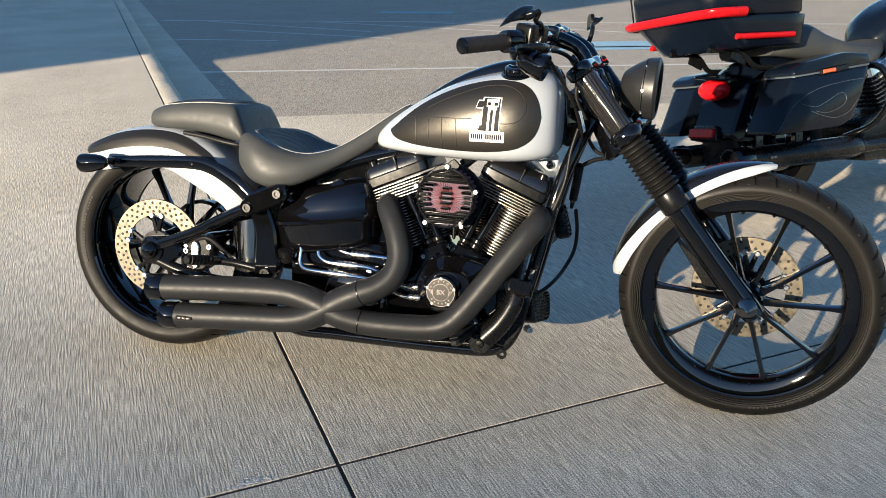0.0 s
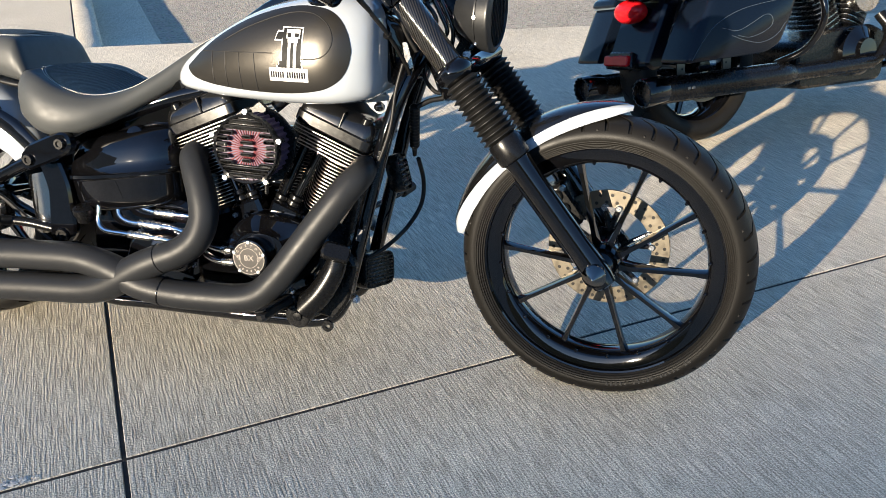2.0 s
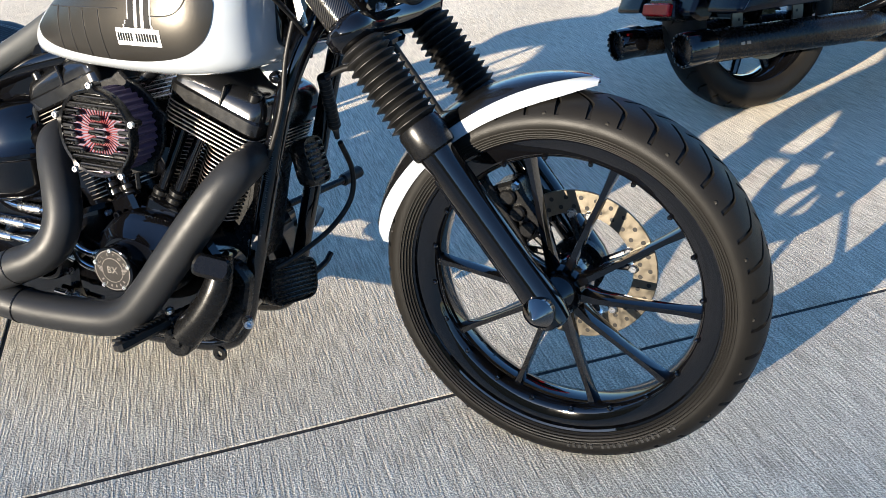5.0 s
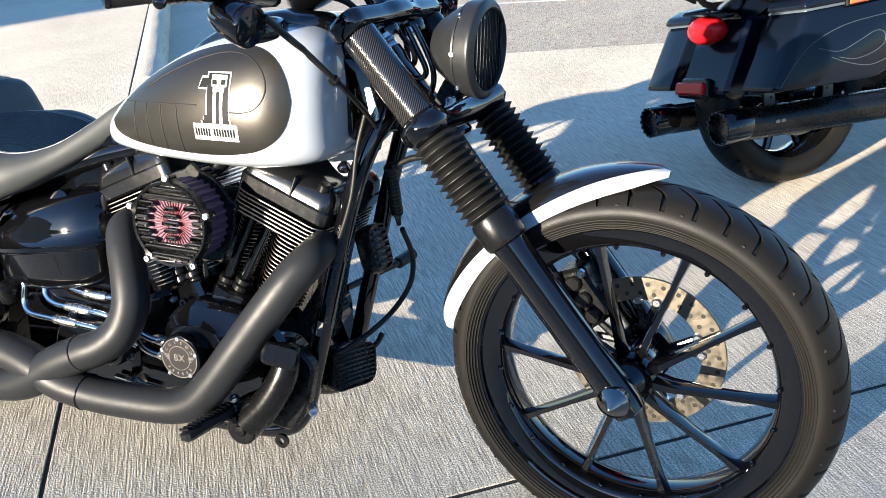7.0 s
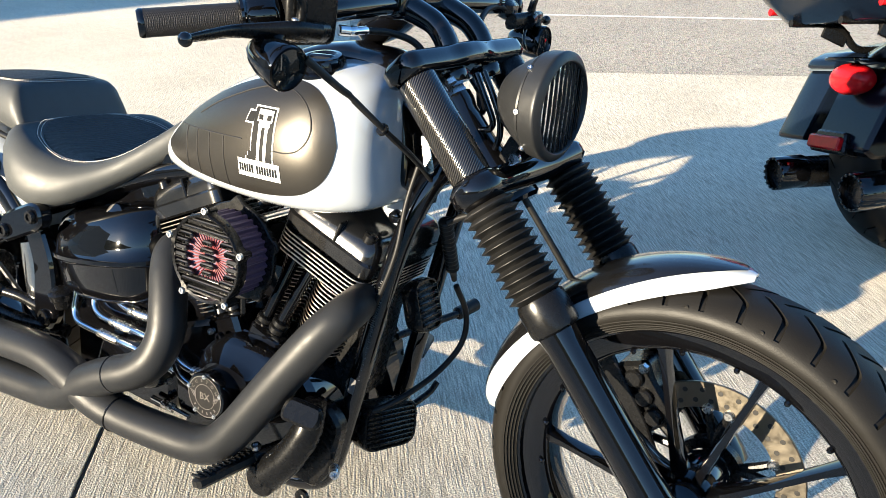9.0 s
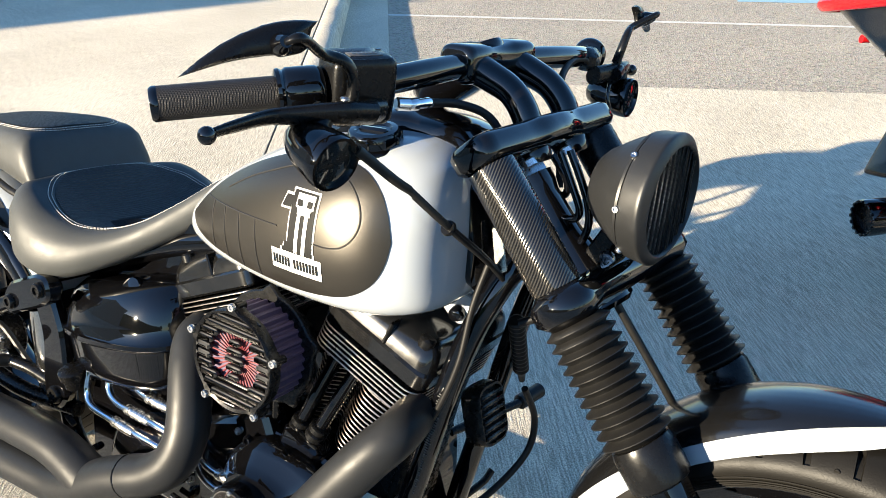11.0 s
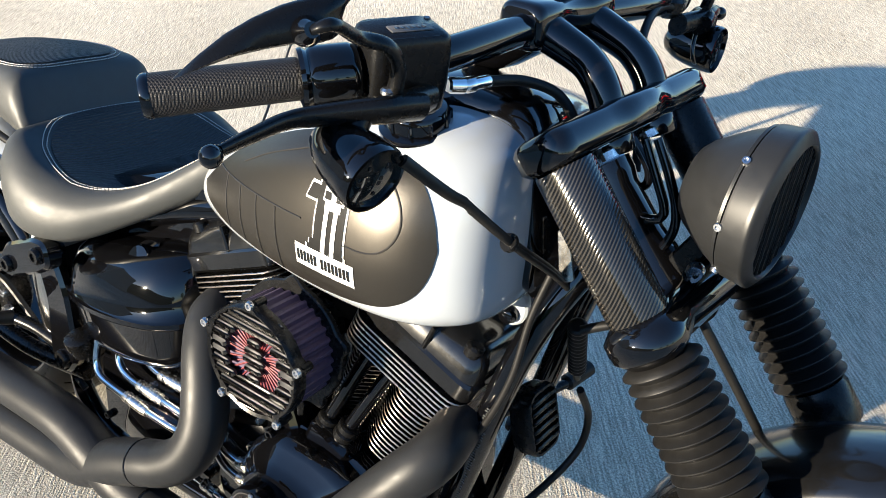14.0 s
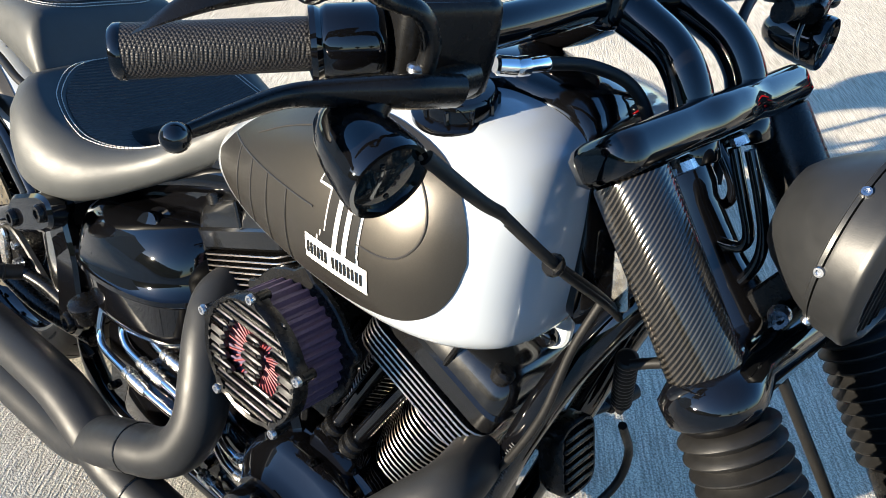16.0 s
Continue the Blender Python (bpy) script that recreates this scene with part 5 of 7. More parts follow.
# ---- air cleaner ----
AC = Matrix.Translation((0.970, -0.164, 0.551)) @ Matrix.Rotation(radians(2), 4, "Y") @ TURNY      # z points out of the right side
back = []
for k in range(72):
    a = 2 * math.pi * k / 72
    r = 0.086 + 0.012 * max(0, math.cos(5 * (a - radians(90)))) ** 6
    back.append((r * math.cos(a), r * math.sin(a)))
cleaner = part("air_cleaner", Shape().prism(back, 0.010, AC @ Matrix.Translation((0, 0, -0.012)), 0.002), BLACK, bike, "round slatted black air cleaner with red filter")
n = 128
rings = []
for z in (-0.002, 0.052):
    rings.append([((0.0690 + 0.0048 * (k % 4 in (1, 2))) * math.cos(2 * math.pi * k / n), (0.0690 + 0.0048 * (k % 4 in (1, 2))) * math.sin(2 * math.pi * k / n), z) for k in range(n)])
part("filter_side", Shape().loft(rings, True, False, AC), PURPLE, cleaner, "pleated dark purple filter side", angle=20)
part("filter_face", Shape().lathe([(0.066, 0.049), (0.066, 0.0515), (0.0005, 0.0515)], AC, 40), PURPLE, cleaner, "dark filter face behind the slats")
for k in range(40):
    part("filter_pleat", Shape().box((0.040, 0.0020, 0.0030), AC @ Matrix.Rotation(2 * math.pi * k / 40, 4, "Z") @ Matrix.Translation((0.034, 0, 0.0530)), 0.0006), REDF, cleaner)
rim_o, rim_i = [], []
for k in range(80):
    a = 2 * math.pi * k / 80
    lug = max(0, math.cos(5 * (a - radians(90)) )) ** 14
    rim_o.append(((0.0765 + 0.0115 * lug) * math.cos(a), (0.0765 + 0.0115 * lug) * math.sin(a)))
    rim_i.append((0.0705 * math.cos(a), 0.0705 * math.sin(a)))
face = Shape().loft([[(x, y, 0.050) for x, y in rim_o], [(x, y, 0.066) for x, y in rim_o], [(x * 0.975, y * 0.975, 0.069) for x, y in rim_o], [(x, y, 0.067) for x, y in rim_i], [(x, y, 0.050) for x, y in rim_i]], False, True, AC)
part("face_ring", face, BLACK, cleaner, "black face ring with five lugs")
OPEN = 0.044
for k in range(10):
    yy = -0.065 + 0.0131 * (k + 0.45)
    half = math.sqrt(max(0.0, 0.0735 ** 2 - yy * yy))
    inner = math.sqrt(OPEN ** 2 - yy * yy) if abs(yy) < OPEN * 0.93 else 0.0
    spans = [(-half, half)] if not inner else [(-half, -inner), (inner, half)]
    for x0, x1 in spans:
        w, c = x1 - x0, (x0 + x1) / 2
        part("face_slat", Shape().box((w, 0.0094, 0.012), AC @ Matrix.Translation((c, yy, 0.0620)), 0.0040), SLAT, cleaner)
    if not inner:
        part("slat_web", Shape().box((2 * half * 0.96, 0.0060, 0.004), AC @ Matrix.Translation((0, yy + 0.0066, 0.0560)), 0.0015), BLACK, cleaner)
for yy, w in ((-0.0257, 0.022), (-0.0125, 0.030), (0.0006, 0.036), (0.0137, 0.030), (0.0268, 0.022)):
    part("centre_bar", Shape().box((w, 0.0082, 0.010), AC @ Matrix.Translation((0, yy, 0.0605)), 0.0032), SLAT, cleaner)
for k in range(5):
    a = radians(90 + 72 * k)
    part("lug_post", Shape().lathe([(0.0060, 0.046), (0.0060, 0.062)], AC @ Matrix.Translation((0.0810 * math.cos(a), 0.0810 * math.sin(a), 0)), 14), BLACK, cleaner)
    bolt("lug_screw", AC @ Vector((0.0825 * math.cos(a), 0.0825 * math.sin(a), 0.067)), (0, -1, 0), 0.0062, 0.005, BOLT, cleaner)
part("maker_mark", Shape().box((0.034, 0.0022, 0.001), AC @ Matrix.Translation((-0.006, -0.0655, 0.0692)) @ Matrix.Rotation(0.05, 4, "Z"), 0.0003), ENGRAVE, cleaner)
part("breather", Shape().tube([(0.99, -0.12, 0.63), (1.02, -0.10, 0.655), (1.05, -0.05, 0.66)], 0.014, 12), BLACK, cleaner)
part("intake", Shape().lathe([(0.035, -0.07), (0.035, -0.01)], AC, 24), BLACK, cleaner)
# plain black blocks, the intake among them, added to close the shaded engine gaps
part("intake_manifold", Shape().box((0.11, 0.15, 0.15), Matrix.Translation((0.967, 0.0, 0.50)), 0.02), GLOSS, bike, "black intake between the cylinders")
part("engine_gap_block", Shape().box((0.17, 0.20, 0.13), Matrix.Translation((0.765, 0.0, 0.415)), 0.02), GLOSS, bike, "black block standing in for the shaded gap under the oil tank")
part("primary_cover", Shape().prism(ngon_round([(0.46, 0.24), (0.52, 0.17), (1.02, 0.135), (1.12, 0.19), (1.11, 0.33), (1.0, 0.40), (0.58, 0.385), (0.48, 0.33)], 0.04), 0.06, Matrix.Translation((0, 0.195, 0)) @ TURNY, 0.015), GLOSS, bike, "gloss black primary drive cover")
part("air_bracket", Shape().box((0.010, 0.010, 0.05), Matrix.Translation((0.980, -0.152, 0.458)), 0.004), BLACK, cleaner, "small black stay under the air cleaner")


# ---- exhaust ----
def pipe(name, pts, radii, label):
    return part(name, Shape().tube(pts, radii, 28, 10), MATTE, bike, label, angle=60)


upper = pipe("upper_exhaust", [(0.140, -0.238, 0.240), (0.27, -0.238, 0.249), (0.41, -0.239, 0.258), (0.525, -0.240, 0.262), (0.588, -0.241, 0.253), (0.642, -0.243, 0.236), (0.70, -0.242, 0.212), (0.77, -0.239, 0.200), (0.86, -0.236, 0.199),
                               (0.945, -0.233, 0.204), (0.995, -0.232, 0.222), (1.035, -0.228, 0.262), (1.085, -0.218, 0.330), (1.135, -0.205, 0.400), (1.180, -0.188, 0.462), (1.205, -0.160, 0.495), (1.20, -0.10, 0.505)],
             [0.036, 0.036, 0.036, 0.036, 0.036, 0.037, 0.036, 0.034, 0.034, 0.034, 0.034, 0.034, 0.034, 0.034, 0.033, 0.032, 0.03], "matte black exhaust pipe crossing its twin")
lower = pipe("lower_exhaust", [(0.182, -0.243, 0.163), (0.30, -0.242, 0.170), (0.43, -0.242, 0.179), (0.535, -0.242, 0.186), (0.597, -0.243, 0.200), (0.647, -0.243, 0.226), (0.70, -0.242, 0.258), (0.755, -0.239, 0.284), (0.797, -0.233, 0.302),
                               (0.832, -0.222, 0.332), (0.846, -0.207, 0.377), (0.836, -0.190, 0.428), (0.812, -0.167, 0.476), (0.790, -0.137, 0.505), (0.78, -0.09, 0.515)],
             [0.036, 0.036, 0.036, 0.036, 0.037, 0.038, 0.037, 0.035, 0.034, 0.034, 0.034, 0.034, 0.033, 0.032, 0.03], "matte black exhaust pipe crossing its twin")
for parent, x, y, z, tilt in ((upper, 0.140, -0.238, 0.240, 4), (lower, 0.182, -0.243, 0.163, 3)):
    tipm = Matrix.Translation((x, y, z)) @ Matrix.Rotation(radians(-90 - tilt), 4, "Y")
    part("exhaust_tip", Shape().lathe([(0.037, -0.022), (0.0385, -0.020), (0.0385, 0.022), (0.037, 0.026), (0.033, 0.026), (0.031, 0.020), (0.031, -0.03)], tipm, 36), GLOSS, parent, "gloss black tip with a notched rim")
    for k in range(16):
        a = 2 * math.pi * k / 16
        part("tip_notch", Shape().box((0.006, 0.006, 0.006), tipm @ Matrix.Translation((0.036 * math.cos(a), 0.036 * math.sin(a), 0.025)), 0.001), GLOSS, parent)
for parent, p, d in ((upper, (0.752, -0.2397, 0.2015), (1, 0, -0.14)), (lower, (0.752, -0.2392, 0.283), (1, 0, 0.4))):
    part("pipe_band", Shape().lathe([(0.0352, -0.002), (0.0362, -0.001), (0.0362, 0.001), (0.0352, 0.002)], along(p, d), 36), BLACK, parent)
mk = part("maker_badge", Shape().prism(ngon_round([(0, 0), (0.05, 0.002), (0.05, 0.012), (0, 0.012)], 0.004), 0.003, Matrix.Translation((0.215, -0.2785, 0.162)) @ Matrix.Rotation(radians(90), 4, "X"), 0.001), BLACK, lower)
for k in range(3):
    part("badge_mark", Shape().box((0.009, 0.0015, 0.005), Matrix.Translation((0.227 + 0.013 * k, -0.2818, 0.1685)), 0.0005), ENGRAVE, mk)

# ---- frame ----
def rail(name, pts, r, label, mat=None):
    return part(name, Shape().tube(pts, r, 18, 8), mat or GLOSS, bike, label)


for sd in (-1, 1):
    dt = rail("down_tube", [(1.315, 0.035 * sd, 0.760), (1.283, 0.070 * sd, 0.690), (1.252, 0.086 * sd, 0.600), (1.215, 0.092 * sd, 0.450), (1.178, 0.094 * sd, 0.290), (1.145, 0.098 * sd, 0.165), (1.09, 0.10 * sd, 0.118),
                            (0.95, 0.105 * sd, 0.112), (0.65, 0.11 * sd, 0.115), (0.50, 0.12 * sd, 0.125), (0.43, 0.13 * sd, 0.20), (0.42, 0.13 * sd, 0.34)], 0.0175, "gloss black frame down tube with a printed label")
    rail("seat_rail", [(0.40, 0.12 * sd, 0.515), (0.55, 0.105 * sd, 0.575), (0.70, 0.09 * sd, 0.630), (0.86, 0.07 * sd, 0.670)], 0.0195, "gloss black frame rail under the seat")
    rail("swing_arm_tube", [(0.092, 0.158 * sd, 0.345), (0.21, 0.170 * sd, 0.391), (0.33, 0.175 * sd, 0.452), (0.46, 0.172 * sd, 0.512)], [0.017, 0.0165, 0.0165, 0.02], "gloss black upper swing arm tube")
    rail("swing_arm_lower", [(0.072, 0.150 * sd, 0.300), (0.17, 0.155 * sd, 0.27), (0.30, 0.15 * sd, 0.25), (0.45, 0.13 * sd, 0.25)], 0.016, "black lower swing arm tube", BLACK)
    lk = part("link_plate", Shape().prism(ngon_round([(0.380, 0.484), (0.396, 0.456), (0.498, 0.498), (0.526, 0.520), (0.516, 0.556), (0.488, 0.556), (0.400, 0.519)], 0.02), 0.030, Matrix.Translation((0, 0.222 if sd > 0 else -0.190, 0)) @ TURNY, 0.005), GLOSS, bike, "gloss black fender link bracket")
    for x, z in ((0.409, 0.486), (0.498, 0.530)):
        bolt("link_bolt", (x, (0.222 if sd > 0 else -0.220), z), (0, sd, 0), 0.014, 0.008, BLACK, lk)
    cast = part("frame_casting", Shape().prism(ngon_round([(0.375, 0.50), (0.435, 0.50), (0.465, 0.42), (0.475, 0.30), (0.44, 0.255), (0.395, 0.27), (0.405, 0.40)], 0.02), 0.024, Matrix.Translation((0, 0.165 if sd > 0 else -0.141, 0)) @ TURNY, 0.006), GLOSS, bike, "gloss black frame casting at the swing arm pivot")
    bolt("pivot_bolt", (0.435, 0.165 if sd > 0 else -0.165, 0.290), (0, sd, 0), 0.018, 0.008, BLACK, cast)
    part("axle_block", Shape().prism(ngon_round([(0.027, 0.29), (0.122, 0.285), (0.172, 0.325), (0.132, 0.375), (0.037, 0.365)], 0.02), 0.03, Matrix.Translation((0, 0.165 if sd > 0 else -0.135, 0)) @ TURNY, 0.006), GLOSS, bike, "gloss black axle carrier")
# printed label on the right down tube
for k in range(48):
    t = k / 47
    p = Vector((1.2405 - 0.043 * t, -0.1085, 0.545 - 0.185 * t))
    w = 0.010 + 0.003 * math.sin(k * 2.3) if k % 9 != 8 else 0.004
    part("label_line", Shape().box((w, 0.0008, 0.0016), Matrix.Translation(p) @ Matrix.Rotation(radians(12), 4, "Y"), 0.0003), LABEL, bike)
part("label_code", Shape().box((0.012, 0.0012, 0.03), Matrix.Translation((1.190, -0.1105, 0.345)) @ Matrix.Rotation(radians(12), 4, "Y"), 0.0003), LABEL, bike)

# inner fender, caliper, belt side
rows = []
for k in range(13):
    t = k / 12
    row = []
    for j in range(17):
        u = j / 16
        row.append((0.312 + 0.118 * u + 0.012 * (t - 0.5) ** 2, -0.092 - 0.060 * math.sin(math.pi * u) ** 0.8 - 0.012 * t, 0.270 + 0.155 * t + 0.03 * u))
    rows.append(row)
# the pale metal stands in for sunlit ground mirrored in gloss black
part("inner_fender", Shape().grid(rows), POLISHED, bike, "curved panel ahead of the rear tyre, its bright reflection put into the colour", angle=60)
cal = part("rear_caliper", Shape().prism(ngon_round([(0.17, 0.270), (0.24, 0.275), (0.265, 0.335), (0.245, 0.385), (0.185, 0.375), (0.175, 0.325)], 0.02), 0.05, Matrix.Translation((0, -0.105, 0)) @ TURNY, 0.008), BLACK, bike, "black rear brake caliper with a bright cover")
out = []
for k in range(40):
    a = 2 * math.pi * k / 40
    r = 0.030 + 0.010 * math.cos(2 * a)
    out.append((0.210 + r * 0.62 * math.cos(a + math.pi / 2), 0.325 + r * 1.05 * math.sin(a + math.pi / 2)))
part("caliper_cover", Shape().prism(out, 0.010, Matrix.Translation((0, -0.154, 0)) @ TURNY, 0.003), STEEL, cal, "polished figure-eight cover")
for x, z in ((0.182, 0.335), (0.255, 0.315), (0.257, 0.352)):
    bolt("caliper_bolt", (x, -0.152, z), (0, -1, 0), 0.009, 0.014, BOLT, cal)
peg = part("passenger_peg", Shape().rod((0.29, -0.165, 0.315), (0.245, -0.270, 0.335), 0.013, 16), RUBBER, bike, "ribbed black passenger foot peg")
for k in range(7):
    p = Vector((0.29, -0.165, 0.315)).lerp(Vector((0.245, -0.270, 0.335)), 0.25 + 0.1 * k)
    part("peg_rib", Shape().lathe([(0.012, 0), (0.0155, 0.001), (0.0155, 0.004), (0.012, 0.005)], along(p, (-0.045, -0.105, 0.02)), 16), RUBBER, peg)
part("peg_mount", Shape().tube([(0.40, -0.15, 0.30), (0.34, -0.155, 0.31), (0.29, -0.165, 0.315)], 0.012, 10), BLACK, bike)
part("brake_hose", Shape().tube([(0.19, -0.15, 0.36), (0.25, -0.155, 0.375), (0.31, -0.15, 0.33), (0.38, -0.145, 0.27), (0.45, -0.14, 0.22)], 0.006, 8), RUBBER, bike, "black brake hose")

# ---- forward controls ----
ctl = part("control_bracket", Shape().prism(ngon_round([(1.10, 0.30), (1.165, 0.315), (1.195, 0.28), (1.175, 0.19), (1.14, 0.14), (1.09, 0.15), (1.10, 0.22)], 0.015), 0.03, Matrix.Translation((0, -0.115, 0)) @ TURNY, 0.006), BLACK, bike, "black forward control bracket")
part("brake_pedal_arm", Shape().tube([(1.165, -0.175, 0.335), (1.155, -0.185, 0.28), (1.125, -0.192, 0.225), (1.085, -0.195, 0.180)], [0.019, 0.026, 0.029, 0.031], 20), BLACK, ctl, "curved black brake pedal body")
hd = part("pedal_hub", Shape().lathe([(0.028, -0.02), (0.030, -0.016), (0.030, 0.012), (0.027, 0.015), (0.012, 0.015), (0.010, 0.020), (0.0005, 0.021)], Matrix.Translation((1.076, -0.199, 0.168)) @ TURNY, 28), BLACK, ctl, "round black pivot cover")
part("pedal_pad", Shape().prism(ngon_round([(-0.030, -0.020), (0.030, -0.020), (0.034, 0.0), (0.028, 0.020), (-0.028, 0.020), (-0.034, 0.0)], 0.012), 0.030, pose(1.165, -0.205, 0.325, 62, 15, 20), 0.005), BLACK, ctl, "black serrated brake pedal pad")
pg = part("rider_peg", Shape().box((0.026, 0.118, 0.022), pose(1.040, -0.255, 0.198, 4, -18, -14), 0.006), RUBBER, bike, "serrated black folding foot peg")
for k in range(12):
    M2 = pose(1.040, -0.255, 0.198, 4, -18, -14)
    part("peg_tooth", Shape().box((0.027, 0.0045, 0.005), M2 @ Matrix.Translation((0, -0.052 + 0.0095 * k, 0.0125)), 0.0014), RUBBER, pg)
part("peg_clevis", Shape().rod((1.055, -0.205, 0.205), (1.09, -0.14, 0.215), 0.013, 16), BLACK, bike, "black foot peg clevis")
bolt("clevis_bolt", (1.058, -0.200, 0.221), (0, -0.3, 1), 0.009, 0.007, BOLT)
bolt("control_bolt", (1.142, -0.146, 0.298), (0.2, -1, 0.1), 0.012, 0.012, BOLT)
bolt("control_bolt", (1.190, -0.150, 0.205), (0.6, -0.8, 0), 0.010, 0.022, BOLT)
part("stay_tab", Shape().lathe([(0.006, 0), (0.014, 0), (0.014, 0.006), (0.006, 0.006)], Matrix.Translation((1.128, -0.155, 0.128)) @ TURNY, 18, close=True), BLACK, ctl)
part("linkage_rod", Shape().rod((0.80, -0.15, 0.135), (1.07, -0.16, 0.150), 0.006, 10), BLACK, bike, "black brake linkage rod")


# finned regulator and horn between the down tubes
def finned(name, m, size, fins, label):
    """A rounded cover whose face (along z) carries level ribs inside a rim."""
    lx, ly, d = size
    out = rounded(lx, ly, min(lx, ly) * 0.34, 6)
    rings = [[m @ Vector((x * k, y * k, z)) for x, y in out] for z, k in ((-d, 0.90), (-d * 0.7, 1.0), (-0.004, 1.0), (0.0, 0.97), (0.0, 0.90), (-0.006, 0.88), (-0.007, 0.3))]
    ob = part(name, Shape().loft(rings), BLACK, bike, label)
    for k in range(fins):
        y = -ly * 0.40 + ly * 0.80 * (k + 0.5) / fins
        edge = max(0.0, abs(y) - (ly / 2 - min(lx, ly) * 0.34)) / (min(lx, ly) * 0.34)
        w = lx * 0.88 - 2 * min(lx, ly) * 0.30 * (1 - math.sqrt(max(0.0, 1 - edge * edge)))
        part("cooling_fin", Shape().box((w, ly * 0.80 / fins * 0.52, 0.012), m @ Matrix.Translation((0, y, -0.003)), 0.0016), BLACK, ob)
    return ob


finned("voltage_regulator", along((1.212, -0.010, 0.232), (0.93, -0.30, 0.12)) @ Matrix.Rotation(radians(-6), 4, "Z"), (0.125, 0.088, 0.05), 8, "finned black voltage regulator low on the frame")
finned("finned_cover", along((1.268, 0.0, 0.482), (0.96, -0.06, 0.27)), (0.066, 0.092, 0.035), 6, "finned black cover on the down tubes")
part("front_mount", Shape().prism(ngon_round([(1.09, 0.16), (1.13, 0.20), (1.175, 0.44), (1.215, 0.58), (1.19, 0.58), (1.12, 0.40)], 0.02), 0.13, Matrix.Translation((0, 0.065, 0)) @ TURNY, 0.006), BLACK, bike, "black front engine mount plate")
for x, z in ((1.212, 0.470), (1.262, 0.602), (1.185, 0.33)):
    bolt("mount_bolt", (x - 0.02, -0.075, z), (0.3, -1, 0), 0.010, 0.012, BOLT)
# far-side shift gear and clutch cable
part("shift_rod", Shape().rod((1.13, 0.12, 0.345), (1.198, 0.27, 0.372), 0.008, 10), BLACK, bike, "black gear shift rod")
part("shift_peg", Shape().rod((1.190, 0.255, 0.368), (1.205, 0.315, 0.378), 0.014, 14), RUBBER, bike, "black rubber shift peg")
part("left_peg", Shape().box((0.028, 0.11, 0.022), pose(1.115, 0.255, 0.275, 0, 0, 18), 0.006), RUBBER, bike, "serrated black foot peg on the far side")
part("cable_sleeve", Shape().lathe([(0.008, 0)] + [(r, 0.010 * k + d) for k in range(13) for r, d in ((0.0085, 0.0), (0.0125, 0.003), (0.0125, 0.006), (0.0085, 0.009))] + [(0.006, 0.145), (0.005, 0.16)], along((1.292, -0.012, 0.64), (-0.02, 0.085, -0.125)), 16), RUBBER, bike, "ribbed black cable sleeve", angle=60)
part("clutch_cable", Shape().tube([(1.285, 0.06, 0.505), (1.290, 0.10, 0.44), (1.285, 0.10, 0.38), (1.262, 0.06, 0.33), (1.235, -0.01, 0.300), (1.20, -0.04, 0.275), (1.16, -0.06, 0.255)], 0.0055, 10), RUBBER, bike, "black clutch cable looping under the frame")
part("side_stand_tang", Shape().tube([(1.03, 0.16, 0.12), (1.07, 0.24, 0.105), (1.105, 0.31, 0.135), (1.114, 0.335, 0.158)], 0.0075, 10), BLACK, bike, "thin black side stand tang")
part("side_stand", Shape().tube([(1.00, 0.14, 0.13), (0.96, 0.19, 0.075), (0.90, 0.262, 0.055)], [0.014, 0.013, 0.016], 12), BLACK, bike, "black side stand")


# ---- handlebar, controls, headlight ----
def grip_material():
    m = material("knurled_rubber_grip", (0.014, 0.013, 0.013), 0.5, spread=0.3, scale=80, spec=0.3)
    nt, b = nodes_of(m)
    co = nt.nodes.new("ShaderNodeTexCoord")
    v = nt.nodes.new("ShaderNodeTexVoronoi")
    v.inputs["Scale"].default_value = 480.0
    v.inputs["Randomness"].default_value = 0.15
    nt.links.new(co.outputs["Object"], v.inputs["Vector"])
    bp = nt.nodes.new("ShaderNodeBump")
    bp.inputs["Strength"].default_value, bp.inputs["Distance"].default_value = 0.8, 0.0012
    bp.invert = True
    nt.links.new(v.outputs["Distance"], bp.inputs["Height"])
    nt.links.new(bp.outputs[0], b.inputs["Normal"])
    return m


GRIP = grip_material()


def sided(p, sd):
    """Points of the right side, or mirrored to the left."""
    return [Vector((q[0], q[1] * sd, q[2])) for q in p]


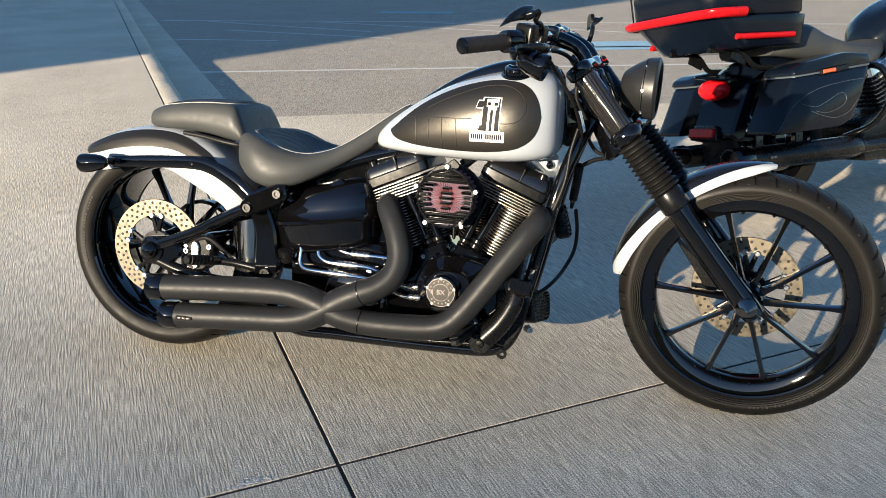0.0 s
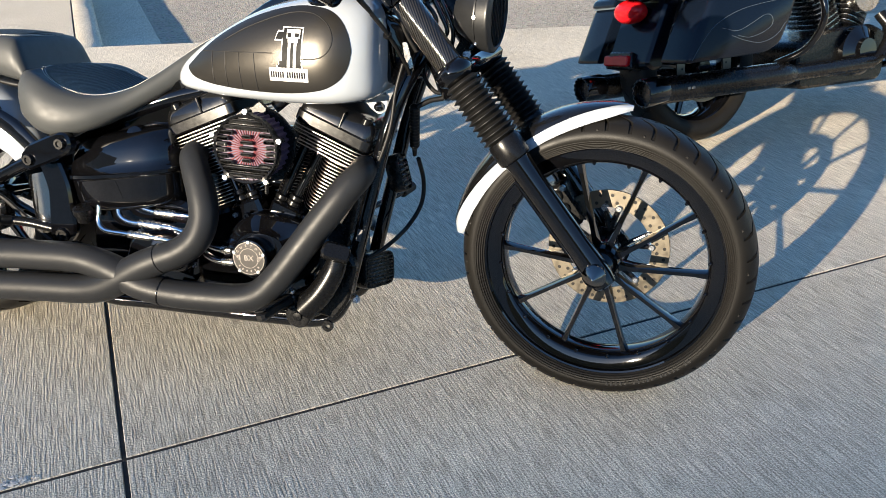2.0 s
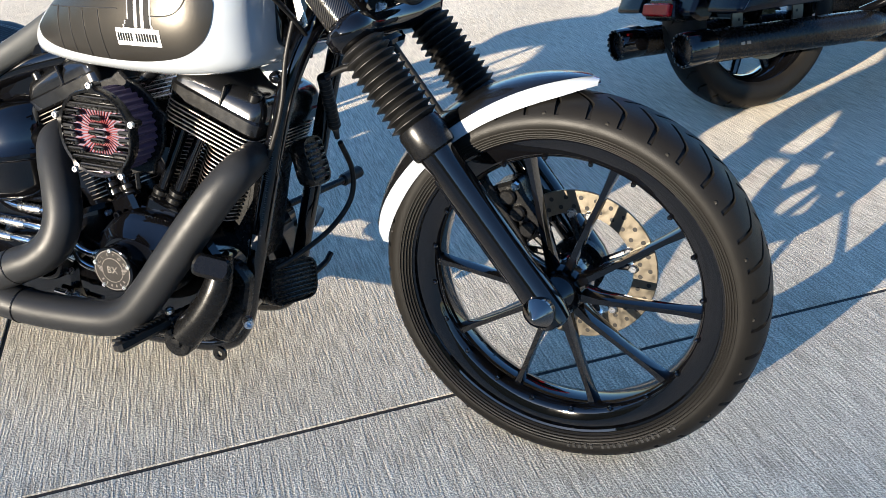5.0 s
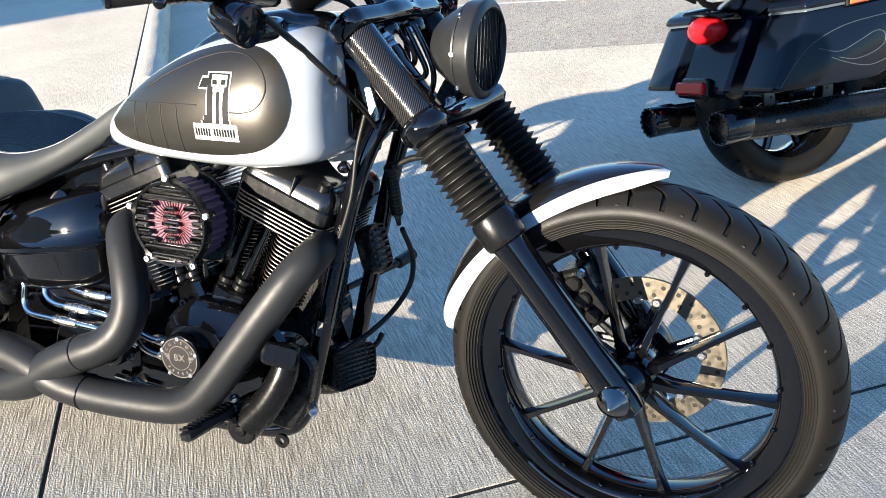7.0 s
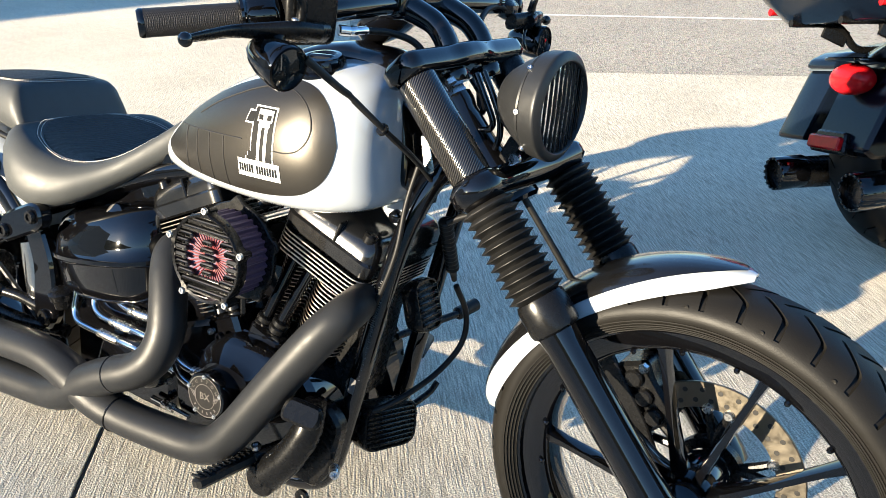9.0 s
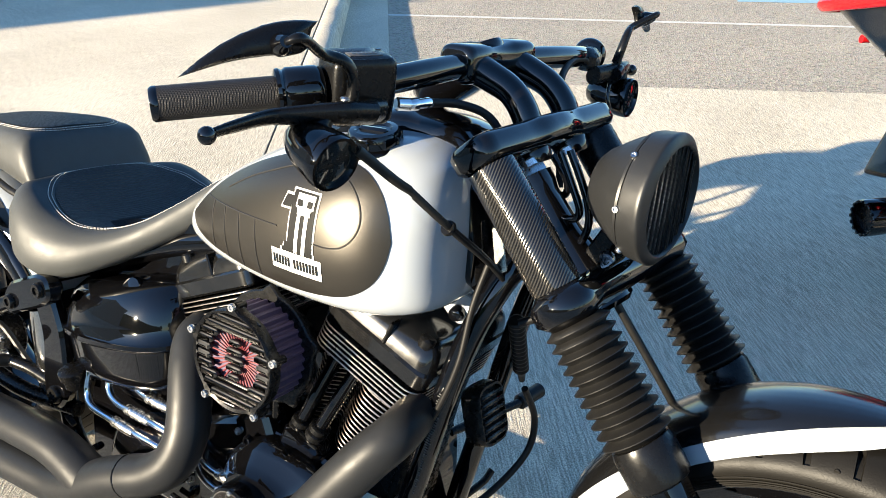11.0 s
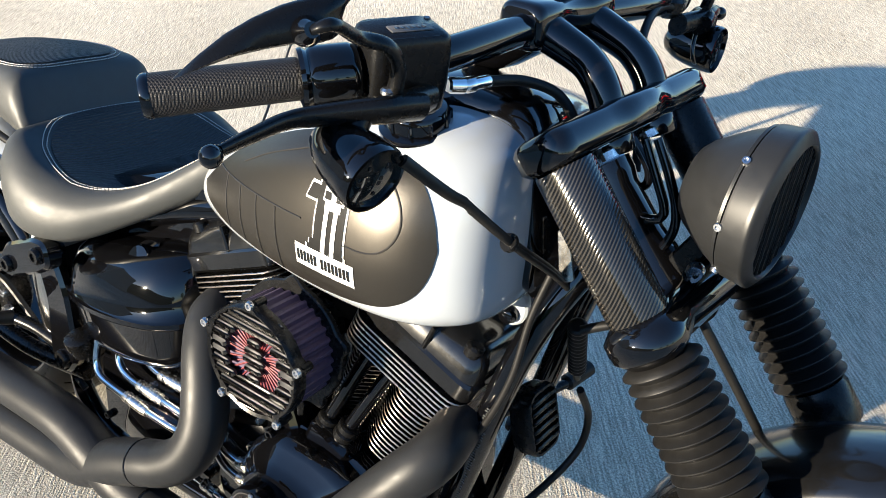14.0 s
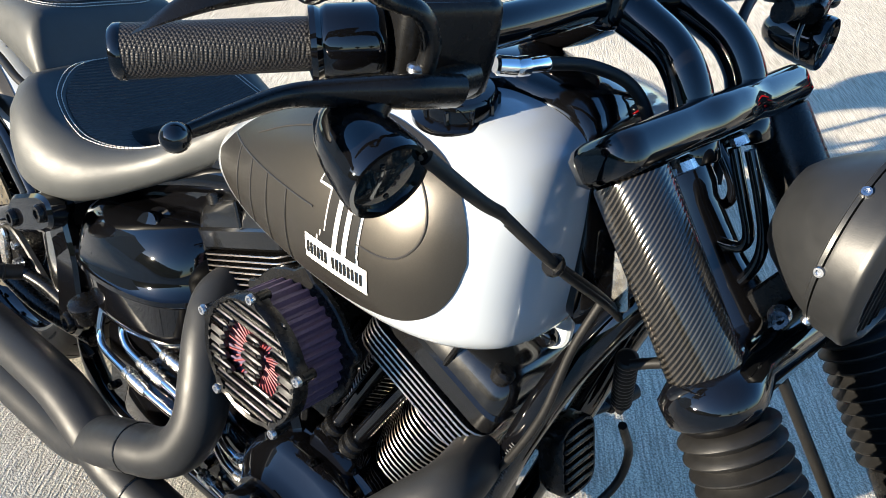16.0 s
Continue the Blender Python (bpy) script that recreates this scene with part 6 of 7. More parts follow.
BAR = [(1.187, 0.0, 0.982), (1.192, -0.07, 0.982), (1.197, -0.14, 0.980), (1.194, -0.205, 0.976), (1.172, -0.275, 0.971), (1.145, -0.330, 0.967)]
bar = part("handlebar", Shape().tube(sided(BAR[::-1], -1)[:-1] + sided(BAR, 1), 0.0165, 20, 8), GLOSS, bike, "gloss black drag-style handlebar", BARM)
for sd in (1, -1):
    a, b = sided([(1.148, -0.325, 0.9675), (1.083, -0.432, 0.957)], sd)
    part("hand_grip", Shape().lathe([(0.014, 0), (0.0185, 0.001), (0.0185, (b - a).length)], along(a, b - a), 36), GRIP, bike, "knurled black rubber hand grip", BARM)
    part("grip_cap", Shape().lathe([(0.0186, -0.004), (0.0190, -0.003), (0.0188, 0.001), (0.0165, 0.004), (0.0005, 0.005)], along(b, b - a), 32), GLOSS, bike, "gloss black grip end cap", BARM)
    d = (a - b).normalized()
    sw = part("switch_housing", Shape().lathe([(0.019, 0), (0.0255, 0.002), (0.0265, 0.006), (0.0240, 0.010), (0.0265, 0.014), (0.0265, 0.045), (0.024, 0.052), (0.018, 0.056)], along(a - d * 0.002, d), 32), GLOSS, bike, "gloss black switch housing", BARM)
    m1 = sided([(1.190, -0.246, 0.971)], sd)[0]
    box_m = Matrix.Translation(m1) @ Matrix.Rotation(radians(-18 * sd), 4, "Z") @ Matrix.Rotation(radians(8), 4, "Y")
    if sd > 0:
        rings = []
        for z, k in ((-0.036, 0.82), (-0.030, 0.95), (-0.005, 1.0), (0.022, 1.0), (0.028, 0.985), (0.030, 0.985), (0.036, 0.95), (0.039, 0.86)):
            rings.append([box_m @ Vector((x * k, y * k, z)) for x, y in rounded(0.054, 0.078, 0.012, 4)])
        rsv = part("brake_reservoir", Shape().loft(rings), BLACK, bike, "satin black brake reservoir with a lettered plate", BARM, 45)
        part("reservoir_plate", Shape().box((0.014, 0.040, 0.0015), box_m @ Matrix.Translation((0.004, 0.004, 0.0395)), 0.0005), LABEL, rsv, "grey printed plate", BARM)
        for k in range(6):
            part("plate_mark", Shape().box((0.0045, 0.003, 0.0008), box_m @ Matrix.Translation((0.004, -0.010 + 0.0055 * k, 0.0405)), 0.0002), ENGRAVE, rsv, "", BARM)
        for y in (-0.030, 0.032):
            part("plate_screw", Shape().lathe([(0.0035, 0), (0.003, 0.0015), (0.0005, 0.0015)], box_m @ Matrix.Translation((-0.017 if y > 0 else 0.018, y, 0.038)), 10), GLOSS, rsv, "", BARM)
    else:
        part("clutch_perch", Shape().box((0.040, 0.060, 0.034), box_m, 0.010), BLACK, bike, "satin black clutch lever perch", BARM)
    p = sided([(1.212, -0.235, 0.948), (1.222, -0.285, 0.952), (1.218, -0.318, 0.955)], sd)
    part("lever_bracket", Shape().tube(p, [0.017, 0.016, 0.012], 14, flat=0.75), BLACK, bike, "black lever bracket", BARM)
    lev = sided([(1.232, -0.262, 0.951), (1.226, -0.300, 0.955), (1.208, -0.340, 0.955), (1.197, -0.375, 0.955), (1.202, -0.415, 0.953), (1.208, -0.447, 0.951)], sd)
    if sd < 0:
        lev = [Vector((q.x, 0.262 + (q.y - 0.262) * 0.50, q.z - 0.004)) for q in lev]
    lv = part("brake_lever" if sd > 0 else "clutch_lever", Shape().tube(lev, [0.015, 0.0155, 0.0125, 0.0098, 0.008, 0.006], 16, 8, flat=0.72), BLACK, bike, "satin black ball-end lever", BARM)
    ball = lev[-1] + Vector((0.002, -0.0075 * sd, -0.001))
    part("lever_ball", Shape().lathe([(0.0005, -0.009)] + [(0.009 * math.cos(radians(t)), 0.009 * math.sin(radians(t))) for t in range(-75, 90, 15)] + [(0.0005, 0.009)], Matrix.Translation(ball), 24), GLOSS, lv, "", BARM)
    part("lever_pin", Shape().lathe([(0.007, 0), (0.007, 0.003), (0.005, 0.005), (0.0005, 0.005)], along(sided([(1.221, -0.290, 0.966)], sd)[0], (0, 0, 1)), 14), BOLT, lv, "", BARM)
    tip, lens = sided([(1.184, -0.334, 0.932), (1.256, -0.336, 0.911)] if sd > 0 else [(1.163, -0.305, 0.912), (1.240, -0.314, 0.908)], sd)
    bl = bullet("front_turn_signal", tip, lens, 0.0300, None, BARM, "gloss black bullet turn signal with a smoked lens")
    part("signal_post", Shape().rod(*sided([(1.220, -0.332 if sd > 0 else -0.308, 0.930), (1.218, -0.316, 0.952)], sd), 0.010, 14), BLACK, bl, "", BARM)
    # mirror shaped like a curved blade
    T0 = Vector((1.180, -0.462, 1.000))
    ex, ez = Vector((0.000104, 0.000258, 0.0)), Vector((-0.00006, 0.00003, 0.000212))
    outline = [(0, 0), (70, 68), (145, 130), (220, 176), (295, 210), (345, 224), (395, 232), (450, 233), (497, 228), (474, 195), (462, 160), (466, 122), (430, 92), (385, 80), (325, 84), (245, 74), (165, 58), (80, 30)]
    nrm = ex.cross(ez).normalized()
    if nrm.x < 0:
        nrm = -nrm
    rings = []
    cen = sum(((T0 + ex * q[0] + ez * q[1]) for q in outline), Vector()) / len(outline)
    for off, k in ((-0.004, 0.96), (-0.002, 1.0), (0.002, 1.0), (0.007, 0.86), (0.0095, 0.55)):
        rings.append([Vector(((cen + (T0 + ex * q[0] + ez * q[1] - cen) * k + nrm * off).x, (cen + (T0 + ex * q[0] + ez * q[1] - cen) * k + nrm * off).y * sd, (cen + (T0 + ex * q[0] + ez * q[1] - cen) * k + nrm * off).z)) for q in outline])
    mir = part("blade_mirror", Shape().loft(rings), BLACK, bike, "satin black blade-shaped mirror on a curved stem", BARM, 45)
    bp = T0 + ex * 350 + ez * 120
    part("mirror_ball", Shape().lathe([(0.011, -0.002), (0.0115, 0.006), (0.009, 0.012), (0.006, 0.020)], along(sided([bp + nrm * 0.006], sd)[0], Vector((nrm.x, nrm.y * sd, nrm.z))), 20), GLOSS, mir, "", BARM)
    stem = [bp + nrm * 0.024, bp + nrm * 0.030 + Vector((0.004, 0.015, 0.002)), Vector((1.222, -0.325, 1.018)), Vector((1.228, -0.298, 1.008)), Vector((1.228, -0.286, 0.988)), Vector((1.222, -0.284, 0.965))]
    part("mirror_stem", Shape().tube(sided(stem, sd), [0.0045, 0.006, 0.007, 0.0078, 0.0085, 0.009], 14, 6, flat=0.8), BLACK, mir, "curved black stem", BARM)

# risers and their clamp
for sd in (1, -1):
    r = part("riser", Shape().tube(sided([(1.302, -0.044, 0.880), (1.293, -0.044, 0.906), (1.281, -0.044, 0.934), (1.258, -0.043, 0.957), (1.224, -0.043, 0.971), (1.187, -0.043, 0.982)], sd), [0.0195, 0.019, 0.0185, 0.0185, 0.020, 0.022], 22, 8), GLOSS, bike, "curved gloss black handlebar riser", BARM)
    part("riser_foot", Shape().lathe([(0.0225, 0), (0.0240, 0.002), (0.0240, 0.022), (0.0225, 0.024), (0.0195, 0.026)], along(sided([(1.303, -0.044, 0.873)], sd)[0], (-0.42, 0, 0.9)), 28), GLOSS, r, "", BARM)
rings = []
for y, k in ((-0.073, 0.72), (-0.0715, 0.90), (-0.067, 0.99), (-0.060, 1.02), (-0.028, 1.02), (-0.024, 0.97), (0.024, 0.97), (0.028, 1.02), (0.060, 1.02), (0.067, 0.99), (0.0715, 0.90), (0.073, 0.72)):
    ring = []
    for j in range(32):
        c, q = math.cos(2 * math.pi * j / 32), math.sin(2 * math.pi * j / 32)
        ring.append((1.187 + 0.028 * k * math.copysign(abs(c) ** 0.55, c), y, 0.984 + 0.025 * k * math.copysign(abs(q) ** 0.55, q)))
    rings.append(ring)
part("riser_clamp", Shape().loft(rings), GLOSS, bike, "gloss black riser clamp cover", BARM, 50)
gm = along((1.136, -0.004, 0.966), (-0.55, 0, 0.83))
part("instrument_pod", Shape().lathe([(0.012, -0.040), (0.035, -0.034), (0.050, -0.016), (0.053, 0.0), (0.052, 0.006), (0.046, 0.009), (0.0005, 0.008)], gm @ Matrix.Diagonal((0.9, 1.55, 1, 1)), 40), GLOSS, bike, "gloss black instrument pod behind the risers", BARM)

# headlight with slatted visor
HL = along((1.439, 0.0075, 0.850), (1, 0.0, -0.05)) @ Matrix.Diagonal((0.88, 0.88, 0.64, 1))
lampb = part("headlight", Shape().lathe([(0.012, -0.094), (0.030, -0.093), (0.042, -0.088), (0.052, -0.075), (0.066, -0.047), (0.077, -0.022), (0.083, -0.004), (0.0865, -0.002), (0.0865, 0.003), (0.080, 0.005), (0.070, 0.004), (0.060, -0.02), (0.03, -0.035), (0.0005, -0.04)], HL, 56), VISOR, bike, "satin black headlight with a slatted visor", STEER)
outer = [(math.cos(2 * math.pi * k / 72), math.sin(2 * math.pi * k / 72)) for k in range(72)]
ring = [[(x * r, y * r, z) for x, y in outer] for r, z in ((0.0835, 0.005), (0.0885, 0.006), (0.0893, 0.010), (0.0912, 0.038), (0.0922, 0.044), (0.0915, 0.048), (0.0895, 0.050), (0.0800, 0.058), (0.0775, 0.0585), (0.0755, 0.056), (0.0745, 0.030), (0.0690, 0.008))]
part("visor_ring", Shape().loft(ring, False, True, HL), VISOR, lampb, "satin black visor ring", STEER, 50)
for k in range(9):
    x = -0.0592 + 0.0148 * k
    h = math.sqrt(max(0, 0.0758 ** 2 - x * x))
    part("visor_slat", Shape().box((0.0048, 2 * h, 0.0055), HL @ Matrix.Translation((x, 0, 0.0515)), 0.002), VISOR, lampb, "", STEER)
# solid mirror dome; the blue of the reflected sky is in its colour
part("headlight_lens", Shape().lathe([(0.0742, 0.034), (0.066, 0.040), (0.050, 0.0445), (0.026, 0.047), (0.0005, 0.0475)], HL, 40), LAMPGLASS, lampb, "silver headlight glass behind the slats, its bluish sky reflection put into the colour", STEER, 60)
for a in (132, 180, 228, 276, 0, 50):
    p = HL @ Vector((0.0890 * math.cos(radians(a)), 0.0890 * math.sin(radians(a)), 0.004))
    c = HL @ Vector((0, 0, 0.004))
    bolt("visor_screw", p - (p - c).normalized() * 0.002, p - c, 0.0045, 0.004, BOLT, lampb, STEER)
part("headlight_bracket", Shape().prism(ngon_round([(-0.02, -0.014), (0.032, -0.012), (0.038, 0.0), (0.030, 0.014), (-0.02, 0.014)], 0.008), 0.05, Matrix.Translation((1.392, 0.046, 0.768)) @ Matrix.Rotation(radians(-60), 4, "Y") @ TURNY, 0.003), BLACK, bike, "black headlight bracket on the lower yoke", STEER)
bolt("bracket_bolt", (1.408, -0.008, 0.764), (0.3, -1, 0), 0.010, 0.010, BOLT, None, STEER)

# brake line and cables
fit = part("banjo_fitting", Shape().rod((1.203, -0.196, 0.950), (1.210, -0.178, 0.948), 0.0082, 12), CHROME, bike, "chrome banjo bolt and hose end", BARM)
part("hose_end", Shape().lathe([(0.006, 0), (0.008, 0.003), (0.008, 0.012), (0.006, 0.014), (0.007, 0.030), (0.006, 0.032)], along((1.209, -0.180, 0.948), (0.2, 1, 0)), 12), CHROME, fit, "", BARM)
part("brake_line", Shape().tube([(1.214, -0.150, 0.948), (1.228, -0.110, 0.944), (1.250, -0.080, 0.930), (1.268, -0.068, 0.90), (1.272, -0.070, 0.865), (1.275, -0.065, 0.82), (1.30, -0.05, 0.77)], 0.0055, 12), RUBBER, bike, "black brake line", BARM)
part("clutch_line", Shape().tube([(1.205, 0.245, 0.962), (1.206, 0.205, 0.974), (1.214, 0.160, 0.972), (1.230, 0.115, 0.955), (1.250, 0.085, 0.922), (1.268, 0.065, 0.88), (1.285, 0.05, 0.82)], 0.0052, 12), RUBBER, bike, "black clutch cable arching to the steering head", BARM)
part("clutch_loop", Shape().tube([(1.222, 0.275, 0.945), (1.228, 0.258, 0.918), (1.232, 0.262, 0.900), (1.226, 0.285, 0.898), (1.218, 0.300, 0.912)], 0.0032, 10), GLOSS, bike, "thin wire loop to the turn signal", BARM)
part("cable_cover", Shape().tube([(1.226, -0.300, 0.897), (1.246, -0.262, 0.865), (1.253, -0.240, 0.851)], [0.0058, 0.0054, 0.0050], 12), RUBBER, bike, "black rubber cable boot")
part("control_cable", Shape().tube([(1.253, -0.240, 0.851), (1.277, -0.192, 0.806), (1.290, -0.120, 0.755), (1.292, -0.068, 0.713), (1.282, -0.045, 0.686)], 0.0044, 12), RUBBER, bike, "black control cable crossing the tank")
part("control_cable", Shape().tube([(1.256, -0.234, 0.843), (1.281, -0.184, 0.797), (1.294, -0.112, 0.745), (1.295, -0.060, 0.703), (1.284, -0.040, 0.676)], 0.0036, 12), RUBBER, bike, "black control cable crossing the tank")
part("cable_tie", Shape().lathe([(0.009, -0.003), (0.010, 0), (0.009, 0.003)], along((1.277, -0.190, 0.803), (0.014, 0.065, -0.045)), 12), BLACK, bike)
for pts in ([(1.324, 0.0, 0.883), (1.345, 0.0, 0.843), (1.358, 0.0, 0.816), (1.356, 0.0, 0.803), (1.345, 0.0, 0.798), (1.325, 0.0, 0.797)],
            [(1.338, 0.0, 0.887), (1.356, 0.0, 0.854), (1.370, 0.0, 0.822), (1.373, 0.0, 0.797), (1.366, 0.0, 0.774), (1.352, 0.0, 0.759), (1.330, 0.0, 0.752)],
            [(1.296, 0.03, 0.868), (1.319, 0.03, 0.84), (1.321, 0.03, 0.822), (1.310, 0.03, 0.812), (1.295, 0.02, 0.805)]):
    part("wiring_loop", Shape().tube(pts, 0.0052, 12), GLOSS, bike, "black cable loop between the yokes", STEER)
part("brake_hose", Shape().tube([(1.405, 0.01, 0.715), (1.438, 0.025, 0.66), (1.475, 0.040, 0.60), (1.515, 0.060, 0.53), (1.56, 0.085, 0.45)], 0.0055, 10), RUBBER, bike, "black front brake hose", STEER)
part("wiring_hose", Shape().tube([(1.30, -0.02, 0.64), (1.33, -0.01, 0.655), (1.365, 0.0, 0.665), (1.40, 0.01, 0.70)], 0.006, 10), RUBBER, bike, "black hose to the lower yoke")
part("wiring_hose", Shape().tube([(1.305, 0.0, 0.74), (1.315, -0.005, 0.70), (1.345, 0.0, 0.672), (1.385, 0.01, 0.69)], 0.005, 10), RUBBER, bike, "black hose to the lower yoke")
part("throttle_cable", Shape().tube([(1.286, -0.10, 0.74), (1.272, -0.105, 0.68), (1.262, -0.11, 0.60), (1.235, -0.11, 0.52), (1.20, -0.10, 0.46)], 0.0045, 10), RUBBER, bike, "thin black cable along the down tube")
part("ignition_tag", Shape().prism(ngon_round([(-0.008, -0.03), (0.010, -0.026), (0.008, 0.03), (-0.004, 0.032)], 0.005), 0.003, pose(1.291, -0.086, 0.756, 90, -14, 10), 0.001), STEEL, bike, "small pale metal tag by the steering head")
# black block put where the recess between tank and fork lies in shade
rings = []
for x, w, z0, z1 in ((1.238, 0.088, 0.695, 0.838), (1.252, 0.092, 0.690, 0.842), (1.257, 0.088, 0.692, 0.838), (1.275, 0.060, 0.700, 0.830), (1.305, 0.034, 0.705, 0.815)):
    rings.append([(x - 0.10 * (c[1] + z0 - 0.77), c[0], z0 + c[1]) for c in ngon_round([(-w, 0), (w, 0), (w, z1 - z0), (-w, z1 - z0)], 0.025, 5)])
part("neck_recess_block", Shape().loft(rings), GLOSS, bike, "gloss black block standing in for the shaded recess ahead of the tank", angle=50)
for side in (-1, 1):
    part("yoke_nut", Shape().lathe([(0.009, 0), (0.009, 0.008), (0.007, 0.010)], along(fork(0.686, side * 0.044, 0.0), UP), 6), BOLT, bike, "", STEER)


# ---- touring motorcycle behind ----
TOUR = Matrix.Translation((1.986, 1.984, 0)) @ Matrix.Rotation(radians(42.0), 4, "Z") @ Matrix.Rotation(radians(-12.0), 4, "X")
tourer = thing("touring_motorcycle", TOUR, "blue-black touring motorcycle with hard saddlebags and a tail box", "motorcycle")


def tp(name, shape, mat, parent=None, label="", angle=38.0):
    return part(name, shape, mat, parent or tourer, label, None, angle)


TW = Matrix.Translation((0.0, 0, 0.325))
tw = tp("rear_wheel", Shape().lathe([(0.236, -0.062), (0.228, -0.070), (0.220, -0.062), (0.205, -0.03), (0.205, 0.03), (0.220, 0.062), (0.228, 0.070), (0.236, 0.062)], TW @ TURNY, 96, close=True), GLOSS, None, "gloss black rear wheel with a pale rim stripe")
part("tyre", tyre([(-0.062, 0.222), (-0.078, 0.236), (-0.086, 0.262), (-0.082, 0.290), (-0.062, 0.312), (-0.03, 0.322), (0, 0.325), (0.03, 0.322), (0.062, 0.312), (0.082, 0.290), (0.086, 0.262), (0.078, 0.236), (0.062, 0.222)], 0.325, 30, (0.01, 0.07), 0.9, 0.005, 0.0028), TYRE, tw, "black road tyre", TW)
tp("rim_stripe", Shape().lathe([(0.229, 0.0708), (0.2325, 0.0700), (0.2325, 0.0690), (0.229, 0.0698)], TW @ TURNY, 96, close=True), DECAL, tw, "pale rim stripe")
for k in range(9):
    a = 2 * math.pi * k / 9 + 0.2
    d = Vector((math.cos(a), 0, math.sin(a)))
    part("spoke", Shape().tube([d * 0.04, d * 0.21], [0.018, 0.014], 8, smooth=False), GLOSS, tw, "", TW)
part("hub", Shape().lathe([(0.03, -0.10), (0.05, -0.06), (0.05, 0.06), (0.03, 0.10)], TURNY, 24), GLOSS, tw, "", TW)
tdisc = part("brake_disc", Shape().lathe([(0.105, -0.003), (0.148, -0.003), (0.148, 0.003), (0.105, 0.003)], Matrix.Translation((0, -0.095, 0)) @ TURNY, 60, close=True), DISC, tw, "drilled steel brake disc", TW)
# dark plugs in place of the shaded holes
for k in range(24):
    a = 2 * math.pi * k / 24
    part("hole_plug", Shape().lathe([(0.005, -0.004), (0.005, 0.004)], Matrix.Translation(((0.120 + 0.014 * (k % 2)) * math.cos(a), -0.095, (0.120 + 0.014 * (k % 2)) * math.sin(a))) @ TURNY, 8), HOLESHADE, tdisc, "", TW)

for sd in (-1, 1):
    y = 0.155 if sd > 0 else -0.232
    mf = tp("muffler", Shape().tube([(-0.42, y, 0.274), (-0.10, y, 0.266), (0.25, y * 0.98, 0.256), (0.34, y * 0.95, 0.250), (0.42, y * 0.9, 0.245), (0.9, y * 0.85, 0.235)], [0.052, 0.052, 0.052, 0.044, 0.032, 0.030], 32, 8), BLACK, None, "satin black slip-on muffler")
    tm = Matrix.Translation((-0.42, y, 0.274)) @ Matrix.Rotation(radians(-92), 4, "Y")
    tp("muffler_tip", Shape().lathe([(0.0535, -0.075), (0.0550, -0.072), (0.0550, 0.018), (0.053, 0.022), (0.047, 0.022), (0.045, 0.016), (0.044, -0.10), (0.0005, -0.10)], tm, 40), GLOSS, mf, "gloss black scalloped muffler tip")
    for k in range(16):
        a = 2 * math.pi * k / 16
        tp("tip_scallop", Shape().box((0.007, 0.011, 0.010), tm @ Matrix.Rotation(a, 4, "Z") @ Matrix.Translation((0.051, 0, 0.022)), 0.002), GLOSS, mf)
    for k in range(2):
        tp("muffler_mark", Shape().box((0.016, 0.0015, 0.010), Matrix.Translation((-0.255 + 0.022 * k, y - 0.0525, 0.272)), 0.0005), ENGRAVE, mf)

    # saddlebag: a swept box with crisp edges
    def bag(outline, r, edges):
        out = ngon_round(outline, r, 4)
        cx, cz = sum(q[0] for q in out) / len(out), sum(q[1] for q in out) / len(out)
        return Shape().loft([[Vector((cx + (x - cx) * k + (0.062 if sd > 0 else 0), yy * sd, cz + (z - cz) * k - (0.012 if sd > 0 else 0))) for x, z in out] for yy, k in edges])

    rim = ((0.235, 0.95), (0.240, 0.99), (0.30, 1.0), (0.370, 1.0), (0.384, 0.99), (0.392, 0.965), (0.397, 0.90))
    sb = tp("saddlebag", bag([(-0.362, 0.374), (-0.240, 0.602), (0.215, 0.622), (0.165, 0.500), (0.105, 0.400), (0.03, 0.372)], 0.022, rim), BAGPAINT, None, "blue-black painted hard saddlebag with flame pinstripes", 35)
    tp("bag_lid", bag([(-0.257, 0.606), (-0.244, 0.634), (-0.19, 0.656), (0.05, 0.682), (0.205, 0.668), (0.225, 0.626)], 0.014, [(y0 * 1.012, k) for y0, k in rim]), BAGPAINT, sb, "painted saddlebag lid", 35)
    tp("lid_seam", bag([(-0.250, 0.598), (-0.244, 0.606), (0.216, 0.627), (0.214, 0.618)], 0.003, [(y0 * 1.006, k) for y0, k in rim]), GREYLINE, sb, "grey seal under the lid", 35)
    if sd < 0:
        for pts in ([(-0.345, 0.385), (-0.29, 0.45), (-0.22, 0.505), (-0.10, 0.545), (0.06, 0.562), (0.17, 0.565)],
                    [(-0.20, 0.487), (-0.12, 0.470), (-0.05, 0.490), (0.02, 0.515), (0.055, 0.505), (0.055, 0.475), (0.01, 0.452), (-0.06, 0.440), (-0.12, 0.452)],
                    [(-0.15, 0.455), (-0.08, 0.430), (0.0, 0.415), (0.08, 0.435), (0.13, 0.48)]):
            tp("pinstripe", Shape().tube([(x, -0.3975, z) for x, z in pts], 0.0010, 6, 6), GREYLINE, sb, "grey flame pinstripe")
        rf2 = tp("side_reflector", Shape().box((0.165, 0.012, 0.026), Matrix.Translation((-0.02, -0.402, 0.615)) @ Matrix.Rotation(radians(-4), 4, "Y"), 0.004), BLACK, sb, "dark framed side marker light")
        tp("marker_lens", Shape().box((0.075, 0.006, 0.016), Matrix.Translation((-0.055, -0.409, 0.613)) @ Matrix.Rotation(radians(-4), 4, "Y"), 0.003), ORANGELENS, rf2, "orange-red marker lens")
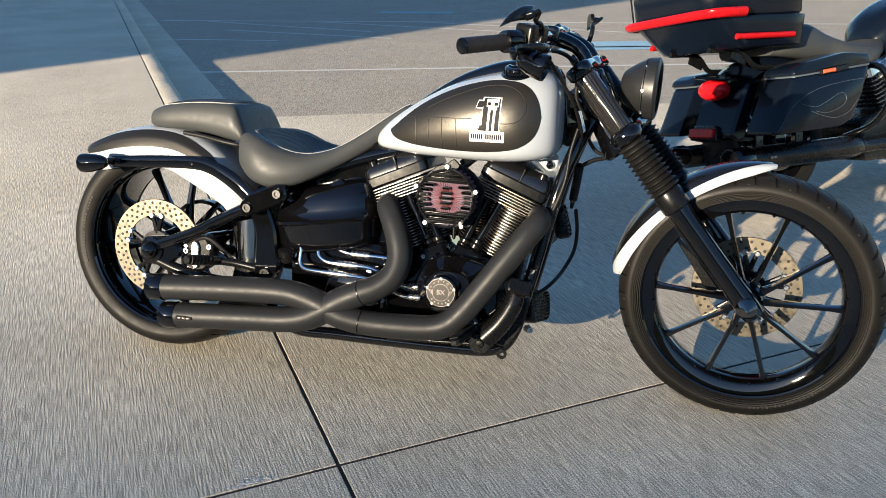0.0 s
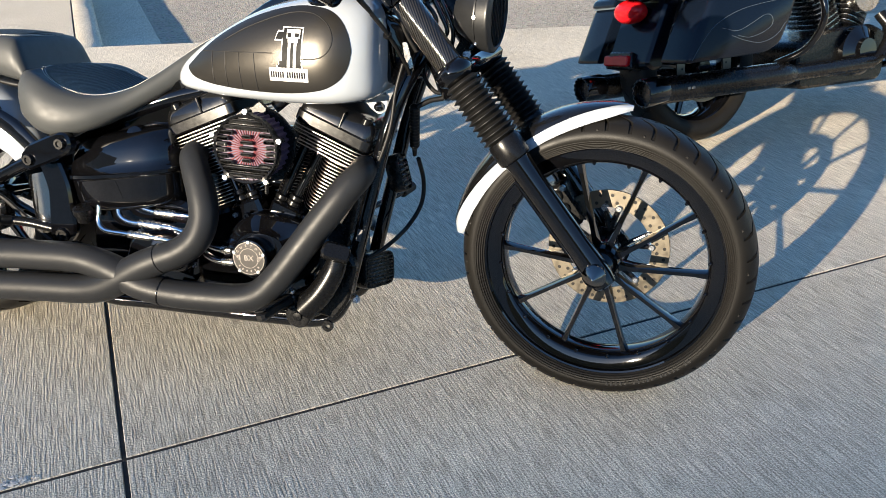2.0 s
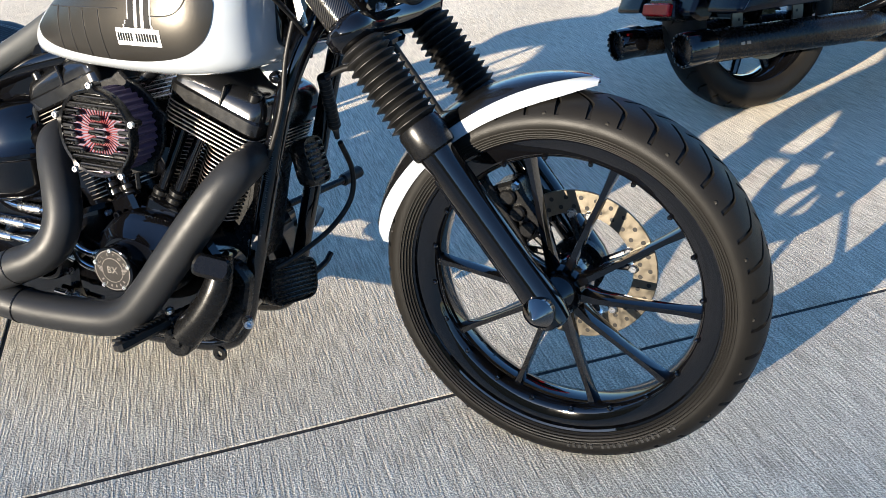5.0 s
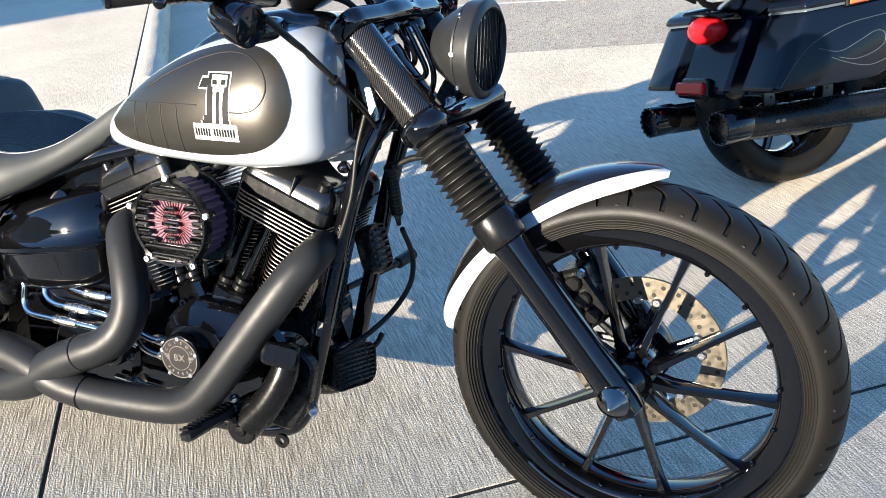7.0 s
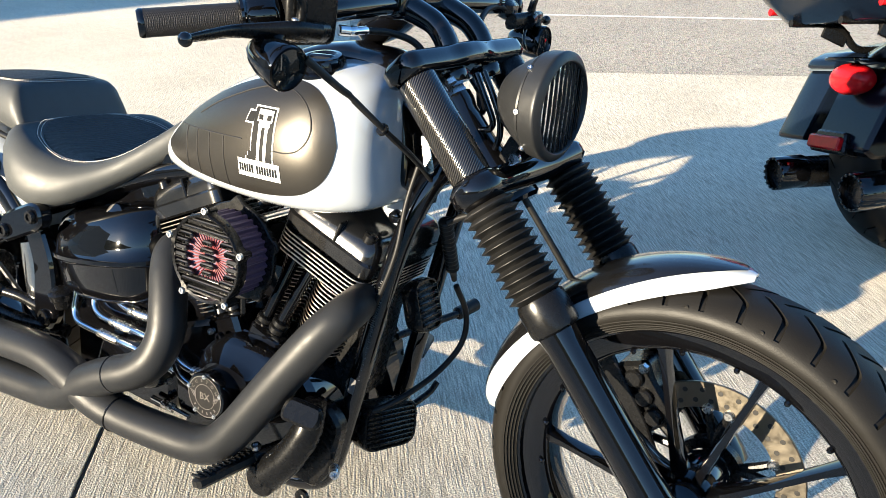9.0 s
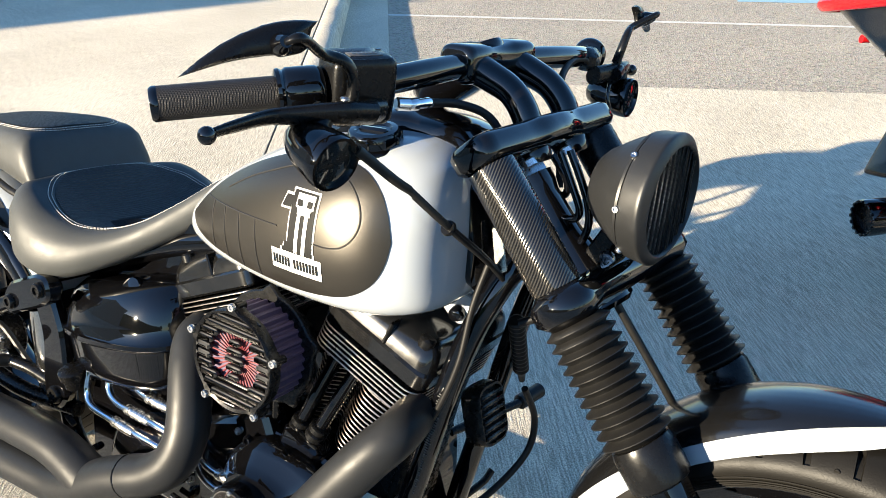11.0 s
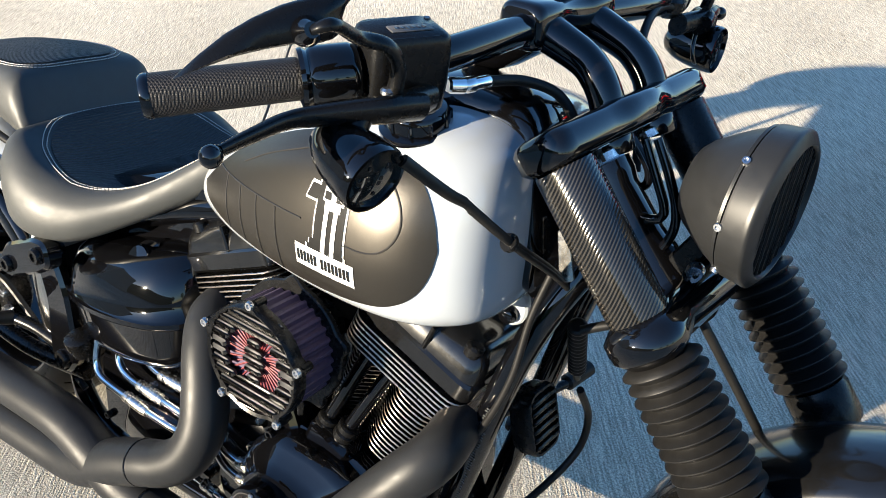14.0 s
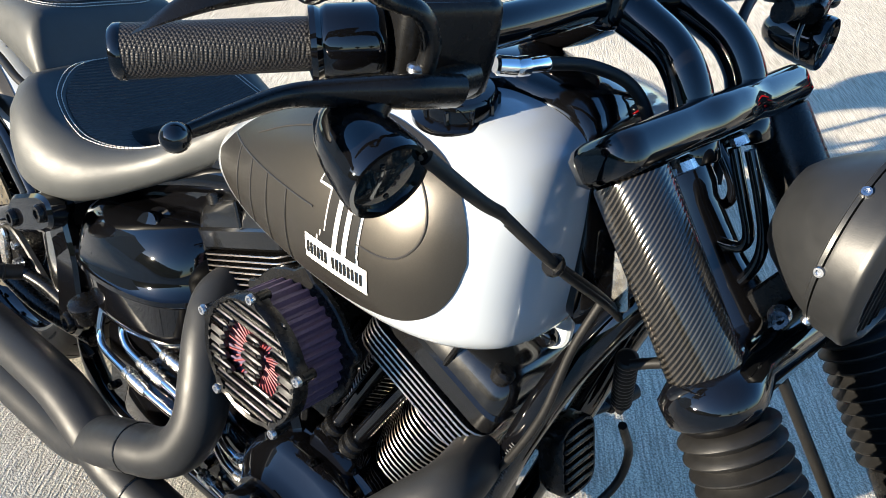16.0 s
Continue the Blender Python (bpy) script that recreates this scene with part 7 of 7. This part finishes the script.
    tp("bag_guard", Shape().tube([(0.30, 0.20 * sd, 0.30), (0.33, 0.33 * sd, 0.36), (0.34, 0.40 * sd, 0.48), (0.33, 0.36 * sd, 0.60), (0.31, 0.24 * sd, 0.62)], 0.014, 12), GLOSS, None, "gloss black saddlebag guard")
    tp("shock", Shape().tube([(0.08, 0.16 * sd, 0.36), (0.16, 0.16 * sd, 0.58)], 0.025, 12, smooth=False), BLACK, None, "black shock absorber")

# rear fender with fascia and lights
rows = []
for k in range(26):
    a = radians(20 + 108 * k / 25)
    r = 0.375
    rows.append([(r * math.cos(a), y, 0.335 + r * math.sin(a) - 0.05 * (abs(y) / 0.12) ** 3) for y in (-0.125, -0.115, -0.08, 0, 0.08, 0.115, 0.125)])
tp("rear_fender", Shape().grid(rows), BAGPAINT, None, "blue-black rear fender between the saddlebags", 60)
tp("rear_fascia", Shape().prism(ngon_round([(-0.235, 0.600), (-0.345, 0.372), (-0.310, 0.345), (-0.26, 0.345), (-0.16, 0.600)], 0.012), 0.25, Matrix.Translation((0, 0.105, 0)) @ TURNY, 0.012), BAGPAINT, None, "blue-black fascia under the tail lamp")
TLM = Matrix.Translation((-0.300, -0.005, 0.572)) @ Matrix.Rotation(radians(-82), 4, "Y") @ Matrix.Diagonal((0.50, 0.86, 1.0, 1))
tl = tp("tail_lamp", Shape().lathe([(0.070, -0.04), (0.092, -0.02), (0.096, 0.0), (0.094, 0.012), (0.080, 0.028), (0.050, 0.040), (0.0005, 0.045)], TLM, 40), REDLENS, None, "red oval tail lamp")
tp("lamp_hood", Shape().prism(ngon_round([(-0.09, -0.09), (0.05, -0.10), (0.05, 0.10), (-0.09, 0.09)], 0.03), 0.012, Matrix.Translation((-0.255, -0.005, 0.618)) @ Matrix.Rotation(radians(6), 4, "Y"), 0.004), GLOSS, tl, "black hood over the lamp")
for k in range(5):
    tp("lens_rib", Shape().box((0.05, 0.003, 0.004), TLM @ Matrix.Translation((0, -0.06 + 0.03 * k, 0.030)), 0.001), REDLENS, tl)
pl = tp("low_reflector", Shape().box((0.022, 0.150, 0.042), Matrix.Translation((-0.365, 0.01, 0.386)) @ Matrix.Rotation(radians(15), 4, "Y"), 0.005), REDLENS, None, "red rear reflector on a black mount")
tp("reflector_mount", Shape().prism(ngon_round([(-0.085, -0.032), (0.085, -0.032), (0.070, 0.036), (-0.070, 0.036)], 0.012), 0.08, Matrix.Translation((-0.356, 0.01, 0.386)) @ Matrix.Rotation(radians(15), 4, "Y") @ Matrix.Rotation(radians(90), 4, "Z") @ Matrix.Rotation(radians(90), 4, "X"), 0.006), BLACK, pl, "black reflector housing")

# tail box
def shell(z0, z1, sc, low=0.95):
    out = ngon_round([(-0.565, -0.20), (-0.505, -0.285), (-0.11, -0.30), (0.0, -0.27), (0.0, 0.27), (-0.11, 0.30), (-0.505, 0.285), (-0.565, 0.20)], 0.06, 5)
    rings = []
    for z, k in ((z0, sc * low), (z0 + 0.012, sc * (low + 0.03)), (z1 - 0.03, sc), (z1, sc * 0.95)):
        rings.append([Vector((-0.27 + (x + 0.27) * k, y * k, z + 0.015 - 0.02 * (x + 0.27))) for x, y in out])
    return Shape().loft(rings)


def tray():
    """The lower half, drawn in towards its foot."""
    out = ngon_round([(-0.565, -0.20), (-0.505, -0.285), (-0.11, -0.30), (0.0, -0.27), (0.0, 0.27), (-0.11, 0.30), (-0.505, 0.285), (-0.565, 0.20)], 0.06, 5)
    return Shape().loft([[Vector((x * kx, y * ky, z + 0.015 - 0.02 * (x * kx + 0.27))) for x, y in out] for z, kx, ky in ((0.722, 0.70, 0.82), (0.728, 0.725, 0.86), (0.786, 0.84, 0.915), (0.844, 0.945, 0.965), (0.849, 0.94, 0.96))])


tb = tp("tail_box", tray(), BAGPAINT, None, "blue-black hard tail box with wraparound red lights", 45)
tp("box_lid", shell(0.853, 1.015, 0.97), BAGPAINT, tb, "domed tail box lid", 45)
out = [(-0.400, -0.297), (-0.508, -0.284), (-0.557, -0.210), (-0.563, 0.0), (-0.557, 0.210), (-0.508, 0.284), (-0.400, 0.297)]
line = spline([Vector((*q, 0)) for q in out], 6)
tp("red_light_strip", Shape().tube([Vector((p.x, p.y, 0.877 - 0.02 * (p.x + 0.27))) for p in line], 0.017, 10, 1, smooth=False, flat=1.3), REDLENS, tb, "red wraparound light strip")
for sd in (-1, 1):
    tp("red_light_strip", Shape().tube([(-0.415, 0.262 * sd, 0.786), (-0.28, 0.270 * sd, 0.782), (-0.10, 0.270 * sd, 0.778)], 0.011, 10, flat=1.2), REDLENS, tb, "red side light strip")
tp("maker_script", Shape().box((0.002, 0.15, 0.010), Matrix.Translation((-0.478, 0.08, 0.812)) @ Matrix.Rotation(radians(-54), 4, "Y"), 0.0008), ENGRAVE, tb, "silver script drawn as a plain bar")
tp("box_antenna", Shape().rod((-0.51, 0.26, 0.87), (-0.55, 0.27, 1.46), 0.004, 8), BLACK, tb, "black whip antenna")
for sd in (-1, 1):
    tp("box_rack", Shape().tube([(-0.43, 0.12 * sd, 0.745), (-0.27, 0.13 * sd, 0.73), (-0.19, 0.14 * sd, 0.66), (-0.10, 0.15 * sd, 0.65)], 0.012, 10), BLACK, None, "black tube rack under the tail box")
    tp("rack_plate", Shape().box((0.09, 0.008, 0.05), Matrix.Translation((-0.27, 0.13 * sd, 0.705)) @ Matrix.Rotation(radians(25), 4, "Y"), 0.004), BLACK, None, "drilled black rack plate")
# seat, tank, engine and bars as far as they show
st = seat_shape([(-0.10, 0.16, 0.70, 0.80, 0.80), (-0.02, 0.19, 0.69, 0.83, 0.84), (0.12, 0.19, 0.67, 0.82, 0.82), (0.25, 0.18, 0.66, 0.77, 0.76), (0.36, 0.20, 0.62, 0.73, 0.71), (0.52, 0.19, 0.62, 0.71, 0.69), (0.66, 0.13, 0.66, 0.73, 0.74), (0.72, 0.08, 0.69, 0.74, 0.75)], 0)
tp("touring_seat", Shape().loft(st), LEATHER, None, "black leather two-up touring seat", 60)
rings = []
for x, w, zb, zt in ((0.66, 0.07, 0.70, 0.78), (0.74, 0.14, 0.66, 0.86), (0.90, 0.18, 0.65, 0.93), (1.06, 0.18, 0.66, 0.95), (1.16, 0.13, 0.68, 0.92), (1.20, 0.06, 0.72, 0.86)):
    ring = ngon_round([(-w, zb), (w, zb), (w, zt - 0.05), (w * 0.5, zt), (-w * 0.5, zt), (-w, zt - 0.05)], 0.05, 4)
    rings.append([Vector((x, q[0], q[1])) for q in ring])
tp("touring_tank", Shape().loft([list(r) for r in zip(*[spline(c, 4) for c in zip(*rings)])]), BAGPAINT, None, "blue-black fuel tank", 60)
tp("touring_engine", Shape().prism(ngon_round([(0.50, 0.16), (1.05, 0.14), (1.10, 0.34), (0.98, 0.40), (0.70, 0.40), (0.50, 0.36)], 0.04), 0.28, Matrix.Translation((0, 0.14, 0)) @ TURNY, 0.012), BLACK, None, "black engine of the touring motorcycle")
TC = Vector((0.84, 0, 0.22))
for tilt, nm in ((-22.5, "touring_cylinder"), (22.5, "touring_cylinder")):
    M = Matrix.Translation(TC) @ Matrix.Rotation(radians(tilt), 4, "Y")
    cyb = tp(nm, Shape().lathe([(0.06, 0.14), (0.06, 0.40)], M, 24), BLACK, None, "black finned cylinder")
    for k in range(16):
        tp("fin", Shape().prism(rounded(0.15, 0.2, 0.04, 4), 0.004, M @ Matrix.Translation((0, 0, 0.19 + 0.0115 * k)), 0.0008), STEEL if k % 2 else BLACK, cyb)
    tp("rocker_box", Shape().prism(rounded(0.19, 0.21, 0.03, 4), 0.065, M @ Matrix.Translation((0, 0, 0.385)), 0.012), CHROME, cyb, "bright rocker box")
tp("touring_cam_cover", Shape().lathe([(0.11, 0), (0.11, 0.03), (0.06, 0.055), (0.055, 0.075), (0.0005, 0.076)], Matrix.Translation((0.86, -0.135, 0.29)) @ TURNY, 32), GLOSS, None, "gloss black cam cover")
tp("touring_air_cleaner", Shape().lathe([(0.09, 0), (0.09, 0.05), (0.07, 0.062), (0.0005, 0.064)], Matrix.Translation((0.86, -0.15, 0.55)) @ TURNY, 32), STEEL, None, "round bright air cleaner")
tp("touring_header", Shape().tube([(1.02, -0.14, 0.44), (1.03, -0.19, 0.36), (0.95, -0.20, 0.26), (0.8, -0.19, 0.22), (0.55, -0.185, 0.235)], 0.026, 16), BLACK, None, "black header pipe")
tp("touring_footboard", Shape().box((0.26, 0.09, 0.016), Matrix.Translation((1.02, -0.28, 0.26)), 0.006), BLACK, None, "black rider footboard")
tp("engine_guard", Shape().tube([(1.10, -0.10, 0.20), (1.16, -0.30, 0.26), (1.18, -0.37, 0.42), (1.16, -0.28, 0.56), (1.12, -0.12, 0.62)], 0.016, 12), GLOSS, None, "gloss black engine guard")
tp("touring_fork", Shape().rod((1.62, -0.12, 0.34), (1.26, -0.12, 0.92), 0.03, 16), BLACK, None, "black fork leg")
tp("touring_fork", Shape().rod((1.62, 0.12, 0.34), (1.26, 0.12, 0.92), 0.03, 16), BLACK, None, "black fork leg")
tfw = tp("front_wheel", Shape().lathe([(0.235, -0.05), (0.215, -0.05), (0.205, 0), (0.215, 0.05), (0.235, 0.05)], Matrix.Translation((1.62, 0, 0.33)) @ TURNY, 64, close=True), GLOSS, None, "gloss black front wheel")
tp("tyre", Shape().lathe([(0.225, -0.055), (0.26, -0.066), (0.30, -0.06), (0.325, -0.03), (0.33, 0), (0.325, 0.03), (0.30, 0.06), (0.26, 0.066), (0.225, 0.055)], Matrix.Translation((1.62, 0, 0.33)) @ TURNY, 72, close=True), TYRE, tfw, "black road tyre")
tp("touring_bars", Shape().tube([(0.98, -0.42, 1.08), (1.10, -0.36, 1.12), (1.24, -0.12, 1.06), (1.26, 0, 1.02), (1.24, 0.12, 1.06), (1.10, 0.36, 1.12), (0.98, 0.42, 1.08)], 0.015, 12), GLOSS, None, "gloss black handlebar")


# ---- out of view behind the camera: an added wall that shades the far lot, and a line of trees ----
def tree(x, y, h, seed):
    rnd = random.Random(seed)
    t = thing("tree", Matrix.Translation((x, y, -0.14)), "leafy tree at the edge of the car park", "tree", "trees along the car park")
    limbs = Shape()
    limbs.tube([(0, 0, 0), (rnd.uniform(-.1, .1), 0, h * .3), (rnd.uniform(-.3, .3), rnd.uniform(-.3, .3), h * .75)], [h * .03, h * .022, h * .008], 8)
    for k in range(6):
        a = rnd.uniform(0, 6.28)
        limbs.tube([(0, 0, h * rnd.uniform(.25, .45)), (math.cos(a) * h * .12, math.sin(a) * h * .12, h * .5), (math.cos(a) * h * .3, math.sin(a) * h * .3, h * rnd.uniform(.6, .8))], [h * .012, h * .008, h * .003], 6)
    part("trunk", limbs, BARK, t)
    cr = Shape()
    for k in range(1500):
        a, b = rnd.uniform(0, 6.28), rnd.gauss(0, 1)
        r = h * .38 * rnd.random() ** .4
        cz = h * .62 + r * .75 * math.sin(b)
        c = Vector((math.cos(a) * r * math.cos(b), math.sin(a) * r * math.cos(b), cz))
        if cz < h * .22:
            continue
        n = Vector((rnd.gauss(0, 1), rnd.gauss(0, 1), rnd.gauss(0, 1))).normalized()
        u = n.orthogonal().normalized() * h * rnd.uniform(.018, .035)
        w = n.cross(u.normalized()) * h * rnd.uniform(.01, .02)
        cr.add([c - u, c + w, c + u, c - w + n * h * .006], [(0, 1, 2, 3)])
    ob = part("crown", cr, LEAF, t, flat=True)
    ob["kind"] = "stuff"


for i, (x, y, h) in enumerate([(-62, -22, 9), (-52, -34, 8), (26, -34, 7), (37, -24, 7), (44, -14, 7), (48, -3, 7)]):
    tree(x, y, h, i + 3)

# an unseen far row of trees, added so that the low sun only just clears it
FAR = 98.0
away = Vector((-math.cos(SUN_AZ), -math.sin(SUN_AZ), 0))
across = Vector((-away.y, away.x, 0))
rnd = random.Random(5)
top = (FAR - 0.4) * math.tan(SUN_EL)
rows = []
for k in range(121):
    u = -150 + 2.5 * k
    c = away * FAR + across * u
    # the slope along the row sets the soft shade over the ground
    z = top + rnd.uniform(-0.05, 0.05) + min(0.55, max(-0.36, 0.21 * (u - 0.5))) + 0.11
    rows.append([c + Vector((0, 0, -0.2)), c + away * -1.5 + Vector((0, 0, z * 0.35)), c + away * -1.0 + Vector((0, 0, z * 0.8)), c + Vector((0, 0, z)), c + away * 3.0 + Vector((0, 0, z * 0.7)), c + away * 3.5 + Vector((0, 0, -0.2))])
tagged(part("backdrop", Shape().grid(rows), LEAF, flat=True), "unseen far row of dark green trees, added to shade the near ground", "trees", kind="structure")

# unseen box, placed only for the shadow it throws on the lot
wall = Shape().box((16.0, 12.0, 9.0), Matrix.Translation((-23.1, -15.5, 4.35)), 0.05)
tagged(part("wall_west", wall, WALLMAT), "plain unseen wall added to shade the far lot", "wall", kind="structure")
